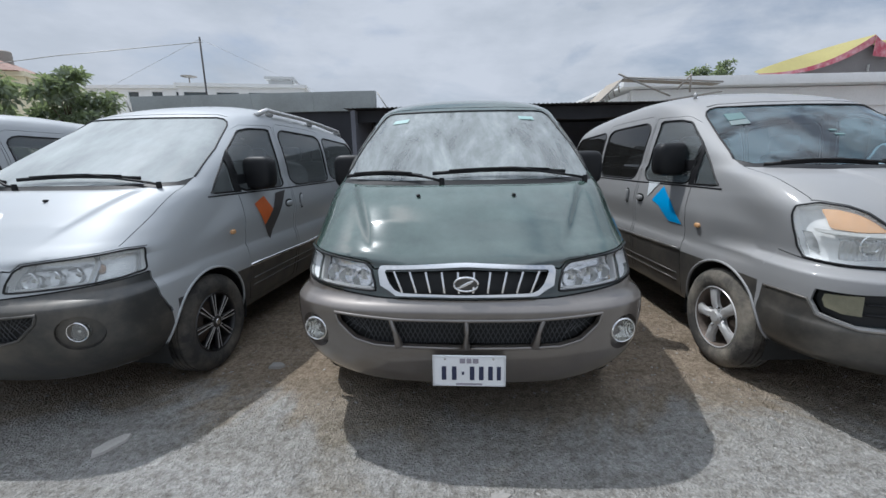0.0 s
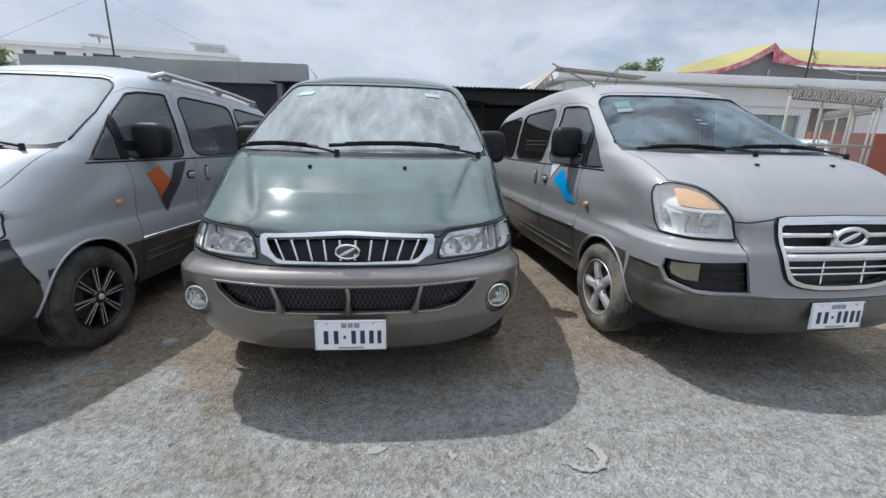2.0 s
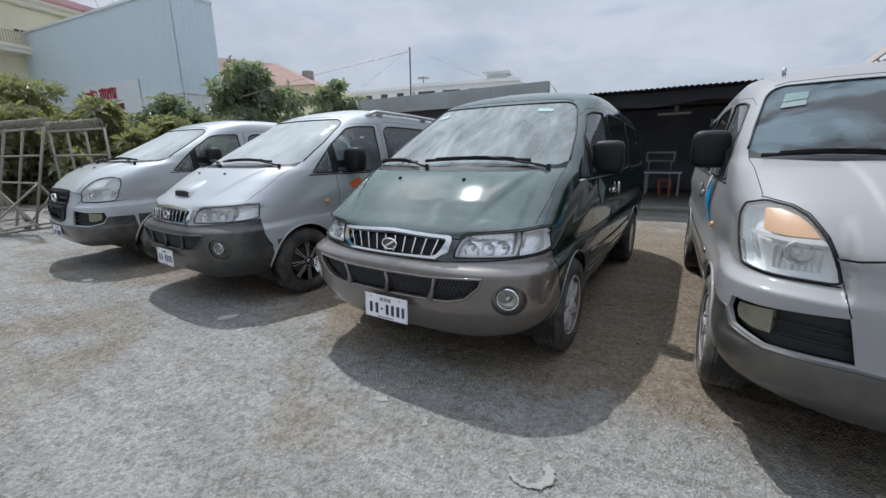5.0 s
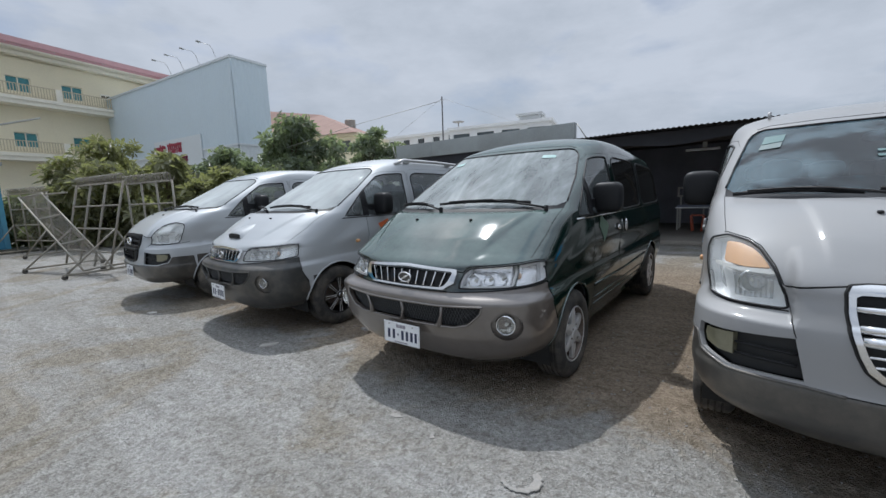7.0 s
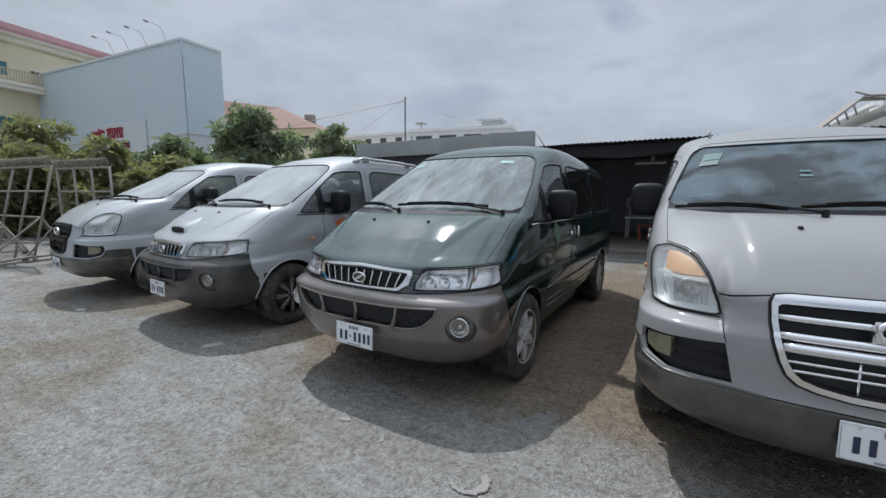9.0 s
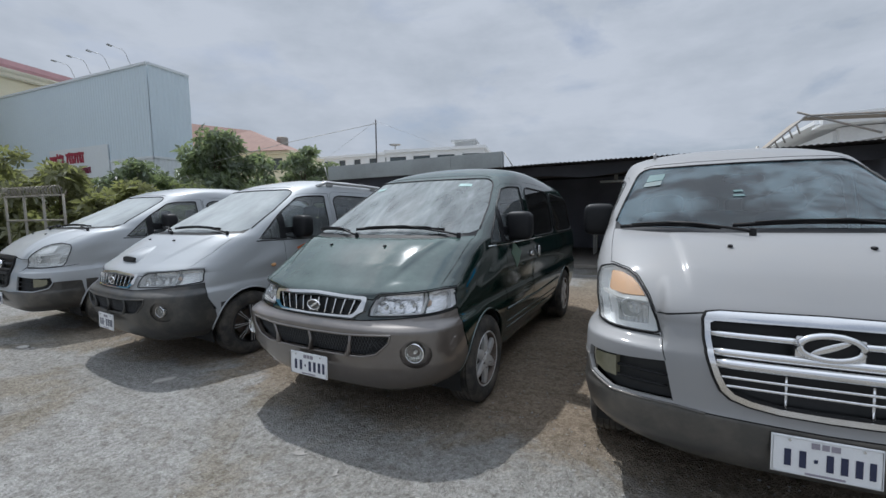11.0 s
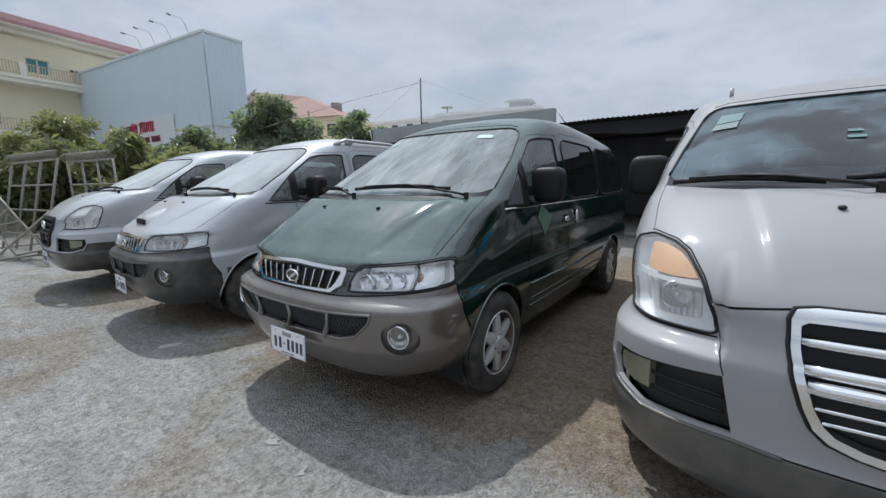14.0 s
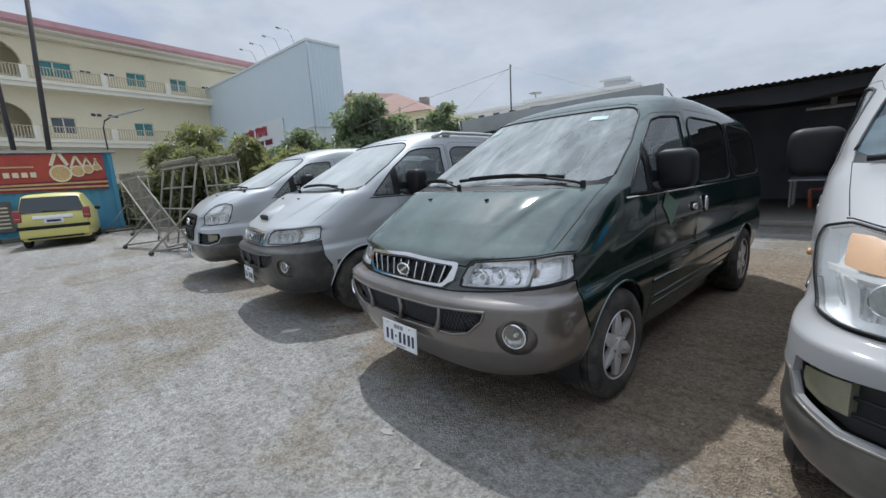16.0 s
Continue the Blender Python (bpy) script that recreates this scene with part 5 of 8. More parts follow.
    add_box(bm, (1.50, 0.48, 0.22), pose(0, 1.10, 1.13, -8), 0.05, 3)
    add_box(bm, (0.42, 0.25, 0.12), pose(-0.38, 1.18, 1.26, -8), 0.03, 3)
    part("dashboard", bm, DASH, root, smooth=True)
    v, ff = tube_data([pose(0.38, 1.42, 1.15, 62) @ Vector((0.19 * math.cos(t), 0.19 * math.sin(t), 0)) for t in np.linspace(0, 2 * math.pi, 28, endpoint=False)], 0.014, 8, True)
    sw = mesh_object("steering_wheel", v, ff, BLACK_PLASTIC, root)
    blob("steering_boss", pose(0.38, 1.42, 1.15, 62) @ Vector((0, 0, -0.02)), (0.085, 0.05, 0.06), BLACK_PLASTIC, sw, 3)
    for sx in (-0.42, 0.42):
        seat(root, sx, 1.78)
    seat(root, 0, 2.75, 1.35, 3)
    seat(root, 0, 3.60, 1.35, 3)
    blob("rear_view_mirror", (0, 1.52, 1.66), (0.12, 0.02, 0.035), BLACK_PLASTIC, root, 3)
    return root, shell


MESH_WIRE = material("grey_mesh_wire", (0.055, 0.057, 0.06), 0.5, 0, 0.2, 40, 300)
LENS_BULB = material("bulb_glass", (0.7, 0.7, 0.66), 0.15, 0.3, 0.05)
FOG_YELLOW = material("yellowed_lens", (0.21, 0.20, 0.135), 0.25, 0.1, 0.15, 20, 200, coat=0.6)
DIVIDER = material("grey_lamp_bezel", (0.55, 0.55, 0.54), 0.4, 0, 0.08)
STEEL_GREY = material("dull_steel", (0.4, 0.4, 0.4), 0.5, 0.5)
ARCH_TRIM = {}


def sticker(root, shell, pts, mat, side, label, offset=0.005):
    PP, FF = shell.patch(shell.lay(pts), grid=0.03)
    return shell.build("sticker", PP, FF, mat, root, offset=offset, mirror=side, label=label)


FRONT = 2.50
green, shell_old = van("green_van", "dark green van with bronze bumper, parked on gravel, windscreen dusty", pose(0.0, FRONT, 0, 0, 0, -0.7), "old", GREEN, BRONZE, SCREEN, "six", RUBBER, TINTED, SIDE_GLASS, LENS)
silver, _ = van("silver_van", "silver van with dark grey bumper, bonnet scoop and black wheels", pose(-2.695, FRONT, 0, 0, 0, -4.0), "old", SILVER, GREY_LOWER, SCREEN_DUSTY, "multi", RUBBER, SIDE_GLASS, SIDE_GLASS, LENS_AGED)
near, shell_new = van("facelift_van", "silver van with tall headlamps, chrome grille and grey lower body", pose(2.65, FRONT + 0.07, 0, 0, 0, 2.8), "new", SILVER_WARM, GREY_MID, SCREEN_CLEAN, "five", DUSTY_RUBBER, TINTED, SIDE_GLASS, LENS_NEAR, 0)
van("facelift_van", "silver van with tall headlamps and black grille beside railings", pose(-5.35, FRONT - 0.04, 0, 0, 0, -4.0), "new", SILVER, GREY_MID, SCREEN_DUSTY, "five", DUSTY_RUBBER, SIDE_GLASS, SIDE_GLASS, LENS_AGED)

# decals, papers behind the screens, roof rails, bonnet scoop
F_, S_ = (lambda x, z: ("f", x, z)), (lambda y, z: ("s", y, z))
sticker(green, shell_old, [S_(1.60, 1.19), S_(1.78, 1.09), S_(1.63, 0.95), S_(1.51, 1.10)], STICK_GREEN, 1, "green diamond sticker")
sticker(green, shell_old, [S_(1.60, 1.19), S_(1.78, 1.09), S_(1.63, 0.95), S_(1.51, 1.10)], STICK_GREEN, -1, "green diamond sticker")
sticker(silver, shell_old, [S_(1.54, 1.09), S_(1.70, 1.14), S_(1.80, 1.02), S_(1.66, 0.90)], STICK_ORANGE, 1, "orange diamond sticker")
sticker(silver, shell_old, [S_(1.80, 1.02), S_(1.90, 1.15), S_(2.08, 1.165), S_(1.72, 0.77), S_(1.66, 0.90)], STICK_DARK, 1, "dark charcoal swoosh sticker")
for sd in (-1, 1):
    sticker(near, shell_new, [S_(1.74, 1.165), S_(1.88, 1.04), S_(1.76, 1.005), S_(1.60, 0.895), S_(1.42, 0.895), S_(1.57, 1.04)], STICK_BLUE, sd, "bright blue arrow sticker")
    sticker(near, shell_new, [S_(1.82, 1.19), S_(2.00, 1.19), S_(1.97, 1.06)], STICK_LIGHT, sd, "pale grey sticker corner")
sticker(green, shell_old, [F_(0.40, 1.70), F_(0.52, 1.695), F_(0.51, 1.722), F_(0.40, 1.728)], STICK_TEAL, 1, "small teal paper permit", 0.001)
sticker(green, shell_old, [F_(0.44, 1.69), F_(0.56, 1.68), F_(0.545, 1.71), F_(0.43, 1.72)], STICK_TEAL, -1, "small teal paper permit", 0.001)
sticker(near, shell_new, [F_(0.50, 1.672), F_(0.61, 1.66), F_(0.585, 1.715), F_(0.48, 1.722)], DIM_PERMIT, -1, "teal paper permit", 0.001)
sticker(near, shell_new, [F_(0.52, 1.63), F_(0.63, 1.62), F_(0.612, 1.655), F_(0.505, 1.667)], DULL_PAPER, -1, "white paper permit", 0.001)
for z0, w in ((1.56, 0.05), (1.53, 0.06)):
    sticker(near, shell_new, [F_(0.07, z0), F_(0.07 + w, z0), F_(0.07 + w, z0 + 0.012), F_(0.07, z0 + 0.012)], DIM_PERMIT, -1, "small white label", 0.001)
for sd in (-1, 1):
    pts = [shell_old.point(S_(y, 1.80 if 2.15 < y < 4.0 else 1.79), 0.045 if 2.15 < y < 4.0 else 0.0, sd) for y in np.r_[2.05, np.linspace(2.2, 3.95, 12), 4.1]]
    rail = tube("roof_rail", pts, 0.021, ALLOY, silver, 8, label="silver grey roof rail")
    for y in (2.25, 3.1, 3.9):
        p = shell_old.point(S_(y, 1.80), 0.02, sd)
        blob("rail_foot", p, (0.022, 0.06, 0.03), ALLOY, rail, 3)
scoop = new("bonnet_scoop")
scoop.parent = silver
c = shell_old.point(F_(0.0, 1.045), 0.0)
bm = bmesh.new()
rows = []
for k, (dy, w, h) in enumerate(((-0.055, 0.155, 0.058), (-0.045, 0.165, 0.066), (0.0, 0.165, 0.058), (0.10, 0.145, 0.034), (0.19, 0.11, 0.0))):
    rise = dy * 0.64
    rows.append([bm.verts.new((c.x + x * w, c.y + dy, c.z + rise + h * (1 - abs(x) ** 5) - 0.006)) for x in np.linspace(-1, 1, 15)])
for a, b in zip(rows, rows[1:]):
    for i in range(14):
        bm.faces.new((a[i], a[i + 1], b[i + 1], b[i]))
part("scoop_cover", bm, SILVER, scoop, smooth=True)
# near-black block standing for the shade in the scoop's open mouth
blob("scoop_mouth", (c.x, c.y - 0.052, c.z - 0.012), (0.140, 0.012, 0.026), DARK_GAP, scoop, 4)
# short roof stub
p = shell_new.point(S_(2.05, 1.845), 0.0, -1)
tube("aerial_stub", [p, p + Vector((0, 0, 0.05))], 0.013, STEEL_GREY, near, 6)


# ---- ground ----
def ground_material():
    m = bpy.data.materials.new("gravel_ground")
    m.use_nodes = True
    n, l = m.node_tree.nodes, m.node_tree.links
    b = n["Principled BSDF"]
    b.inputs["Roughness"].default_value = 0.95
    b.inputs["Specular IOR Level"].default_value = 0.2
    co = n.new("ShaderNodeTexCoord")

    def noise_tex(scale, detail, rough=0.6, dist=0.0):
        t = n.new("ShaderNodeTexNoise")
        t.inputs["Scale"].default_value = scale
        t.inputs["Detail"].default_value = detail
        t.inputs["Roughness"].default_value = rough
        t.inputs["Distortion"].default_value = dist
        l.new(co.outputs["Object"], t.inputs["Vector"])
        return t

    def ramp(src, lo, hi):
        r = n.new("ShaderNodeMapRange")
        r.inputs["From Min"].default_value = lo
        r.inputs["From Max"].default_value = hi
        l.new(src, r.inputs["Value"])
        return r.outputs["Result"]

    def mix(fac, a, bb):
        x = n.new("ShaderNodeMix")
        x.data_type = "RGBA"
        l.new(fac, x.inputs["Factor"])
        for s, v in (("A", a), ("B", bb)):
            if isinstance(v, tuple):
                x.inputs[s].default_value = (*v, 1)
            else:
                l.new(v, x.inputs[s])
        return x.outputs["Result"]
    fine = noise_tex(70, 6, 0.72)
    grains = n.new("ShaderNodeTexVoronoi")
    grains.inputs["Scale"].default_value = 85
    l.new(co.outputs["Object"], grains.inputs["Vector"])
    patches = noise_tex(0.62, 9, 0.66, 0.9)
    mid = noise_tex(6, 6, 0.65)
    pale = mix(ramp(fine.outputs["Fac"], 0.3, 0.7), (0.240, 0.234, 0.222), (0.372, 0.366, 0.352))
    earth = mix(ramp(fine.outputs["Fac"], 0.3, 0.7), (0.198, 0.158, 0.118), (0.312, 0.255, 0.195))
    sep = n.new("ShaderNodeSeparateXYZ")
    l.new(co.outputs["Object"], sep.inputs[0])
    # brown earth under and between the vans, with their warm shade tint painted in
    worn = n.new("ShaderNodeMath")
    worn.operation = "MULTIPLY"
    l.new(ramp(sep.outputs["Y"], 2.5, 3.3), worn.inputs[0])
    l.new(ramp(sep.outputs["Y"], 9.5, 7.5), worn.inputs[1])
    earth_tint = n.new("ShaderNodeMath")
    earth_tint.operation = "MULTIPLY"
    l.new(worn.outputs[0], earth_tint.inputs[0])
    l.new(ramp(sep.outputs["X"], -6.5, -4.5), earth_tint.inputs[1])
    lift = n.new("ShaderNodeMath")
    lift.operation = "MULTIPLY_ADD"
    lift.inputs[1].default_value = 0.24
    l.new(earth_tint.outputs[0], lift.inputs[0])
    l.new(patches.outputs["Fac"], lift.inputs[2])
    dull = mix(ramp(fine.outputs["Fac"], 0.3, 0.7), (0.205, 0.186, 0.155), (0.315, 0.290, 0.248))
    earth = mix(earth_tint.outputs[0], dull, earth)
    base = mix(ramp(lift.outputs[0], 0.515, 0.600), pale, earth)
    stone = n.new("ShaderNodeMix")
    stone.data_type = "RGBA"
    stone.blend_type = "MULTIPLY"
    stone.inputs["Factor"].default_value = 0.4
    l.new(base, stone.inputs["A"])
    l.new(mix(ramp(grains.outputs["Color"], 0.2, 0.8), (0.62, 0.62, 0.62), (1.3, 1.3, 1.3)), stone.inputs["B"])
    tone = n.new("ShaderNodeMix")
    tone.data_type = "RGBA"
    tone.blend_type = "MULTIPLY"
    tone.inputs["Factor"].default_value = 0.6
    l.new(stone.outputs["Result"], tone.inputs["A"])
    l.new(mix(ramp(mid.outputs["Fac"], 0.35, 0.65), (0.82, 0.82, 0.82), (1.15, 1.15, 1.15)), tone.inputs["B"])
    turn = n.new("ShaderNodeMapping")
    turn.inputs["Rotation"].default_value = (0, 0, math.radians(-28))
    turn.inputs["Scale"].default_value = (0.28, 1.9, 1.0)
    l.new(co.outputs["Object"], turn.inputs["Vector"])
    tracks = noise_tex(1.5, 6, 0.62, 0.5)
    l.new(turn.outputs[0], tracks.inputs["Vector"])
    wheel = n.new("ShaderNodeMix")
    wheel.data_type = "RGBA"
    wheel.blend_type = "MULTIPLY"
    wheel.inputs["Factor"].default_value = 0.8
    l.new(tone.outputs["Result"], wheel.inputs["A"])
    l.new(mix(ramp(tracks.outputs["Fac"], 0.47, 0.57), (0.90, 0.89, 0.865), (1.06, 1.06, 1.06)), wheel.inputs["B"])
    # fine random specks, darker and paler, over stones and earth
    crumb = noise_tex(24, 5, 0.7, 0.6)
    pit = n.new("ShaderNodeMix")
    pit.data_type = "RGBA"
    pit.blend_type = "MULTIPLY"
    pit.inputs["Factor"].default_value = 1.0
    l.new(wheel.outputs["Result"], pit.inputs["A"])
    l.new(mix(ramp(crumb.outputs["Fac"], 0.38, 0.54), (0.79, 0.77, 0.74), (1.17, 1.17, 1.16)), pit.inputs["B"])
    l.new(pit.outputs["Result"], b.inputs["Base Color"])
    add = n.new("ShaderNodeMath")
    add.operation = "ADD"
    l.new(fine.outputs["Fac"], add.inputs[0])
    l.new(grains.outputs["Distance"], add.inputs[1])
    add2 = n.new("ShaderNodeMath")
    add2.operation = "MULTIPLY_ADD"
    add2.inputs[1].default_value = 1.6
    l.new(mid.outputs["Fac"], add2.inputs[0])
    l.new(add.outputs[0], add2.inputs[2])
    bp = n.new("ShaderNodeBump")
    bp.inputs["Strength"].default_value = 0.8
    bp.inputs["Distance"].default_value = 0.022
    l.new(add2.outputs[0], bp.inputs["Height"])
    l.new(bp.outputs["Normal"], b.inputs["Normal"])
    return m


GRAVEL = ground_material()
xs = np.r_[-700, -200, -80, -40, np.arange(-24, -4.6, 0.5), np.arange(-4.5, 4.51, 0.03), np.arange(5, 16.1, 0.5), 40, 80, 200, 700]
ys = np.r_[-700, -200, -60, -20, np.arange(-6, 0.9, 0.5), np.arange(1.2, 6.81, 0.03), np.arange(7.2, 14.1, 0.5), 30, 60, 200, 700]


def ground_height(x, y):
    """Gentle swells everywhere; trodden clods and grit where the sheet is fine."""
    if not (-24 < x < 16 and -6 < y < 14):
        return 0.0
    h = 0.012 * (noise.noise(Vector((x * 0.5, y * 0.5, 3))) - 0.2)
    if -4.4 < x < 4.4 and 1.3 < y < 6.7:
        rough = 0.35 + 0.65 * min(1.0, max(0.0, 0.5 + 1.6 * noise.noise(Vector((x * 0.8, y * 0.8, 11)))))
        clod = noise.noise(Vector((x * 9, y * 9, 1))) + 0.9 * abs(noise.noise(Vector((x * 19, y * 19, 5))))
        h += rough * 0.014 * (clod + 0.7 * noise.noise(Vector((x * 33, y * 33, 8))))
    return h


gv = [(x, y, ground_height(x, y)) for y in ys for x in xs]
nx = len(xs)
gf = [(j * nx + i, j * nx + i + 1, (j + 1) * nx + i + 1, (j + 1) * nx + i) for j in range(len(ys) - 1) for i in range(nx - 1)]
tagged(mesh_object("ground", gv, gf, GRAVEL), "pale dusty gravel ground with brown earth patches", "ground", kind="structure")

PEBBLE = material("pebble", (0.30, 0.29, 0.27), 0.9, 0, 0.2, 30, 200, island=0.35)


def pebble_field(count, lo, hi, size, seed):
    rng = np.random.default_rng(seed)
    verts, faces = [], []
    base = np.array([(1, 0, 0), (-1, 0, 0), (0, 1, 0), (0, -1, 0), (0, 0, 1), (0, 0, -1)], float)
    tris = [(0, 2, 4), (2, 1, 4), (1, 3, 4), (3, 0, 4), (2, 0, 5), (1, 2, 5), (3, 1, 5), (0, 3, 5)]
    for i in range(count):
        p = rng.uniform(lo, hi)
        s = min(size * rng.gamma(2.0, 0.5), 2.4 * size) + 0.002
        a = rng.uniform(0, 6.28)
        k = base * (s * rng.uniform(0.7, 1.4), s * rng.uniform(0.6, 1.1), s * 0.55) * rng.uniform(0.75, 1.2, (6, 1))
        r = np.array([(math.cos(a), -math.sin(a), 0), (math.sin(a), math.cos(a), 0), (0, 0, 1)])
        q = k @ r.T + (p[0], p[1], ground_height(p[0], p[1]) + s * 0.1)
        o = len(verts)
        verts += [tuple(v) for v in q]
        faces += [(o + a_, o + b_, o + c_) for a_, b_, c_ in tris]
    return verts, faces


v, f = pebble_field(9000, (-4, 0.9), (4.5, 6.5), 0.0042, 5)
tagged(mesh_object("gravel", v, f, PEBBLE, smooth=False), "loose gravel stones scattered over the dirt", "gravel", kind="stuff")
v, f = pebble_field(3500, (-12, -1.5), (-3, 8), 0.006, 6)
tagged(mesh_object("gravel", v, f, PEBBLE, smooth=False), "loose gravel stones scattered over the dirt", "gravel", kind="stuff")

STONE_PALE = material("pale_stone", (0.42, 0.40, 0.37), 0.9, 0, 0.15, 12, 90, bump=0.4, bump_scale=60)
PLASTER = material("white_plaster_scrap", (0.29, 0.28, 0.262), 0.9, 0, 0.2, 14, 90, bump=0.4, dirt=0.5, dirt_scale=14, dirt_color=(0.23, 0.20, 0.165))


def flat_scrap(name, label, cat, at, outline, height, mat, turn=0.0, tilt=0.0):
    bm = bmesh.new()
    vs = [bm.verts.new((x, y, 0)) for x, y in outline]
    face = bm.faces.new(vs)
    ex = bmesh.ops.extrude_face_region(bm, geom=[face])
    for g in ex["geom"]:
        if isinstance(g, bmesh.types.BMVert):
            g.co.z += height * (1 + 0.3 * noise.noise(g.co * 20))
            g.co.x *= 0.95
            g.co.y *= 0.95
    ob = part(name, bm, mat, None)
    ob.matrix_basis = pose(at[0], at[1], ground_height(at[0], at[1]) + 0.003, tilt, 0, turn)
    return tagged(ob, label, cat)


flat_scrap("stone_slab", "flat broken grey stone slab lying on gravel", "stone", (-1.83, 2.53), [(-0.10, -0.02), (-0.06, -0.04), (0.05, -0.036), (0.09, 0.0), (0.07, 0.03), (-0.01, 0.04), (-0.08, 0.024)], 0.014, STONE_PALE, 62)
flat_scrap("plaster_scrap", "crumpled white scrap lying on gravel", "scrap", (0.143, 2.256), [(-0.05, -0.02), (0.0, -0.03), (0.05, -0.01), (0.02, 0.008), (0.03, 0.035), (-0.01, 0.012), (-0.04, 0.02)], 0.004, PLASTER, 15)
rng_scrap = random.Random(7)
crescent = []
for k in range(26):
    a = math.radians(-150 + 200 * k / 25)
    w = 0.105 * rng_scrap.uniform(0.93, 1.07)
    crescent.append((w * math.cos(a), w * math.sin(a)))
for k in range(25, -1, -1):
    a = math.radians(-150 + 200 * k / 25)
    w = (0.088 - 0.045 * max(0.0, k / 25 - 0.35)) * rng_scrap.uniform(0.86, 1.08)
    crescent.append((w * math.cos(a), w * math.sin(a)))
flat_scrap("plaster_scrap", "ragged crescent of dirty white plaster pressed into gravel", "scrap", (1.07, 2.16), crescent, 0.003, PLASTER, 0)
flat_scrap("plaster_scrap", "small white scrap lying on gravel", "scrap", (0.48, 2.20), [(-0.02, -0.03), (0.02, -0.02), (0.006, 0.0), (0.012, 0.035), (-0.015, 0.012)], 0.004, PLASTER, 30)
flat_scrap("stone_slab", "small pale stone lying beside a tyre", "stone", (-1.33, 3.35), [(-0.05, -0.03), (0.03, -0.035), (0.06, 0.0), (0.02, 0.03), (-0.04, 0.03)], 0.02, PLASTER, 0)
flat_scrap("stone_slab", "small flat stone lying on gravel", "stone", (-4.35, 2.35), [(-0.07, -0.04), (0.04, -0.05), (0.08, 0.0), (0.03, 0.04), (-0.05, 0.03)], 0.02, STONE_PALE, 10)

# ---- shed behind the vans ----
CONCRETE = material("concrete", (0.34, 0.365, 0.365), 0.9, 0, 0.12, 0.8, 25, bump=0.15, dirt=0.55, dirt_scale=0.9, dirt_color=(0.20, 0.21, 0.20))
SLAB = material("shed_slab", (0.27, 0.25, 0.22), 0.9, 0, 0.2, 1.0, 25, bump=0.3, dirt=0.5, dirt_scale=1.0, dirt_color=(0.14, 0.12, 0.10))
BLACKNET = material("black_shade_cloth", (0.034, 0.035, 0.041), 0.95, 0, 0.3, 1.5, 60, bump=0.3, bump_scale=12)
# paler copy of the black cloth, painting in light inside the shed
INNER_CLOTH = material("lifted_shed_cloth", (0.15, 0.155, 0.18), 0.9, 0, 0.3, 1.5, 60, bump=0.3, bump_scale=12)
RUSTY_TIN = material("dark_tin", (0.042, 0.04, 0.042), 0.7, 0.2, 0.25, 1.5, 40, dirt=0.4, dirt_color=(0.10, 0.07, 0.05))
TIMBER = material("dark_timber", (0.06, 0.05, 0.042), 0.85, 0, 0.25, 4, 60, bump=0.2)
STEEL = material("galvanised_steel", (0.42, 0.42, 0.40), 0.5, 0.5, 0.15, 6, 90, dirt=0.35, dirt_color=(0.22, 0.16, 0.10))
ORANGE_PLASTIC = material("orange_plastic", (0.34, 0.07, 0.03), 0.4, 0, 0.1)
BLUE_CLOTH = material("blue_cloth", (0.20, 0.22, 0.30), 0.9, 0, 0.2, 20, 100)
WHITE_RENDER = material("white_render", (0.82, 0.83, 0.83), 0.9, 0, 0.06, 0.5, 12, dirt=0.2, dirt_scale=0.6, dirt_color=(0.55, 0.56, 0.55))

AGED_RENDER = material("aged_render", (0.52, 0.53, 0.53), 0.9, 0, 0.08, 0.5, 12, dirt=0.4, dirt_scale=0.6, dirt_color=(0.36, 0.37, 0.36))

SX0, SX1, SY0, SY1 = -2.5, 5.7, 10.4, 16.4
roof_v, roof_f = [], []
ncol = 500
for j, (yy, zz) in enumerate(((SY0, 2.60), (13.0, 2.62), (SY1, 2.66))):
    for i in range(ncol + 1):
        x = SX0 - 0.2 + (SX1 - SX0 + 0.4) * i / ncol
        roof_v.append((x, yy + (0.03 * noise.noise(Vector((x * 1.2, 0, 0))) if j == 0 else 0), zz + 0.010 * math.sin(x * 2 * math.pi / 0.10) + 0.02 * noise.noise(Vector((x * 0.7, yy, 0)))))
for j in range(2):
    for i in range(ncol):
        k = j * (ncol + 1) + i
        roof_f.append((k, k + 1, k + ncol + 2, k + ncol + 1))
shed = tagged(new("shed"), "dark open shed with corrugated tin roof and black sheeting", "shed")
mesh_object("roof", roof_v, roof_f, RUSTY_TIN, shed, "corrugated tin roof sheet")
box("back_wall", (SX1 - SX0, 0.1, 2.74), pose((SX0 + SX1) / 2, SY1, 1.37), INNER_CLOTH, shed)
box("side_wall", (0.1, SY1 - SY0 - 0.1, 2.55), pose(SX0, (SY0 + SY1) / 2, 1.275), INNER_CLOTH, shed)
box("side_wall", (0.1, SY1 - SY0 - 0.1, 2.55), pose(SX1, (SY0 + SY1) / 2, 1.275), INNER_CLOTH, shed)
box("floor_slab", (SX1 - SX0, SY1 - SY0 - 0.95, 0.10), pose((SX0 + SX1) / 2, (SY0 + SY1) / 2 + 0.45, 0.05), SLAB, shed, 0.02)
for x in (SX0 + 0.2, 2.2, SX1 - 0.2):
    tube("post", [(x, SY0 + 1.25, 0), (x + 0.02, SY0 + 1.25, 2.62)], 0.05, TIMBER, shed, 10)
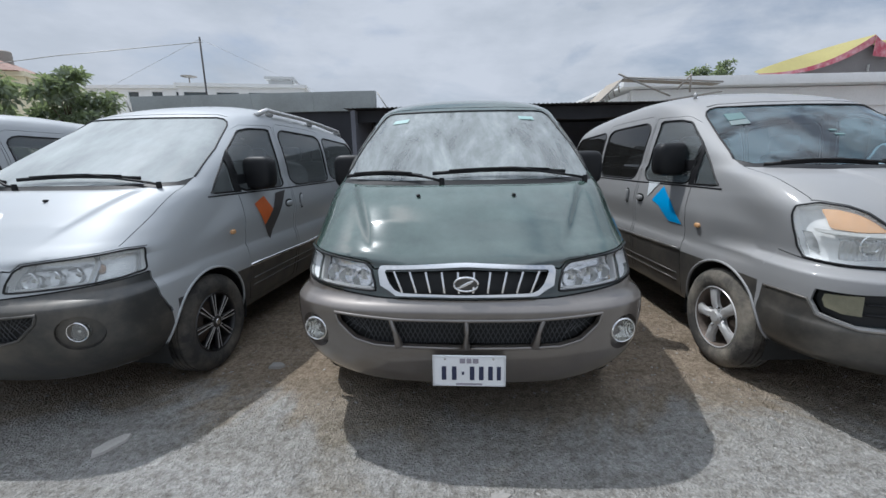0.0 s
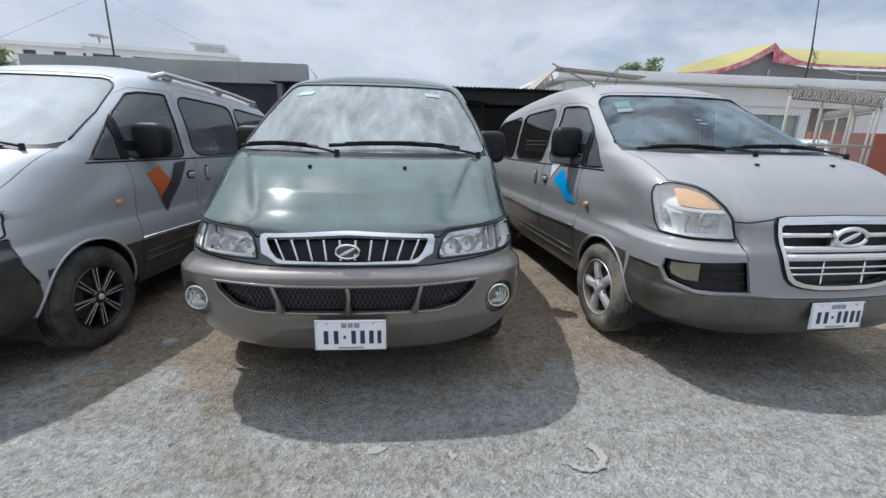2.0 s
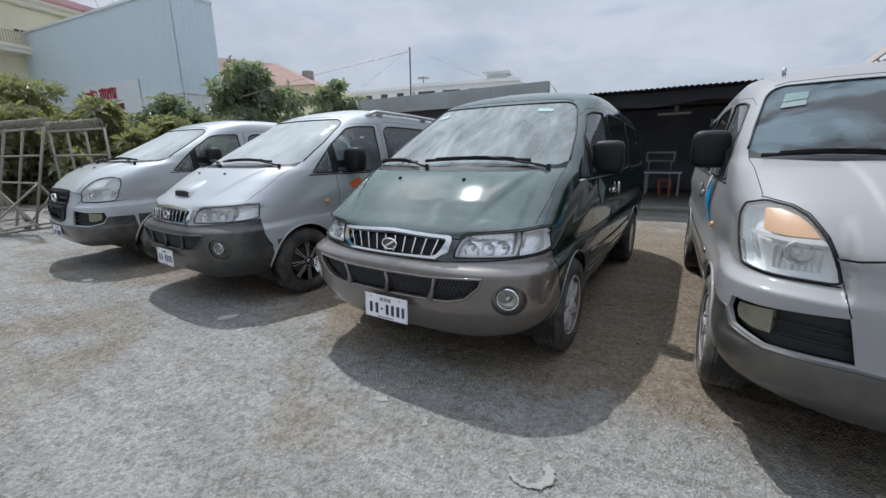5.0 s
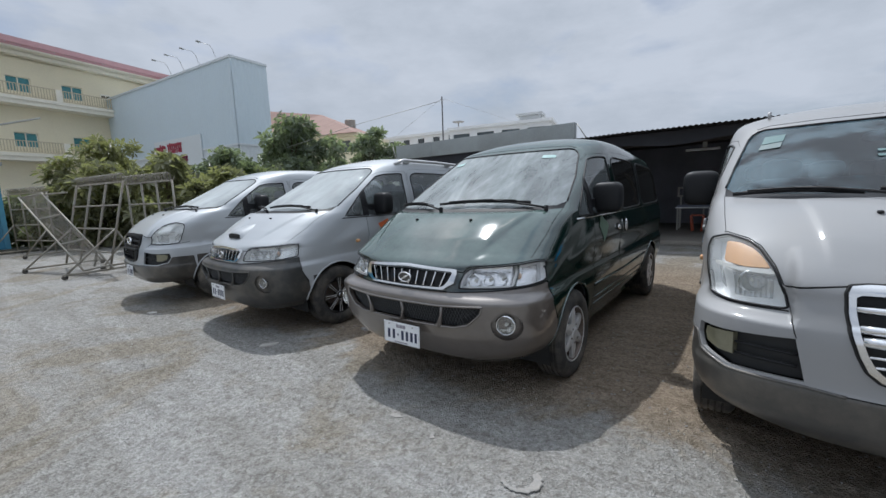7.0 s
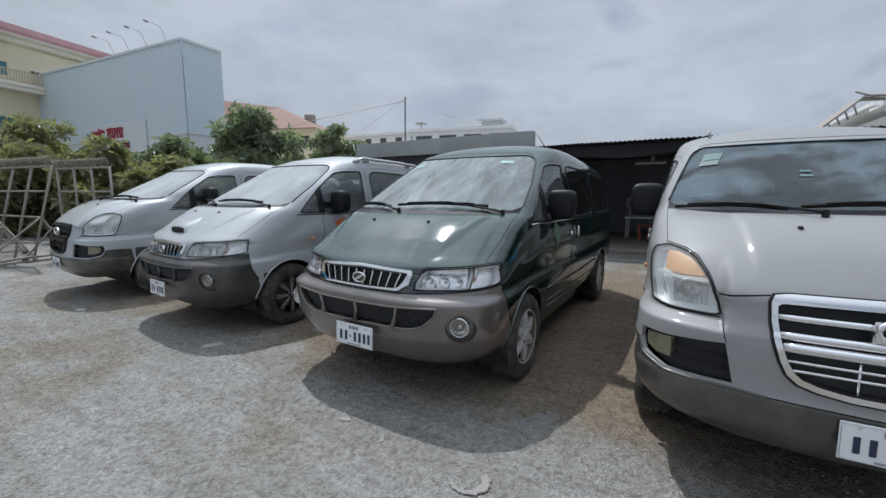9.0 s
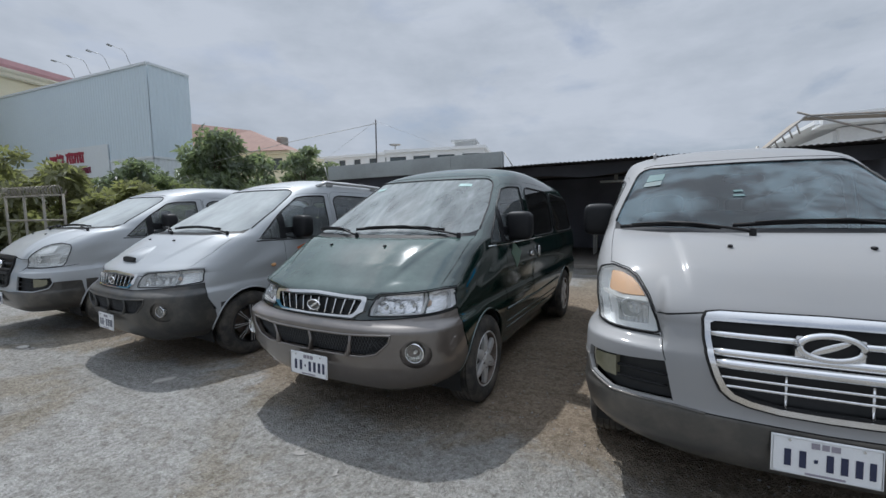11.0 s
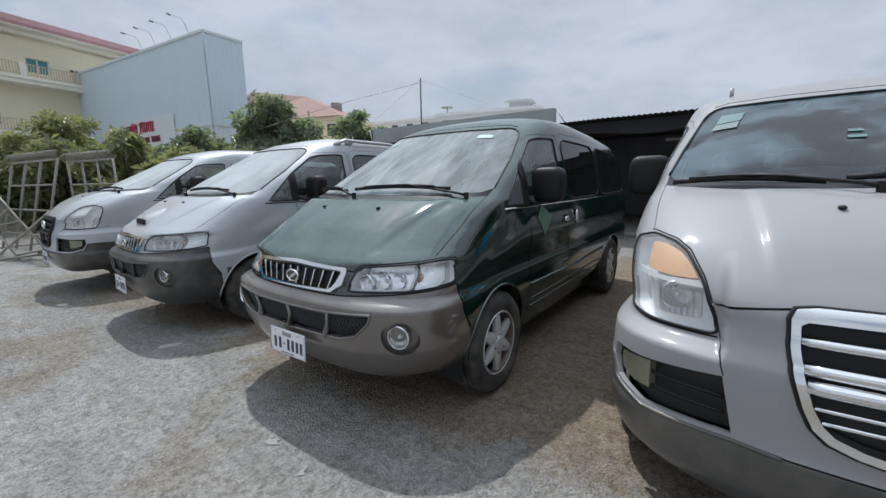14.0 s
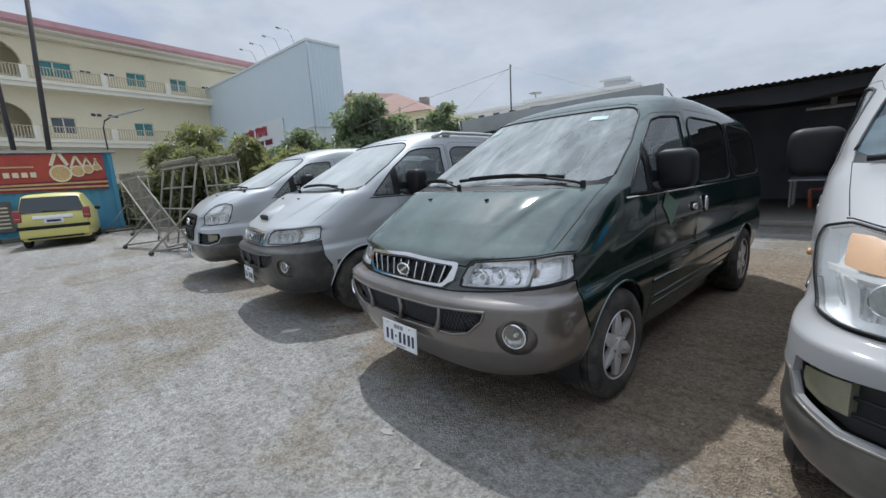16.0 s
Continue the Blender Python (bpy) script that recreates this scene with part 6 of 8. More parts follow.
for yy, zz in ((SY0 + 0.6, 2.53), (SY0 + 3, 2.54), (SY0 + 6, 2.56)):
    box("purlin", (SX1 - SX0, 0.06, 0.09), pose((SX0 + SX1) / 2, yy, zz), TIMBER, shed)
cloth_v, cloth_f = [], []
for j in range(2):
    for i in range(121):
        x = SX0 + (SX1 - SX0) * i / 120
        cloth_v.append((x, SY0 + 0.30 + 0.05 * noise.noise(Vector((x * 2, j, 5))), (2.56 if j else 2.30 + 0.07 * noise.noise(Vector((x * 0.9, 0, 9))))))
for i in range(120):
    cloth_f.append((i, i + 1, 122 + i, 121 + i))
mesh_object("valance", cloth_v, cloth_f, BLACKNET, shed, "sagging black shade cloth under the eave")
lamp_tube = tagged(new("tube_lamp"), "unlit white fluorescent tube under shed roof", "lamp")
tube("lamp_body", [(0.5, 13.9, 2.34), (1.3, 13.9, 2.34)], 0.035, WHITE_RENDER, lamp_tube, 8)
box("lamp_bracket", (0.1, 0.05, 0.24), pose(0.95, 13.9, 2.48), STEEL, lamp_tube)

table = tagged(new("table"), "small table with grey blue cloth in dark shed", "table")
box("tabletop", (0.95, 0.6, 0.03), pose(0.77, 14.2, 0.74), WHITE_RENDER, table, 0.006)
box("tablecloth", (0.9, 0.56, 0.05), pose(0.77, 14.2, 0.785), BLUE_CLOTH, table, 0.02)
for dx in (-0.42, 0.42):
    for dy in (-0.25, 0.25):
        box("leg", (0.035, 0.035, 0.63), pose(0.77 + dx, 14.2 + dy, 0.415), STEEL, table)
stool = tagged(new("plastic_stool"), "orange plastic stool under the table", "stool")
box("seat", (0.3, 0.3, 0.04), pose(0.86, 13.8, 0.54), ORANGE_PLASTIC, stool, 0.01)
for dx in (-0.13, 0.13):
    for dy in (-0.13, 0.13):
        box("leg", (0.05, 0.05, 0.43), pose(0.86 + dx, 13.8 + dy, 0.315, 0, dx * 40, 0), ORANGE_PLASTIC, stool, 0.008)
note = tagged(new("paper_sheet"), "white paper sheet pinned up inside dark shed", "paper")
bm = bmesh.new()
vs = [bm.verts.new(p) for p in ((1.80, 16.30, 1.70), (2.12, 16.30, 1.72), (2.12, 16.29, 2.12), (2.03, 16.29, 2.10), (1.98, 16.29, 2.26), (1.82, 16.29, 2.30))]
bm.faces.new(vs)
thicken(bm, 0.006)
part("sheet", bm, WHITE_PAPER, note)
cab = tagged(new("display_frame"), "pale empty frame hung on shed wall", "frame")
for sz, ps in (((0.8, 0.04, 0.05), (0.62, 14.9, 1.30)), ((0.8, 0.04, 0.05), (0.62, 14.9, 1.05)), ((0.05, 0.04, 0.2), (0.25, 14.9, 1.175)), ((0.05, 0.04, 0.2), (0.99, 14.9, 1.175))):
    box("rail", sz, pose(*ps), STEEL, cab)
for dx in (-0.3, 0.3):
    box("leg", (0.04, 0.04, 0.95), pose(0.62 + dx, 14.9, 0.575), STEEL, cab)

# ---- concrete parapet wall with a dark screen under it ----
low = tagged(new("wall_north"), "weathered grey concrete wall above a black screen", "wall", kind="structure")
for i in range(4):
    x0 = -10.55 + i * 1.97
    box("panel", (1.965, 0.22, 0.58), pose(x0 + 0.985, 14.1, 3.25, 0, 0, 0), CONCRETE, low, 0.006)
box("screen", (7.88, 0.10, 2.96), pose(-6.61, 14.15, 1.48), BLACKNET, low)
strut = tagged(new("prop"), "thin steel prop beside the concrete wall", "prop")
tube("rod", [(-2.62, 14.1, 3.5), (-2.25, 14.1, 2.9)], 0.02, STEEL, strut, 6)
tube("rod", [(-10.55, 14.0, 2.9), (-10.75, 14.0, 3.55)], 0.025, STEEL, strut, 6)
mast = tagged(new("antenna_mast"), "thin dark mast with stay wires behind concrete wall", "mast")
tube("mast_tube", [(-8.36, 14.5, 0), (-8.32, 14.5, 5.36)], 0.027, RUSTY_TIN, mast, 8)
tube("stay_wire", [(-8.32, 14.5, 5.3), (-14.5, 18, 4.6), (-19.5, 20.5, 4.4)], 0.005, STEEL, mast, 4)
tube("stay_wire", [(-8.32, 14.5, 5.3), (-6.6, 17, 4.5), (-5.0, 20, 3.9)], 0.004, STEEL, mast, 4)


# ---- cream apartment block ----
CREAM = material("cream_render", (0.82, 0.75, 0.56), 0.9, 0, 0.06, 0.4, 8, dirt=0.2, dirt_scale=0.5, dirt_color=(0.62, 0.56, 0.43))
CREAM_TRIM = material("pale_cream_trim", (0.82, 0.78, 0.66), 0.85, 0, 0.07, 0.5, 8)
ROOF_RED = material("red_roof_tile", (0.56, 0.33, 0.34), 0.8, 0, 0.15, 1.5, 20)
TEAL_GLASS = material("teal_window_glass", (0.07, 0.24, 0.26), 0.08, 0.0, 0.2, 1.0, 4)
GREY_GLASS = material("grey_window_glass", (0.10, 0.12, 0.15), 0.08, 0.0, 0.2, 1.0, 4)
# dark tone standing for the shade inside the block's vent slots
SHADE_CREAM = material("vent_shade", (0.10, 0.085, 0.06), 0.9)
IRON = material("painted_iron", (0.30, 0.28, 0.25), 0.6, 0.2, 0.1)
RAIL_CREAM = material("cream_painted_rail", (0.56, 0.49, 0.35), 0.8, 0, 0.1, 2, 20)

block = tagged(new("apartment_block"), "three-storey cream apartment block with red roof and balconies", "building")
block.matrix_basis = Matrix(((0.24 * -1, -0.97, 0, -37.3), (0.97, -0.24, 0, 0.12), (0, 0, 1, 0), (0, 0, 0, 1)))
# local: x along the facade, y behind it, z up
A0, A1 = -16.0, 24.0
WINDOWS = [(1.0, 9.55, 2.0, 1.05, "teal"), (6.26, 9.58, 1.32, 1.02, "teal"), (9.35, 9.58, 1.32, 1.0, "teal"), (13.2, 9.58, 1.3, 1.0, "teal"),
           (1.25, 5.78, 1.35, 1.1, "grey"), (6.2, 5.80, 1.3, 1.02, "teal"), (9.6, 5.80, 1.3, 1.0, "teal"), (13.0, 5.80, 1.3, 1.0, "teal"), (-9.5, 9.55, 1.6, 1.05, "teal"), (-9.5, 5.8, 1.6, 1.05, "grey")]
ARCHES = [(-3.4, 0.45, 8.65, 2.9), (-3.4, 0.3, 4.95, 2.75)]


def facade_cells(x0, x1, z0, z1, holes):
    """Rectangles that fill a wall round its openings."""
    xs = sorted({x0, x1, *[h[0] for h in holes], *[h[1] for h in holes]})
    zs = sorted({z0, z1, *[h[2] for h in holes], *[h[3] for h in holes]})
    for a, b in zip(xs, xs[1:]):
        for c, d in zip(zs, zs[1:]):
            mx, mz = (a + b) / 2, (c + d) / 2
            if not any(h[0] < mx < h[1] and h[2] < mz < h[3] for h in holes):
                yield a, b, c, d


holes = [(x, x + w, z, z + h) for x, z, w, h, _ in WINDOWS] + [(a, b, z, z + h) for a, b, z, h in ARCHES]
pieces = [box_data((b - a, 0.3, d - c), pose((a + b) / 2, 0.15, (c + d) / 2)) for a, b, c, d in facade_cells(A0, A1, 0, 12.0, holes)]
joined("wall", pieces, CREAM, block)
pieces = [box_data((A1 - A0, 0.3, 12.0), pose((A0 + A1) / 2, 12, 6)), box_data((0.3, 12, 12), pose(A0, 6, 6)), box_data((0.3, 12, 12), pose(A1, 6, 6))]
joined("back_wall", pieces, CREAM, block)
bm = bmesh.new()
vs = [bm.verts.new(p) for p in ((A0 - 0.6, -1.25, 12.45), (A1 + 0.6, -1.25, 12.45), (A1 + 0.6, 6, 14.6), (A0 - 0.6, 6, 14.6), (A0 - 0.6, 13, 12.45), (A1 + 0.6, 13, 12.45),
                                (A0 - 0.6, -1.25, 12.30), (A1 + 0.6, -1.25, 12.30), (A1 + 0.6, 13, 12.3), (A0 - 0.6, 13, 12.3))]
for q in ((0, 1, 2, 3), (3, 2, 5, 4), (0, 6, 7, 1), (4, 5, 8, 9), (6, 9, 8, 7), (0, 3, 4, 9, 6), (1, 7, 8, 5, 2)):
    bm.faces.new([vs[i] for i in q])
roof_ob = part("roof", bm, ROOF_RED, block, "low red tiled roof")
box("fascia", (A1 - A0 + 1.2, 0.12, 0.38), pose((A0 + A1) / 2, -1.32, 12.64), ROOF_RED, roof_ob)
box("cornice", (A1 - A0 + 1.0, 1.2, 0.22), pose((A0 + A1) / 2, -0.6, 12.32), CREAM_TRIM, block)
box("cornice", (A1 - A0 + 0.6, 0.5, 0.25), pose((A0 + A1) / 2, -0.25, 12.06), CREAM_TRIM, block)
for zt in (8.55, 4.78):
    box("balcony_slab", (A1 - A0, 1.1, 0.32), pose((A0 + A1) / 2, -0.55, zt + 0.16), CREAM_TRIM, block)
    box("balcony_edge", (A1 - A0 + 0.1, 0.12, 0.22), pose((A0 + A1) / 2, -1.12, zt + 0.40), CREAM_TRIM, block)
    rail = new("railing")
    rail.parent = block
    box("handrail", (A1 - A0, 0.06, 0.05), pose((A0 + A1) / 2, -1.05, zt + 1.33), RAIL_CREAM, rail)
    box("lower_rail", (A1 - A0, 0.05, 0.04), pose((A0 + A1) / 2, -1.05, zt + 0.60), RAIL_CREAM, rail)
    bars = []
    for i in range(250):
        x = A0 + (A1 - A0) * i / 249
        bars.append(box_data((0.045, 0.03, 0.72), pose(x, -1.05, zt + 0.96)))
    tagged(joined("baluster", bars, RAIL_CREAM, rail), kind="stuff")
    for x in np.arange(A0 + 0.3, A1, 4.2):
        box("pier", (0.36, 0.3, 1.02), pose(x + (4.4 + 16 - 0.3) % 4.2, -1.0, zt + 0.83), CREAM_TRIM, block, 0.02)
for x, z, w, h, kind in WINDOWS:
    win = new("window")
    win.parent = block
    box("pane", (w / 2 - 0.05, 0.03, h - 0.1), pose(x + w * 0.25, 0.16, z + h / 2), TEAL_GLASS if kind == "teal" else GREY_GLASS, win)
    box("pane", (w / 2 - 0.05, 0.03, h - 0.1), pose(x + w * 0.75, 0.12, z + h / 2), TEAL_GLASS if kind == "teal" else GREY_GLASS, win)
    for sz, ps in (((w, 0.08, 0.05), (x + w / 2, 0.12, z + 0.025)), ((w, 0.08, 0.05), (x + w / 2, 0.12, z + h - 0.025)), ((0.05, 0.08, h - 0.1), (x + 0.025, 0.12, z + h / 2)), ((0.05, 0.08, h - 0.1), (x + w - 0.025, 0.12, z + h / 2)), ((0.06, 0.08, h - 0.1), (x + w / 2, 0.115, z + h / 2))):
        box("window_frame", sz, pose(*ps), CREAM_TRIM, win)
for x, z in ((3.72, 10.15), (5.13, 10.18), (3.86, 7.2), (4.9, 7.2), (12.2, 10.2)):
    vent = new("vent")
    vent.parent = block
    box("vent_frame", (0.75, 0.06, 0.42), pose(x, -0.02, z), CREAM_TRIM, vent)
    for k in range(2):
        box("vent_slot", (0.28, 0.03, 0.20), pose(x - 0.17 + 0.34 * k, -0.045, z), SHADE_CREAM, vent)
for a, b, z, h in ARCHES:
    for sx, x in ((1, a), (-1, b)):
        r = 1.35
        bm = bmesh.new()
        pts = [(x, z + h)] + [(x + sx * (r - r * math.cos(t)), z + h - r + r * math.sin(t)) for t in np.linspace(0, math.pi / 2, 9)]
        front = [bm.verts.new((p[0], -0.004, p[1])) for p in pts]
        back = [bm.verts.new((p[0], 0.3, p[1])) for p in pts]
        bm.faces.new(front), bm.faces.new(back[::-1])
        for i in range(len(pts)):
            j = (i + 1) % len(pts)
            bm.faces.new((front[i], back[i], back[j], front[j]))
        part("arch_corner", bm, CREAM, block)
    box("recess", (b - a + 1.2, 0.1, h + 0.5), pose((a + b) / 2, 2.6, z + h / 2), CREAM, block)
box("roof_slab", (A1 - A0, 12, 0.2), pose((A0 + A1) / 2, 6, 11.9), CREAM, block)
for z in (4.78, 8.55):
    box("floor_slab", (A1 - A0 - 0.4, 11.6, 0.3), pose((A0 + A1) / 2, 6.1, z + 0.16), CREAM, block)

# ---- blue-grey clad building with lamps over its long side ----
CLAD = material("blue_grey_cladding", (0.60, 0.69, 0.745), 0.55, 0.0, 0.03, 0.3, 5, dirt=0.12, dirt_scale=0.4, dirt_color=(0.46, 0.51, 0.54))
CLAD_LOW = material("pale_cladding", (0.68, 0.72, 0.74), 0.55, 0.0, 0.03, 0.3, 5, dirt=0.12, dirt_scale=0.4, dirt_color=(0.54, 0.56, 0.57))
RED_PAINT = material("red_sign_paint", (0.30, 0.02, 0.05), 0.5, 0, 0.1)
MAROON = material("maroon_sign_paint", (0.16, 0.02, 0.05), 0.5, 0, 0.1)
hall = tagged(new("clad_hall"), "tall windowless hall clad in blue-grey metal sheets", "building")
hall.matrix_basis = pose(-23.1, 13.58, 0, 0, 0, 180 + 5.3)
# local: x runs away from the near corner, y into the building is negative here
W1, D1, H1 = 17.5, 2.4, 10.0
box("core", (W1 - 0.3, D1 - 0.3, H1 - 0.1), pose(W1 / 2, -D1 / 2, H1 / 2 - 0.05), CLAD, hall)


def corrugated(name, length, z0, z1, place, mat, parent, pitch=0.25, depth=0.02):
    v, f = [], []
    n = int(length / pitch) * 4
    for j in range(2):
        for i in range(n + 1):
            k = i % 4
            v.append(place @ Vector((length * i / n, -depth if k in (1, 2) else 0.0, z1 if j else z0)))
    for i in range(n):
        f.append((i, i + 1, n + 2 + i, n + 1 + i))
    return mesh_object(name, v, f, mat, parent, smooth=False)


corrugated("cladding", W1, 4.9, H1, pose(W1, 0.02, 0, 0, 0, 180), CLAD, hall)
corrugated("cladding", W1, 0, 4.9, pose(W1, 0.03, 0, 0, 0, 180), CLAD_LOW, hall)
corrugated("cladding", D1, 4.9, H1, pose(-0.02, 0, 0, 0, 0, -90) @ pose(0, 0, 0, 0, 0, 0), CLAD, hall)
corrugated("cladding", D1, 0, 4.9, pose(-0.03, 0, 0, 0, 0, -90), CLAD_LOW, hall)
box("flashing", (W1 + 0.1, 0.08, 0.14), pose(W1 / 2, 0.05, H1), CLAD_LOW, hall)
box("flashing", (0.08, D1, 0.14), pose(-0.05, -D1 / 2, H1), CLAD_LOW, hall)
box("flashing", (W1 + 0.1, 0.06, 0.12), pose(W1 / 2, 0.06, 4.9), CLAD_LOW, hall)
box("flashing", (0.06, D1, 0.12), pose(-0.06, -D1 / 2, 4.9), CLAD_LOW, hall)
for i, x in enumerate((1.25, 3.12, 4.98, 6.6)):
    lamp = tagged(new("sign_lamp"), "bent floodlight arm on hall roof edge", "lamp", "floodlights on the hall")
    lamp.matrix_basis = hall.matrix_basis @ pose(x, 0.05, H1) @ Matrix.Scale(0.68, 4)
    tube("arm", [(0, 0, 0), (0.0, 0.35, 0.9), (0.05, 0.55, 1.15), (0.1, 1.35, 1.2)], 0.02, STEEL, lamp, 6)
    box("lamp_head", (0.22, 0.34, 0.09), pose(0.1, 1.45, 1.17, 8), STEEL, lamp, 0.02)
signp = tagged(new("wall_sign"), "white wall sign with red unreadable letters", "sign")
signp.matrix_basis = hall.matrix_basis @ pose(7.0, 0.1, 4.95) @ Matrix.Scale(0.91, 4)
box("panel", (6.8, 0.06, 2.1), pose(0, 0, 0), CLAD_LOW, signp)
rng_sign = random.Random(4)
for x, w, h, z, mt in ((2.5, 1.7, 0.8, 0.42, RED_PAINT), (0.3, 2.1, 0.8, 0.42, RED_PAINT), (2.4, 1.3, 0.45, -0.5, MAROON), (0.8, 1.4, 0.45, -0.5, MAROON), (-0.8, 1.2, 0.45, -0.5, MAROON)):
    n_bars = int(w / (h * 0.34))
    for k in range(n_bars):
        bx = x + w / 2 - (k + 0.5) * w / n_bars
        bh = h * rng_sign.uniform(0.6, 1.0)
        box("letter_bar", (w / n_bars * 0.55, 0.05, bh), pose(bx, 0.05, z - h / 2 + bh / 2, 0, rng_sign.uniform(-14, 14), 0), mt, signp)
    box("letter_bar", (w, 0.05, h * 0.22), pose(x, 0.06, z + h * rng_sign.uniform(0.1, 0.35)), mt, signp)

# ---- far houses ----
WINDOW_DARK = material("dark_window", (0.08, 0.10, 0.11), 0.15, 0, 0.2)
ORANGE_TILE = material("orange_roof_tile", (0.30, 0.19, 0.155), 0.8, 0, 0.15, 1.0, 10)


def far_house(name, label, m, w, d, h, mat, floors, cols, win, skip=()):
    ob = tagged(new(name), label, "building")
    ob.matrix_basis = m
    hs = []
    for r in range(floors):
        for c in range(cols):
            if (r, c) in skip:
                continue
            x = -w / 2 + (c + 0.5) * w / cols
            z = h * (r + 0.35) / floors
            hs.append((x - win[0] / 2, x + win[0] / 2, z, z + win[1]))
    joined("wall", [box_data((b - a, 0.3, e - c), pose((a + b) / 2, 0, (c + e) / 2)) for a, b, c, e in facade_cells(-w / 2, w / 2, 0, h, hs)], mat, ob)
    box("core", (w - 0.02, d, h), pose(0, d / 2 + 0.45, h / 2), mat, ob)
    for a, b, c, e in hs:
        wn_ = new("window")
        wn_.parent = ob
        box("pane", (b - a, 0.05, e - c), pose((a + b) / 2, 0.1, (c + e) / 2), WINDOW_DARK, wn_)
        box("sill", (b - a + 0.2, 0.2, 0.12), pose((a + b) / 2, -0.2, c - 0.06), mat, wn_)
    box("parapet", (w + 0.6, d + 1.0, 0.45), pose(0, d / 2, h + 0.22), mat, ob)
    return ob


far_house("white_house", "distant white flat-roofed house with small windows", pose(-46.5, 60, 0, 0, 0, 8), 16, 9, 12.0, WHITE_RENDER, 4, 5, (1.4, 1.5))
h2 = far_house("white_house", "distant white house with long top-floor windows", pose(-29.5, 58, 0, 0, 0, 14), 16, 10, 11.4, WHITE_RENDER, 4, 4, (2.8, 1.2))
box("roof_room", (3.0, 3.0, 1.4), pose(4.6, 3, 12.1), AGED_RENDER, h2)
box("roof_cap", (4.0, 4.0, 0.3), pose(4.6, 3, 12.95), AGED_RENDER, h2)
lathe("dish", [(0.0, 0.0), (0.05, 0.5), (0.16, 0.95), (0.18, 1.0), (0.10, 0.9)], IRON, h2, 20, "z", (-7.2, 2, 12.9))
tube("dish_post", [(-7.2, 2, 11.6), (-7.2, 2, 12.95)], 0.08, IRON, h2, 6)
h3 = far_house("tiled_house", "distant cream house with orange tiled roof", pose(-50, 36, 0, 0, 0, 20), 20, 9, 9.6, CREAM, 3, 5, (1.4, 1.6))
bm = bmesh.new()
vs = [bm.verts.new(p) for p in ((-10.8, -1, 10.0), (10.0, -1, 10.0), (10.0, 10.5, 10.0), (-10.8, 10.5, 10.0), (-8, 4.7, 15.3), (1.5, 4.7, 13.9))]
for q in ((0, 1, 5, 4), (2, 3, 4, 5), (1, 2, 5), (3, 0, 4), (0, 3, 2, 1)):
    bm.faces.new([vs[i] for i in q])
part("roof", bm, ORANGE_TILE, h3, "orange tiled hip roof")
lathe("water_tank", [(0, 0.0), (0, 0.8), (2.0, 0.8), (2.1, 0.7), (2.15, 0.0)], IRON, h3, 20, "z", (5.5, 6, 10.9))

# ---- blue site wall with a red banner ----
BLUE_WALL = material("blue_painted_sheet", (0.07, 0.27, 0.42), 0.6, 0, 0.12, 1.0, 20, dirt=0.3, dirt_scale=1.2, dirt_color=(0.20, 0.22, 0.23))
BANNER_RED = material("red_vinyl", (0.36, 0.05, 0.035), 0.45, 0, 0.25, 1.2, 9, dirt=0.25, dirt_scale=1.5, dirt_color=(0.28, 0.12, 0.05))
GOLD = material("gold_print", (0.52, 0.36, 0.17), 0.45, 0, 0.2, 3, 20)
GOLD_PALE = material("pale_gold_print", (0.66, 0.60, 0.45), 0.45, 0, 0.15, 3, 20)
KERB = material("kerb_stone", (0.12, 0.12, 0.10), 0.9, 0, 0.2, 2, 20)
bw = tagged(new("site_wall"), "blue painted sheet wall behind a parked car", "wall")
corrugated("sheeting", 13.0, 0, 2.92, pose(-18.0, 2.68, 0, 0, 0, -90), BLUE_WALL, bw, 0.30, 0.015)
box("side_sheet", (0.05, 0.5, 2.92), pose(-18.25, 2.68, 1.46, 0, 0, 90), BLUE_WALL, bw)
box("coping", (0.4, 13.2, 0.10), pose(-18.05, -3.77, 2.97), STEEL, bw)
box("post", (0.12, 0.12, 2.95), pose(-17.98, 2.63, 1.475), BLUE_WALL, bw)
banner = tagged(new("banner"), "red advertising banner with gold medals on blue wall", "banner")
bv, bf = [], []
for j in range(7):
    for i in range(25):
        bv.append((-17.93 + 0.02 * noise.noise(Vector((i * 0.4, j * 0.6, 1))), -2.2 + 4.62 * i / 24, 1.62 + 1.26 * j / 6))
for j in range(6):
    for i in range(24):
        bf.append((j * 25 + i, j * 25 + i + 1, (j + 1) * 25 + i + 1, (j + 1) * 25 + i))
mesh_object("sheet", bv, bf, BANNER_RED, banner)
for k, (y, r) in enumerate(((1.20, 0.30), (1.66, 0.20), (1.95, 0.16), (2.2, 0.12))):
    c0 = (-17.895 - 0.004 * k, y, 2.22 + 0.06 * k)
    lathe("medal_ring", [(0.0, r), (0.012, r), (0.012, r * 0.8), (0.0, r * 0.8)], GOLD_PALE, banner, 24, "x", c0)
    lathe("medal", [(0.006, 0.0), (0.006, r * 0.8)], GOLD, banner, 24, "x", c0)
    for sgn in (-1, 1):
        box("ribbon", (0.008, r * 0.35, 0.45), pose(c0[0], y + sgn * r * 0.45, 2.22 + r + 0.18, sgn * 22), GOLD_PALE, banner)
for i in range(8):
    box("word_bar", (0.010, 0.15 if i != 3 else 0.08, 0.17), pose(-17.89, -1.0 + i * 0.215, 2.20), GOLD_PALE, banner)
box("line_bar", (0.010, 1.2, 0.05), pose(-17.89, -0.05, 2.46), GOLD, banner)
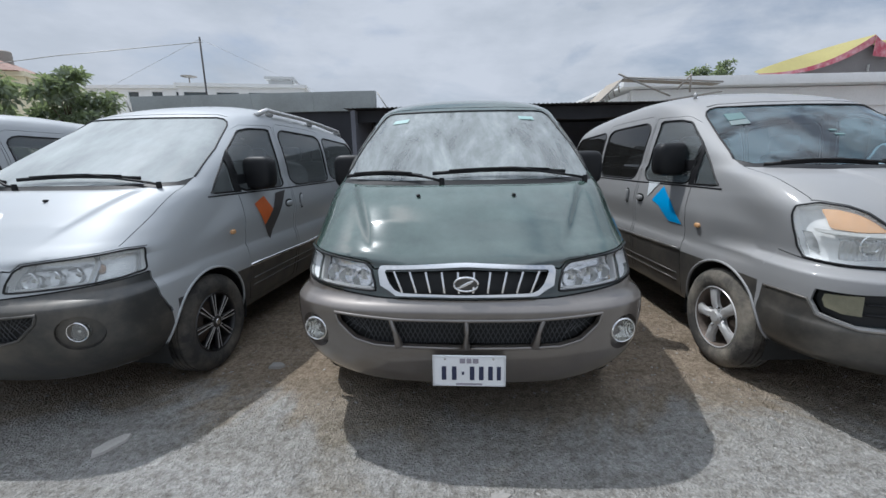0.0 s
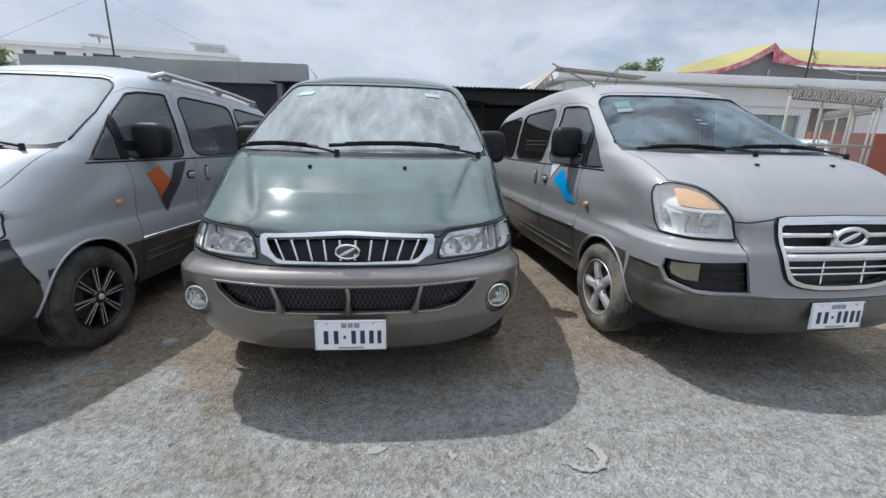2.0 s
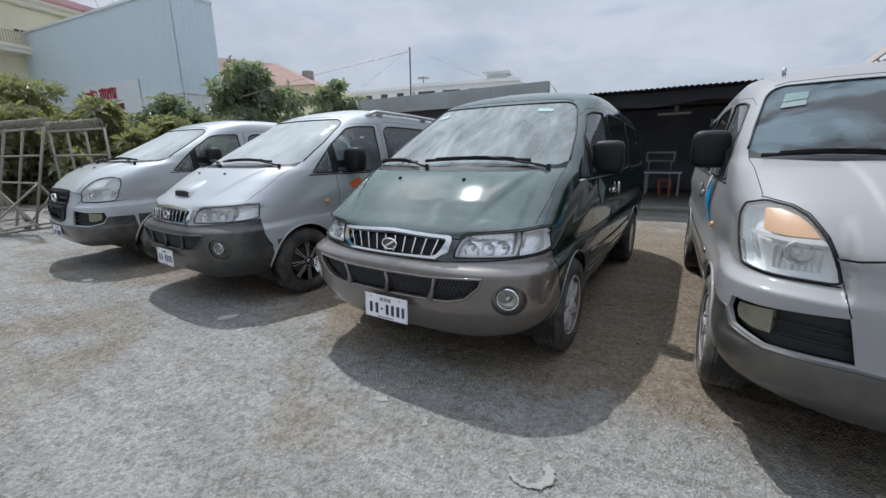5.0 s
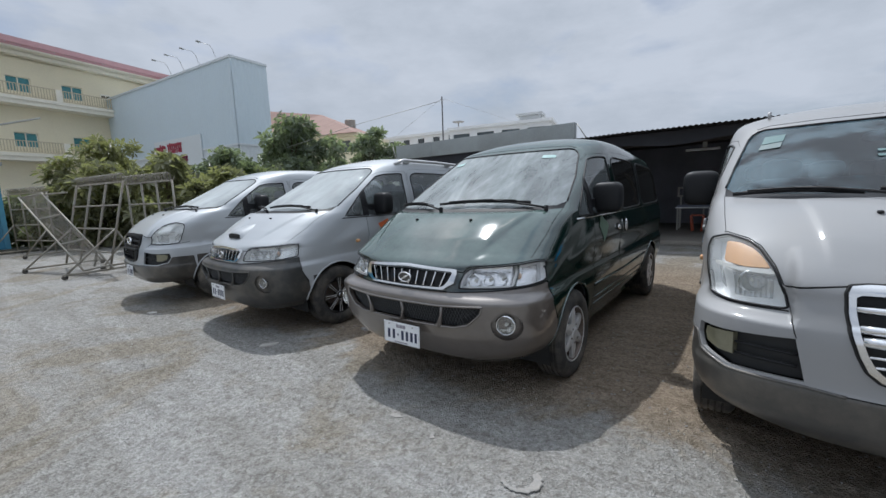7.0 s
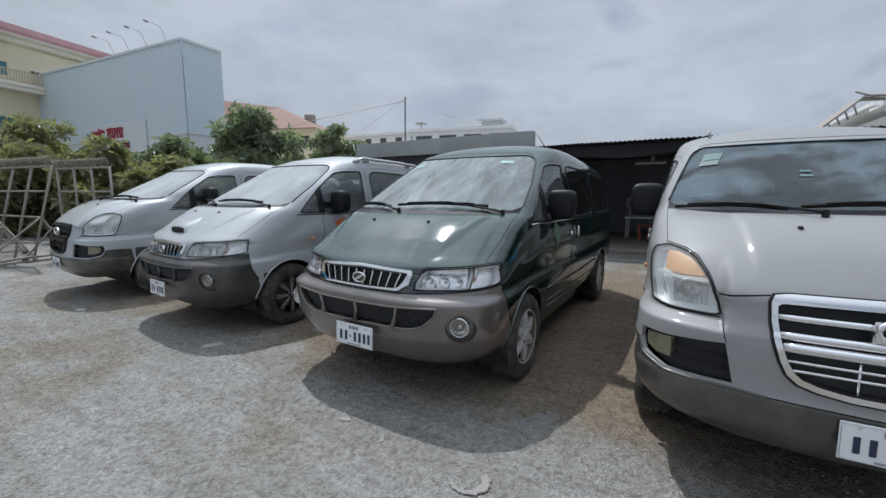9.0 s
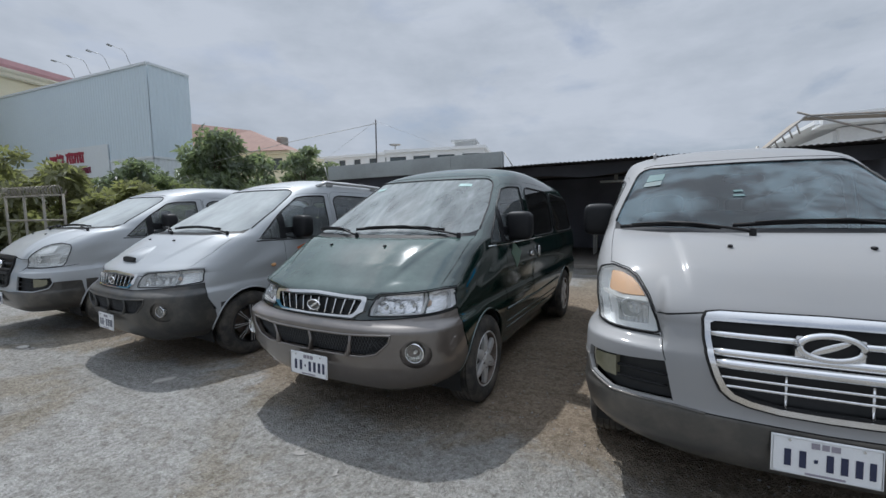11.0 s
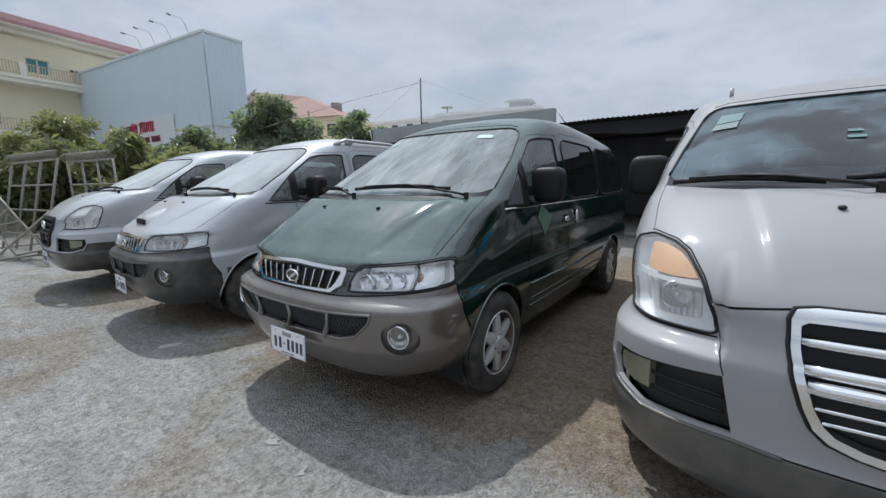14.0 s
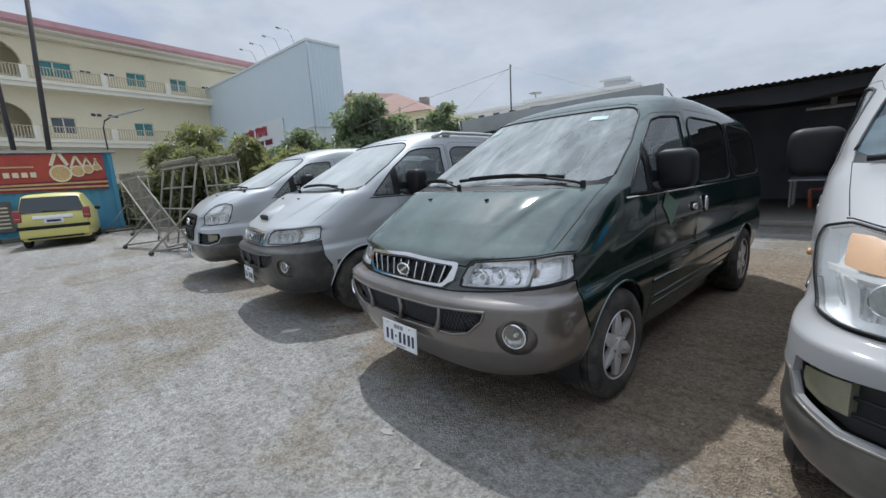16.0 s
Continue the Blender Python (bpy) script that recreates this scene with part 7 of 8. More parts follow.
for i in range(5):
    box("print_streak", (0.006, 4.5, 0.04 + 0.02 * (i % 2)), pose(-17.897, 0.2, 1.68 + 0.06 * i, 0.6 * (i - 2)), GOLD if i % 2 else MAROON, banner)
notice = tagged(new("notice_board"), "dark board with pale rim leaning on blue wall", "board")
box("board", (0.04, 0.5, 1.0), pose(-17.9, -0.45, 0.85), KERB, notice)
for i in range(6):
    box("text_bar", (0.01, 0.3, 0.05), pose(-17.875, -0.45, 0.5 + 0.13 * i), GOLD_PALE, notice)
kerb = tagged(new("kerb"), "low dark kerb along the wall and bushes", "kerb", kind="structure")
for i in range(20):
    box("kerb_stone", (0.25, 0.97, 0.16), pose(-17.75 + max(0, i - 11) * 0.33, -8 + i * 0.985, 0.07, 0, 0, -18 if i > 11 else 0), KERB, kerb, 0.02)

for nm, base, top, r in (("utility_pole", (-18.6, 0.85, 0), (-18.7, 1.42, 9.5), 0.09), ("utility_pole", (-20.5, 0.05, 0), (-20.7, 0.05, 9), 0.09)):
    up = tagged(new(nm), "thin dark leaning utility pole behind blue wall", "pole", "utility poles")
    tube("shaft", [base, top], [r, r * 0.7], RUSTY_TIN, up, 10)
    tube("crossarm", [(top[0], top[1] - 0.5, top[2] - 0.6), (top[0], top[1] + 0.5, top[2] - 0.6)], 0.03, RUSTY_TIN, up, 6)
sl = tagged(new("street_lamp"), "curved steel lamp post with long flat head", "lamp")
tube("pole", [(-18.6, 2.68, 0), (-18.6, 2.68, 3.9), (-18.6, 2.75, 4.15), (-18.6, 2.93, 4.28)], 0.026, RUSTY_TIN, sl, 8)
box("lamp_head", (0.12, 1.25, 0.055), pose(-18.6, 3.48, 4.48, 18), STEEL, sl, 0.02)


# ---- small hatchback and white pickup ----
def small_car(name, label, m, paint, length, width, prof_top):
    """A car from side sections: a lofted body with sloped glass, lamps, bumper and wheels. Local: rear at y = 0, nose towards +y."""
    root = tagged(new(name), label, "car")
    root.matrix_basis = m
    bm = bmesh.new()
    rows = []
    for y, zt, zw, wt in prof_top:
        half = width / 2 * (1 - 0.10 * (abs(y / length - 0.5) * 2) ** 4)
        sec = [(-half * 0.92, 0.22), (-half, 0.35), (-half, 0.60), (-half * 0.985, zw), (-half * wt, zt - 0.05), (-half * wt * 0.85, zt), (0, zt + 0.02)]
        sec = sec + [(-x, z) for x, z in sec[:-1][::-1]]
        rows.append([bm.verts.new((x, y, z)) for x, z in sec])
    for a, b in zip(rows, rows[1:]):
        for i in range(len(a) - 1):
            bm.faces.new((a[i], a[i + 1], b[i + 1], b[i]))
    bm.faces.new(rows[0][::-1]), bm.faces.new(rows[-1])
    bm.faces.new([r[0] for r in rows] + [r[-1] for r in rows[::-1]])
    part("body", bm, paint, root, smooth=True, angle=35)
    return root


YELLOW = material("yellow_paint", (0.58, 0.53, 0.15), 0.35, 0.0, 0.05, 3, 100, coat=0.5, dirt=0.15)
WHITE_PAINT = material("white_paint", (0.58, 0.59, 0.60), 0.35, 0.0, 0.05, 3, 100, coat=0.5, dirt=0.15)
CAR_GLASS = material("dark_car_glass", (0.03, 0.04, 0.045), 0.05, 0.0, 0.1, 3, 20)
hatch = small_car("hatchback", "small yellow hatchback parked nose to a blue wall", pose(-14.25, 0.82, 0, 0, 0, 84), YELLOW, 3.45, 1.68,
                  [(0.0, 0.82, 0.70, 0.96), (0.05, 0.95, 0.86, 0.94), (0.28, 1.42, 0.92, 0.80), (0.42, 1.50, 0.92, 0.78), (1.2, 1.53, 0.92, 0.78), (1.9, 1.48, 0.93, 0.76), (2.55, 1.02, 0.92, 0.86), (3.2, 0.88, 0.80, 0.9), (3.45, 0.65, 0.60, 0.9)])
bm = bmesh.new()
vs = [bm.verts.new(p) for p in ((-0.71, 0.050, 1.00), (0.71, 0.050, 1.00), (0.60, 0.262, 1.43), (-0.60, 0.262, 1.43))]
bm.faces.new(vs)
thicken(bm, 0.02)
part("rear_window", bm, CAR_GLASS, hatch, "dark rear window")
for sd in (-1, 1):
    bm = bmesh.new()
    vs = [bm.verts.new(p) for p in ((sd * 0.795, 0.42, 0.96), (sd * 0.80, 2.35, 0.96), (sd * 0.635, 1.85, 1.41), (sd * 0.635, 0.50, 1.41))]
    bm.faces.new(vs)
    thicken(bm, 0.03)
    part("side_window", bm, CAR_GLASS, hatch)
    bm = bmesh.new()
    add_box(bm, (0.17, 0.10, 0.33), pose(sd * 0.735, 0.055, 0.92, -12, 0, 0), 0.03, 3)
    tl = part("tail_lamp", bm, RED_LENS, hatch, "red tail lamp", smooth=True)
    box("reverse_lens", (0.12, 0.03, 0.08), pose(sd * 0.735, 0.005, 0.83), AMBER, tl, 0.01)
    for y in (0.52, 2.85):
        wroot = new("wheel")
        wroot.parent = hatch
        wroot.matrix_basis = pose(sd * 0.70, y, 0.27, 0, 0, 0 if sd > 0 else 180)
        lathe("tyre", [(-0.08, 0.17), (-0.085, 0.23), (-0.06, 0.265), (0.06, 0.265), (0.085, 0.23), (0.08, 0.17)], RUBBER, wroot, 32)
        lathe("rim", [(0.06, 0.17), (0.05, 0.12), (0.06, 0.05), (0.065, 0.0)], ALLOY, wroot, 24)
    blob("door_mirror", (sd * 0.88, 2.1, 0.99), (0.08, 0.05, 0.06), BLACK_PLASTIC, hatch, 3)
bm = bmesh.new()
add_box(bm, (1.50, 0.16, 0.26), pose(0, -0.02, 0.42), 0.05, 3)
part("bumper", bm, YELLOW, hatch, smooth=True)
box("bumper_strip", (1.56, 0.04, 0.09), pose(0, -0.09, 0.585), BLACK_PLASTIC, hatch, 0.015)
box("lower_strip", (1.2, 0.05, 0.05), pose(0, -0.09, 0.29), BLACK_PLASTIC, hatch, 0.01)
box("plate_garnish", (0.86, 0.03, 0.10), pose(0.0, -0.002, 0.865, -14), PLATE_WHITE, hatch, 0.02)
box("number_plate", (0.42, 0.02, 0.13), pose(0.0, 0.005, 0.755), PLATE_WHITE, hatch, 0.004)
box("plate_bar", (0.30, 0.006, 0.06), pose(0.0, -0.008, 0.755), PLATE_BLUE, hatch)
box("wiper", (0.5, 0.015, 0.02), pose(0.05, 0.04, 1.02, 0, 4), BLACK_PLASTIC, hatch)

pick = small_car("white_pickup", "white vehicle parked behind the railings", pose(10.1, 10.7, 0, 0, 0, -50), WHITE_PAINT, 4.4, 1.75,
                 [(0.0, 0.85, 0.75, 0.95), (0.08, 0.98, 0.85, 0.95), (1.0, 1.10, 0.95, 0.9), (1.6, 1.62, 1.05, 0.76), (2.6, 1.68, 1.05, 0.76), (3.3, 1.62, 1.05, 0.78), (3.5, 1.1, 1.0, 0.9), (4.4, 1.0, 0.9, 0.95)])
bm = bmesh.new()
vs = [bm.verts.new(p) for p in ((-0.72, 1.06, 1.16), (0.72, 1.06, 1.16), (0.60, 1.53, 1.57), (-0.60, 1.53, 1.57))]
bm.faces.new(vs)
thicken(bm, 0.03)
part("windscreen", bm, CAR_GLASS, pick)
for sd in (-1, 1):
    bm = bmesh.new()
    vs = [bm.verts.new(p) for p in ((sd * 0.87, 1.35, 1.10), (sd * 0.87, 3.1, 1.10), (sd * 0.69, 3.05, 1.55), (sd * 0.69, 1.75, 1.55))]
    bm.faces.new(vs)
    thicken(bm, 0.03)
    part("side_window", bm, CAR_GLASS, pick)
    for y in (0.8, 3.6):
        wroot = new("wheel")
        wroot.parent = pick
        wroot.matrix_basis = pose(sd * 0.76, y, 0.31, 0, 0, 0 if sd > 0 else 180)
        lathe("tyre", [(-0.09, 0.19), (-0.095, 0.26), (-0.07, 0.305), (0.07, 0.305), (0.095, 0.26), (0.09, 0.19)], RUBBER, wroot, 28)
        lathe("rim", [(0.06, 0.19), (0.05, 0.12), (0.06, 0.0)], ALLOY, wroot, 20)
    blob("headlight", (sd * 0.66, 0.05, 0.78), (0.14, 0.06, 0.08), LENS_BULB, pick, 3)

# ---- rolling barriers of welded pipe with spiked top rails ----
PIPE = material("rusty_grey_pipe", (0.27, 0.26, 0.225), 0.65, 0.25, 0.2, 5, 60, dirt=0.5, dirt_scale=5, dirt_color=(0.23, 0.15, 0.09))
PIPE_WHITE = material("white_painted_pipe", (0.31, 0.30, 0.28), 0.65, 0.0, 0.15, 5, 60, dirt=0.6, dirt_scale=5, dirt_color=(0.35, 0.26, 0.18))


def barrier(m, width, height, mat, label, posts=4, rails=(0.45, 0.95, 1.45), feet=True, mesh=False, lean=(0, 0)):
    root = tagged(new("spiked_barrier"), label, "barrier", "rolling barriers")
    root.matrix_basis = m

    def up(x, y, z):
        return x + lean[0] * z, y + lean[1] * z, z

    for i in range(posts):
        x = width * i / (posts - 1)
        tube("post", [up(x, 0, 0.12), up(x, 0, height)], 0.022, mat, root, 8)
    for z in (*rails, height - 0.02):
        tube("rail", [up(0, 0, z), up(width, 0, z)], 0.018, mat, root, 8)
    coil = []
    turns = int(width / 0.11)
    for k in range(turns * 10 + 1):
        q = 2 * math.pi * k / 10
        coil.append(up(width * k / (turns * 10), 0.09 * math.cos(q) - 0.03, height + 0.06 + 0.10 * math.sin(q)))
    tube("wire_coil", coil, 0.007, mat, root, 4, label="coiled barbed wire")
    n = int(width / 0.075)
    for k in range(n):
        x = width * (k + 0.5) / n
        r = 0.5 + 0.5 * math.sin(k * 12.9)
        tube("spike", [up(x, 0, height), up(x + 0.02 * (r - 0.5), -0.02, height + 0.10), up(x + 0.05 * (r - 0.5), -0.05 - 0.03 * r, height + 0.17)], [0.011, 0.009, 0.003], mat, root, 5)
    if feet:
        for x in (0.05, width - 0.05):
            tube("foot", [(x, -0.75, 0.10), (x, 0.75, 0.10)], 0.022, mat, root, 8)
            tube("brace", [(x, -0.68, 0.12), up(x, 0, 0.95)], 0.018, mat, root, 8)
            tube("brace", [(x, 0.68, 0.12), up(x, 0, 0.95)], 0.018, mat, root, 8)
            for y in (-0.72, 0.72):
                cst = new("castor")
                cst.parent = root
                cst.matrix_basis = pose(x, y, 0.055)
                lathe("castor_wheel", [(-0.018, 0.0), (-0.018, 0.05), (0.018, 0.05), (0.018, 0.0)], RUBBER, cst, 16)
                box("fork", (0.05, 0.03, 0.05), pose(0, 0, 0.045), mat, cst)
    if mesh:
        wires = []
        step = 0.09
        lo = rails[0]
        hgt = height - lo
        for k in range(int((width + hgt) / step)):
            a = k * step - hgt
            for sg in (1, -1):
                x0, z0, x1, z1 = a, lo, a + hgt, height
                if x0 < 0:
                    z0 += -x0
                    x0 = 0
                if x1 > width:
                    z1 -= x1 - width
                    x1 = width
                if z1 - z0 < 0.03:
                    continue
                if sg < 0:
                    x0, x1 = width - x0, width - x1
                wires.append(tube_data([up(x0, 0.012 * sg, z0), up(x1, 0.012 * sg, z1)], 0.0016, 3))
        tagged(joined("wire_mesh", wires, mat, root), kind="stuff")
    return root


def along(p, q, lift=0.0):
    a = math.degrees(math.atan2(q[1] - p[1], q[0] - p[0]))
    return pose(p[0], p[1], lift, 0, 0, a), math.hypot(q[0] - p[0], q[1] - p[1])


for p, q, mt, lb in (((-11.2, 2.78), (-8.95, 3.06), PIPE, "rusty pipe barrier on castors leaning back, spikes on top"),
                     ((-9.8, 3.83), (-8.0, 4.12), PIPE, "rusty pipe barrier on castors with spikes on top"),
                     ((-17.2, 2.75), (-15.0, 3.3), PIPE, "rusty pipe and wire mesh barrier standing before the bushes"),
                     ((5.85, 6.5), (8.2, 7.2), PIPE_WHITE, "white painted pipe and wire mesh barrier, razor wire on top"),
                     ((9.3, 8.2), (10.6, 10.4), PIPE_WHITE, "white painted pipe and wire mesh barrier, razor wire on top")):
    m, wd = along(p, q)
    barrier(m, wd, 2.12 if mt is PIPE_WHITE else 1.95, mt, lb, mesh="mesh" in lb, lean=(0.22, 0.16) if "leaning" in lb else (0, 0))
tipped = tagged(new("mesh_frame"), "narrow pipe and wire mesh frame tipped against a barrier", "barrier")
foot, top, across = Vector((-9.1, 2.72, 0.04)), Vector((-12.5, 2.36, 1.73)), Vector((0.42, 0.36, 0.10))
for w in (0, 1):
    tube("rail", [foot + across * w, top + across * w], 0.020, PIPE, tipped, 8)
for u in (0.04, 0.35, 0.68, 0.99):
    p0 = foot.lerp(top, u)
    tube("crossbar", [p0, p0 + across], 0.02, PIPE, tipped, 8)
wires = []
for k in range(60):
    for sg in (0, 1):
        p0, p1 = foot.lerp(top, k / 60), foot.lerp(top, min(1, k / 60 + 0.12))
        wires.append(tube_data([p0 + across * sg, p1 + across * (1 - sg)], 0.0042, 3))
tagged(joined("wire_mesh", wires, PIPE, tipped), kind="stuff")
tube("stay", [foot.lerp(top, 0.97) + across, Vector((-11.15, 3.02, 1.80))], 0.018, PIPE, tipped, 8)


# ---- trees and bushes ----


def leaf_material(name, color):
    m = material(name, color, 0.36, 0, 0.2, 2.0, 30, island=0.6)
    n, l = m.node_tree.nodes, m.node_tree.links
    tr_ = n.new("ShaderNodeBsdfTranslucent")
    tr_.inputs["Color"].default_value = (color[0] * 1.6, color[1] * 1.7, color[2] * 0.9, 1)
    mx = n.new("ShaderNodeMixShader")
    mx.inputs["Fac"].default_value = 0.5
    l.new(n["Principled BSDF"].outputs[0], mx.inputs[1])
    l.new(tr_.outputs[0], mx.inputs[2])
    l.new(mx.outputs[0], n["Material Output"].inputs["Surface"])
    return m


BARK = material("bark", (0.15, 0.12, 0.09), 0.95, 0, 0.25, 6, 60, bump=0.5)
LEAF = leaf_material("leaf_green", (0.13, 0.147, 0.098))
LEAF_BLUE = leaf_material("leaf_dull_green", (0.168, 0.197, 0.158))
LEAF_LIGHT = leaf_material("leaf_light_green", (0.185, 0.187, 0.12))


def leaf_cloud(lumps, count, size, seed):
    """Rosettes of seven long drooping leaves at twig ends, spread over the outer parts of the lumps."""
    rng = np.random.default_rng(seed)
    lumps = np.array(lumps, float)
    tips = count // 7
    vol = lumps[:, 3] ** 2
    pick_ = rng.choice(len(lumps), tips, p=vol / vol.sum())
    d = rng.normal(size=(tips, 3))
    d /= np.linalg.norm(d, axis=1, keepdims=True)
    r = lumps[pick_, 3] * rng.uniform(0.35, 1.12, tips) ** 0.6
    tip = lumps[pick_, :3] + d * r[:, None] * (1, 1, 0.8)
    way = d + np.array((0, 0, 0.7)) + 0.35 * rng.normal(size=(tips, 3))
    way /= np.linalg.norm(way, axis=1, keepdims=True)
    e1 = np.cross(way, (0.3, 0.5, 0.81))
    e1 /= np.linalg.norm(e1, axis=1, keepdims=True)
    e2 = np.cross(way, e1)
    verts, faces = [], []
    k = 0
    for j in range(7):
        q = 2 * math.pi * j / 7 + rng.uniform(-0.35, 0.35, tips)
        out = e1 * np.cos(q)[:, None] + e2 * np.sin(q)[:, None]
        s = size * rng.uniform(0.8, 1.7, tips)[:, None]
        a = out * 0.86 + way * rng.uniform(-0.15, 0.75, (tips, 1))
        side = np.cross(a, way)
        side /= np.linalg.norm(side, axis=1, keepdims=True)
        mid = tip + a * s * 0.95 + way * s * 0.10
        end = tip + a * s * 1.75 - np.array((0, 0, 0.28)) * s
        verts.append(np.stack([tip + a * s * 0.15, mid + side * s * 0.30, end, mid - side * s * 0.30], 1).reshape(-1, 3))
        i = k + np.arange(tips) * 4
        faces.append(np.concatenate([np.stack([i, i + 1, i + 2], 1), np.stack([i, i + 2, i + 3], 1)]))
        k += tips * 4
    return np.concatenate(verts), np.concatenate(faces)


def tree(name, label, at, height, spread, seed, leaf, count, leaf_size=0.09, trunk=0.12, low=0.35):
    rng = np.random.default_rng(seed)
    root = tagged(new(name), label, "tree" if name == "tree" else "bush")
    root.matrix_basis = pose(at[0], at[1], 0)
    top = height * 0.72
    pts = [(0, 0, -0.05), (0.05 * rng.normal(), 0.05 * rng.normal(), top * 0.4), (0.2 * rng.normal(), 0.2 * rng.normal(), top)]
    tube("trunk", pts, [trunk, trunk * 0.8, trunk * 0.35], BARK, root, 10)
    lumps = []
    k = 20
    for i in range(k):
        t = 2 * math.pi * i / k * 2.4 + rng.uniform(0, 0.8)
        z = height * (low + (0.92 - low) * ((i * 0.618) % 1))
        prof = math.sin(math.pi * min(1, max(0.12, (z / height - low * 0.6) / (1.12 - low * 0.6)))) ** 0.7
        rr = spread * 0.80 * prof * rng.uniform(0.35, 1.05)
        c = (rr * math.cos(t), rr * math.sin(t), z)
        lumps.append((*c, spread * rng.uniform(0.18, 0.32)))
        z0 = min(top * 0.95, z * 0.62)
        limb = [(0, 0, z0), (c[0] * 0.5, c[1] * 0.5, (z0 + z) / 2 + 0.1), c]
        tube("limb", limb, [trunk * 0.45, trunk * 0.28, trunk * 0.1], BARK, root, 6)
    extra = []
    for c in lumps:
        for _ in range(2):
            d = rng.normal(size=3)
            d /= np.linalg.norm(d)
            extra.append((c[0] + d[0] * c[3], c[1] + d[1] * c[3], c[2] + abs(d[2]) * c[3] * 0.8, c[3] * rng.uniform(0.25, 0.45)))
    v, f = leaf_cloud(lumps + extra, count, leaf_size, seed)
    v[:, 2] = np.maximum(v[:, 2], 0.02)
    mesh_object("crown", v, f, leaf, root, smooth=False)
    return root


tree("tree", "leafy green tree beside the clad hall", (-18.4, 14.0), 5.9, 2.7, 11, LEAF_BLUE, 5200, 0.19)
tree("tree", "low green tree behind the parked vans", (-24.2, 21.0), 4.5, 2.4, 12, LEAF_BLUE, 4000, 0.18)
tree("tree", "round dull green tree behind the parked vans", (-20.4, 22.0), 6.7, 2.1, 13, LEAF_BLUE, 4000, 0.19)
tree("tree", "small green tree before the clad hall", (-18.9, 10.7), 4.1, 1.9, 14, LEAF_BLUE, 3600, 0.16)
for i, (x, y, h, sp) in enumerate(((-20.6, 3.4, 2.0, 1.3), (-18.0, 5.5, 4.0, 2.0), (-18.3, 4.1, 2.3, 1.5), (-16.6, 5.0, 2.9, 1.6), (-16.3, 6.6, 3.3, 1.8), (-14.2, 6.2, 3.2, 1.6), (-12.3, 7.2, 2.6, 1.3))):
    tree("bush", "dense leafy light green bush behind pipe barriers", (x, y), h, sp, 30 + i, LEAF if i in (0, 2) else LEAF_LIGHT, 3400, 0.14, 0.06, 0.12)
for i, (x, y, h, sp) in enumerate(((-11.0, 8.6, 2.2, 1.5), (-13.0, 9.5, 2.6, 1.7), (-15.5, 10.5, 3.0, 1.8))):
    tree("bush", "dark green shrub behind the silver vans", (x, y), h, sp, 50 + i, LEAF, 3500, 0.09, 0.05, 0.12)
tree("tree", "distant tree above the white roofs", (38.6, 70.0), 16.4, 3.4, 61, LEAF_BLUE, 2500, 0.35, 0.3, 0.5)

line = tagged(new("power_line"), "sagging power cable strung past the trees", "cable")
tube("cable", [(-23.6, 15, 4.2), (-17, 13, 4.1), (-12, 13.2, 4.6), (-8.2, 14.45, 5.2)], 0.012, STEEL, line, 5)

# ---- white building, truss roof and striped tent on the other side ----
TENT_YELLOW = material("yellow_canvas", (0.37, 0.325, 0.125), 0.85, 0, 0.1, 1, 10)
TENT_RED = material("crimson_canvas", (0.40, 0.075, 0.11), 0.8, 0, 0.2, 1, 10, dirt=0.9, dirt_scale=2.2, dirt_color=(0.60, 0.47, 0.48))
TENT_UNDER = material("grey_canvas", (0.16, 0.15, 0.15), 0.9, 0, 0.1, 1, 10)
TAN_SHEET = material("tan_roof_sheet", (0.34, 0.30, 0.25), 0.8, 0, 0.15, 1, 12)
wb = tagged(new("white_pavilion"), "white single-storey building with flat fascia roof", "building")
wh = [(6.6, 11.5, 0.9, 3.2), (12.05, 15.0, 0.0, 3.9)]
wb.matrix_basis = pose(10.2, 22.0, 0, 0, 0, 1.5)
joined("wall", [box_data((b - a, 0.25, e - c), pose((a + b) / 2, 0, (c + e) / 2)) for a, b, c, e in facade_cells(-2, 22, 0, 4.5, wh)], WHITE_RENDER, wb)
# brown-black panel colour standing for the shade in the open doorway
BROWN_DARK = material("doorway_shade", (0.16, 0.135, 0.11), 0.8, 0, 0.2, 2, 20)
CURTAIN = material("grey_green_curtain", (0.30, 0.39, 0.37), 0.9, 0, 0.2, 4, 20, bump=0.3, bump_scale=14)
pav_win = new("window")
pav_win.parent = wb
box("curtain", (4.9, 0.04, 2.3), pose(9.05, 0.09, 2.05), CURTAIN, pav_win)
for x in (6.63, 8.25, 9.85, 11.47):
    box("frame_bar", (0.06, 0.06, 2.3), pose(x, 0.02, 2.05), CURTAIN, pav_win)
box("wall_band", (24, 0.12, 0.9), pose(10, -0.18, 4.05), WHITE_RENDER, wb, 0.01)
box("doorway", (2.95, 0.05, 3.9), pose(13.5, 0.3, 1.95), BROWN_DARK, wb)
box("fascia", (25, 0.35, 0.42), pose(9.8, -0.7, 4.76), WHITE_RENDER, wb, 0.02)
box("soffit", (25, 0.9, 0.08), pose(9.8, -0.2, 4.58), WHITE_RENDER, wb)
box("roof_slab", (25, 8, 0.15), pose(9.8, 4.0, 4.80), WHITE_RENDER, wb)
box("end_wall", (0.25, 8, 4.4), pose(-2, 4, 2.2), WHITE_RENDER, wb)
tr = tagged(new("truss_roof"), "tan sheet roof on pale steel trusses", "roof")
tr.matrix_basis = pose(5.30, 17.69, 0.16) @ Matrix.Scale(0.78, 4)
bm = bmesh.new()
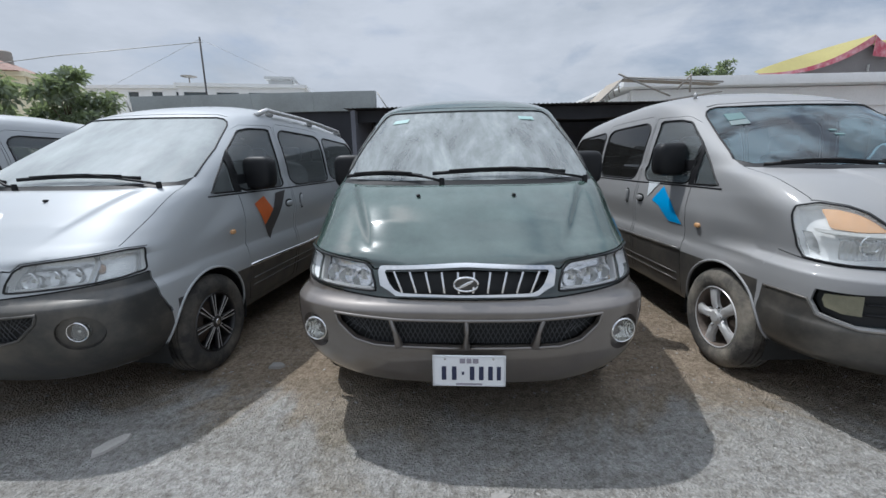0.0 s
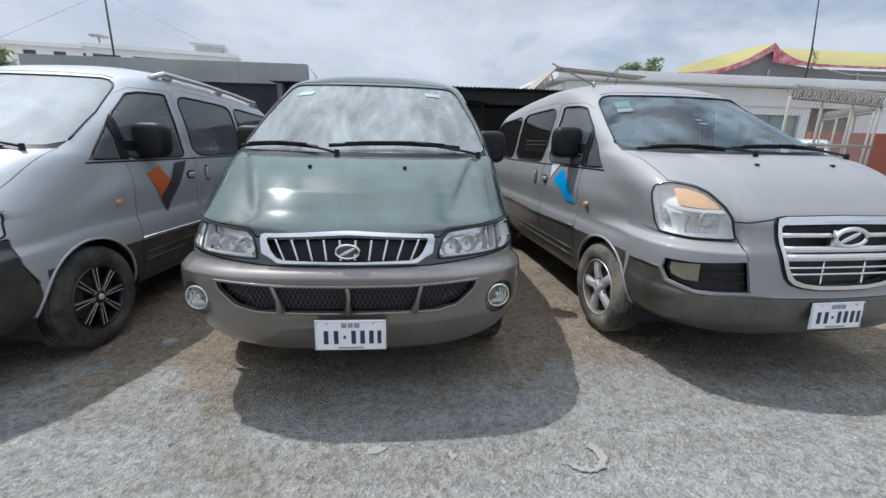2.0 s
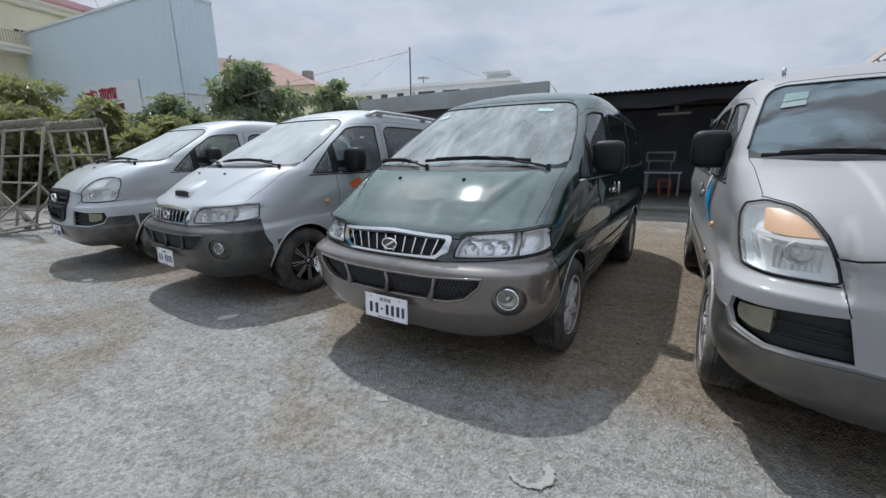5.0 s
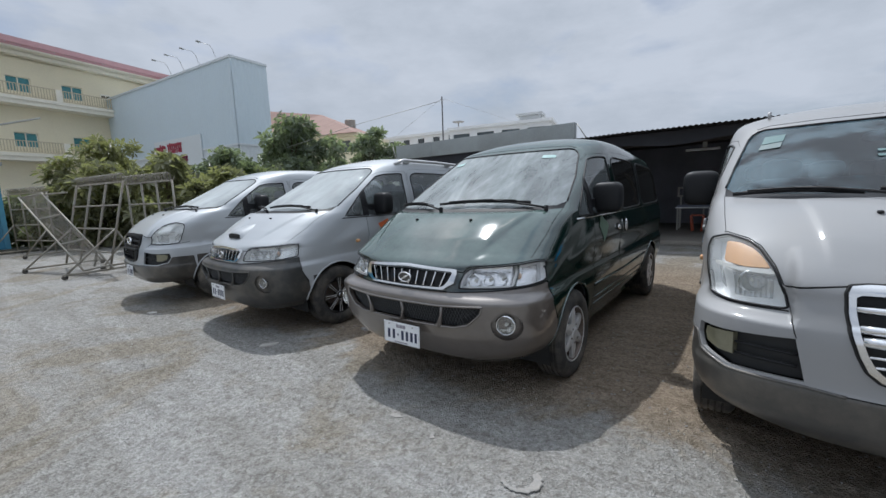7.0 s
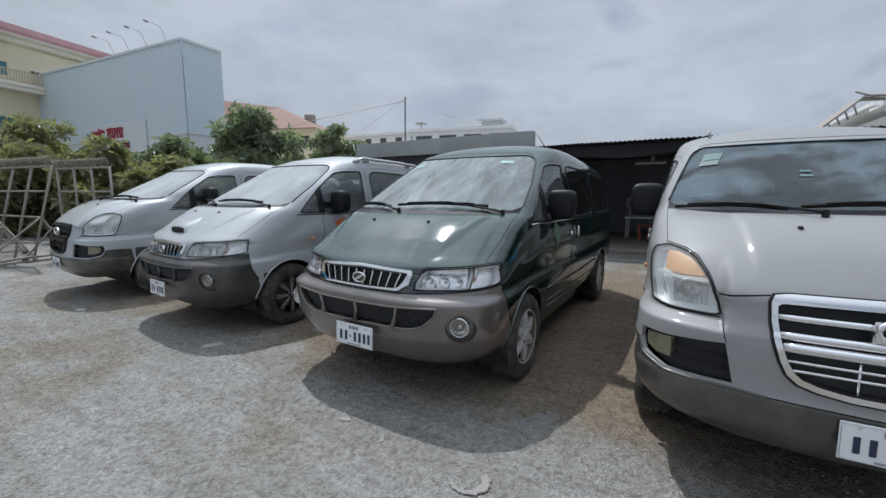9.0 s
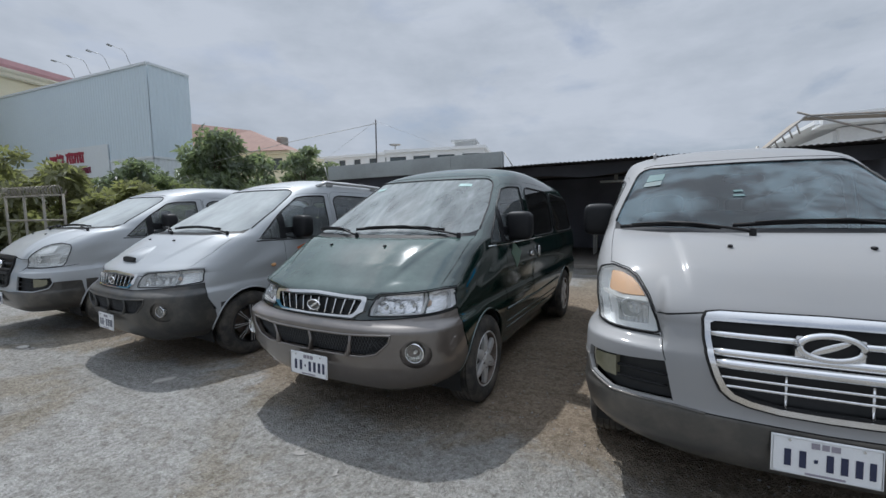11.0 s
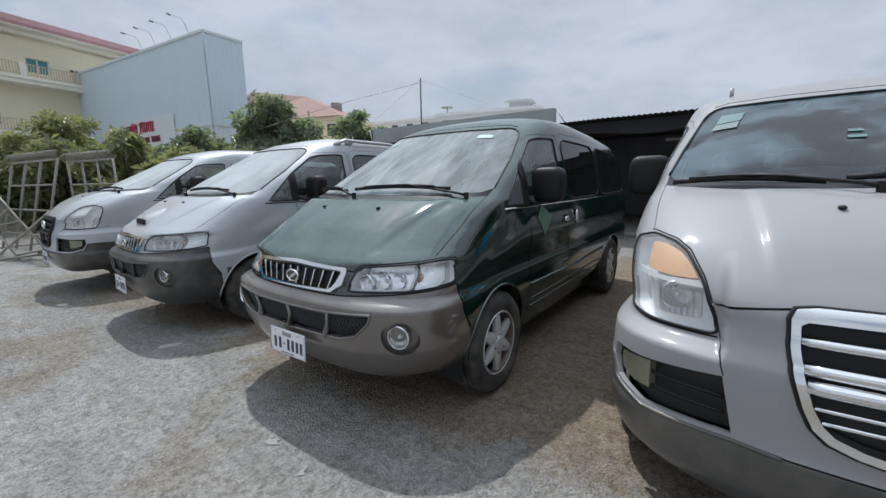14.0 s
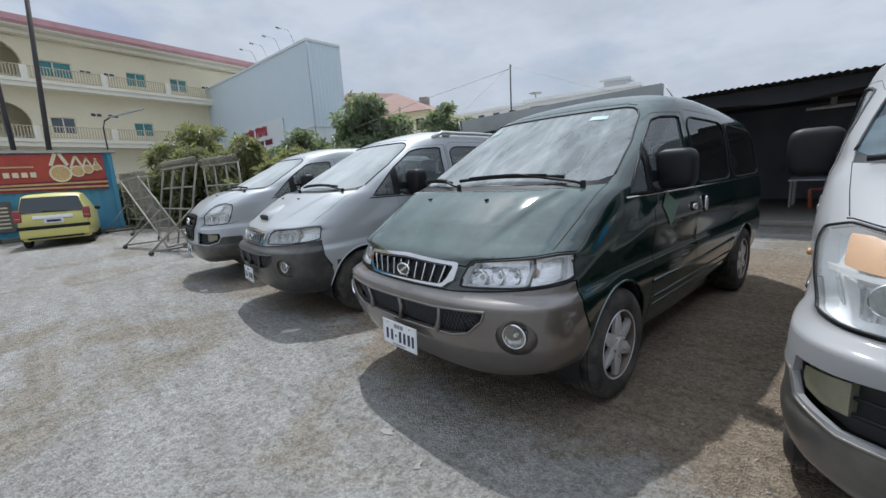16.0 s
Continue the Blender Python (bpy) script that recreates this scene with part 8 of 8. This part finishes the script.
vs = [bm.verts.new(p) for p in ((-0.5, -0.6, 3.85), (0.95, -0.6, 5.25), (0.95, 1.6, 5.3), (-0.5, 1.6, 3.9), (5.5, -0.6, 4.95), (5.5, 0.1, 4.97), (0.95, 0.1, 5.26))]
bm.faces.new((vs[0], vs[1], vs[6], vs[2], vs[3])), bm.faces.new((vs[1], vs[4], vs[5], vs[6]))
thicken(bm, 0.05)
part("sheet", bm, TAN_SHEET, tr)
for a, b in (((-0.6, -0.7, 3.75), (1.0, -0.7, 5.28)), ((0.7, -0.7, 5.45), (3.2, -0.7, 4.4)), ((1.0, -0.7, 5.28), (5.6, -0.7, 4.98)), ((-0.5, -0.7, 3.7), (5.6, -0.7, 4.55)), ((3.5, -0.7, 4.7), (4.1, -0.7, 5.35)), ((4.1, -0.7, 5.35), (4.1, -0.7, 4.55))):
    tube("truss_bar", [a, b], 0.042, PIPE_WHITE, tr, 6)
for k in range(6):
    x = -0.4 + k * 0.22
    tube("truss_web", [(x, -0.7, 3.94 + k * 0.21), (x + 0.12, -0.7, 3.80 + k * 0.16)], 0.03, PIPE_WHITE, tr, 6)
for x in (-0.4, 5.4):
    tube("post", [(x, 0, -0.2), (x, 0, 4.3)], 0.06, STEEL, tr, 8)
tent = tagged(new("tent"), "yellow and crimson event tent with peaked canvas roof", "tent")
tent.matrix_basis = pose(21.4, 24.5, 0, 0, 0, 0)
NP = 48
BAY = 11.6


def tent_edge(x):
    """Height of the canopy's front edge: peaks at the poles, sagging between them."""
    k = abs((x % BAY) - BAY / 2) / (BAY / 2)
    return 6.28 + 1.02 * k ** 5.0


for nm, mat_ in (("canopy", TENT_YELLOW), ("valance", TENT_RED)):
    v, f = [], []
    for j in range(7):
        t = j / 6
        for i in range(NP + 1):
            x = 17.4 * i / NP
            z = tent_edge(x)
            if nm == "canopy":
                v.append((x, t * 3.5, z + (7.38 + 0.50 * min(1, x / 2.5) - z) * t ** 0.8))
            else:
                k = (z - 6.28) / 1.02
                v.append((x, -0.03 + 0.03 * math.sin(x * 5), z - (0.14 + 0.85 * k) * (1 - t)))
    w_ = NP + 1
    for j in range(6):
        for i in range(NP):
            f.append((j * w_ + i, j * w_ + i + 1, (j + 1) * w_ + i + 1, (j + 1) * w_ + i))
    mesh_object(nm, v, f, mat_, tent)
v, f = [], []
for i in range(13):
    t = i / 12
    x = -5.6 * (1 - t)
    za, zb_ = 5.58 + 1.76 * t ** 2.3, 5.70 + 1.66 * t ** 0.9
    v += [(x, 0.0, za - 0.06 - 0.35 * t), (x, 0.0, za), (x, 0.4 + 1.5 * t, max(za, zb_) + 0.05)]
for i in range(12):
    f.append((i * 3 + 1, i * 3 + 4, i * 3 + 5, i * 3 + 2))
mesh_object("side_flap", v, f, TENT_YELLOW, tent)
f = [(i * 3, i * 3 + 3, i * 3 + 4, i * 3 + 1) for i in range(12)]
mesh_object("side_hem", v, f, TENT_RED, tent, "crimson hem with worn white patches")
# upright dark sheet standing for the shaded underside of the canopy
v, f = [], []
for i in range(NP + 1):
    x = -5.0 + 22.4 * i / NP
    top = tent_edge(x) - 0.2 if x > 0 else 5.5 + 1.6 * (1 + x / 5.0) ** 2.3
    v += [(x, 0.30, 4.8), (x, 0.30, top), (x, 0.34, top), (x, 0.34, 4.8)]
for i in range(NP):
    for k in range(4):
        q = (k + 1) % 4
        f.append((i * 4 + k, i * 4 + 4 + k, i * 4 + 4 + q, i * 4 + q))
mesh_object("under_canvas", v, f, TENT_UNDER, tent, smooth=False)
for x in (0, 5.8, 11.6, 17.2):
    tube("pole", [(x, 0.1, 0), (x, 0.1, 5.9)], 0.05, STEEL, tent, 8)
wire_post = tagged(new("wire_post"), "tall thin post with tangled wires on the flat roof", "post")
tube("shaft", [(23.4, 24.15, 4.88), (23.42, 24.15, 6.9), (23.25, 24.35, 10.4)], [0.05, 0.045, 0.03], RUSTY_TIN, wire_post, 8)
for k in range(7):
    q = 0.5 + 0.13 * k
    tube("loose_wire", [(23.42, 24.1, 7.05 - 0.09 * k), (23.42 + 0.36 * q, 24.05, 6.5 + 0.18 * (k % 3)), (23.42 + 0.18 * q, 24.05, 5.95 + 0.15 * (k % 2)), (23.42, 24.1, 6.15)], 0.012, RUSTY_TIN, wire_post, 4)
tube("cable", [(23.42, 24.1, 6.15), (25.2, 23.4, 5.6), (28.5, 22.0, 5.25)], 0.025, LINING, wire_post, 5)
RED_BRICK = material("red_brick_paint", (0.30, 0.09, 0.06), 0.9, 0, 0.15, 1.5, 25)
rw = tagged(new("wall_east"), "low red painted wall behind the barriers", "wall", kind="structure")
box("wall", (10, 0.2, 2.1), pose(21.6, 16.5, 1.05), RED_BRICK, rw, 0.02)
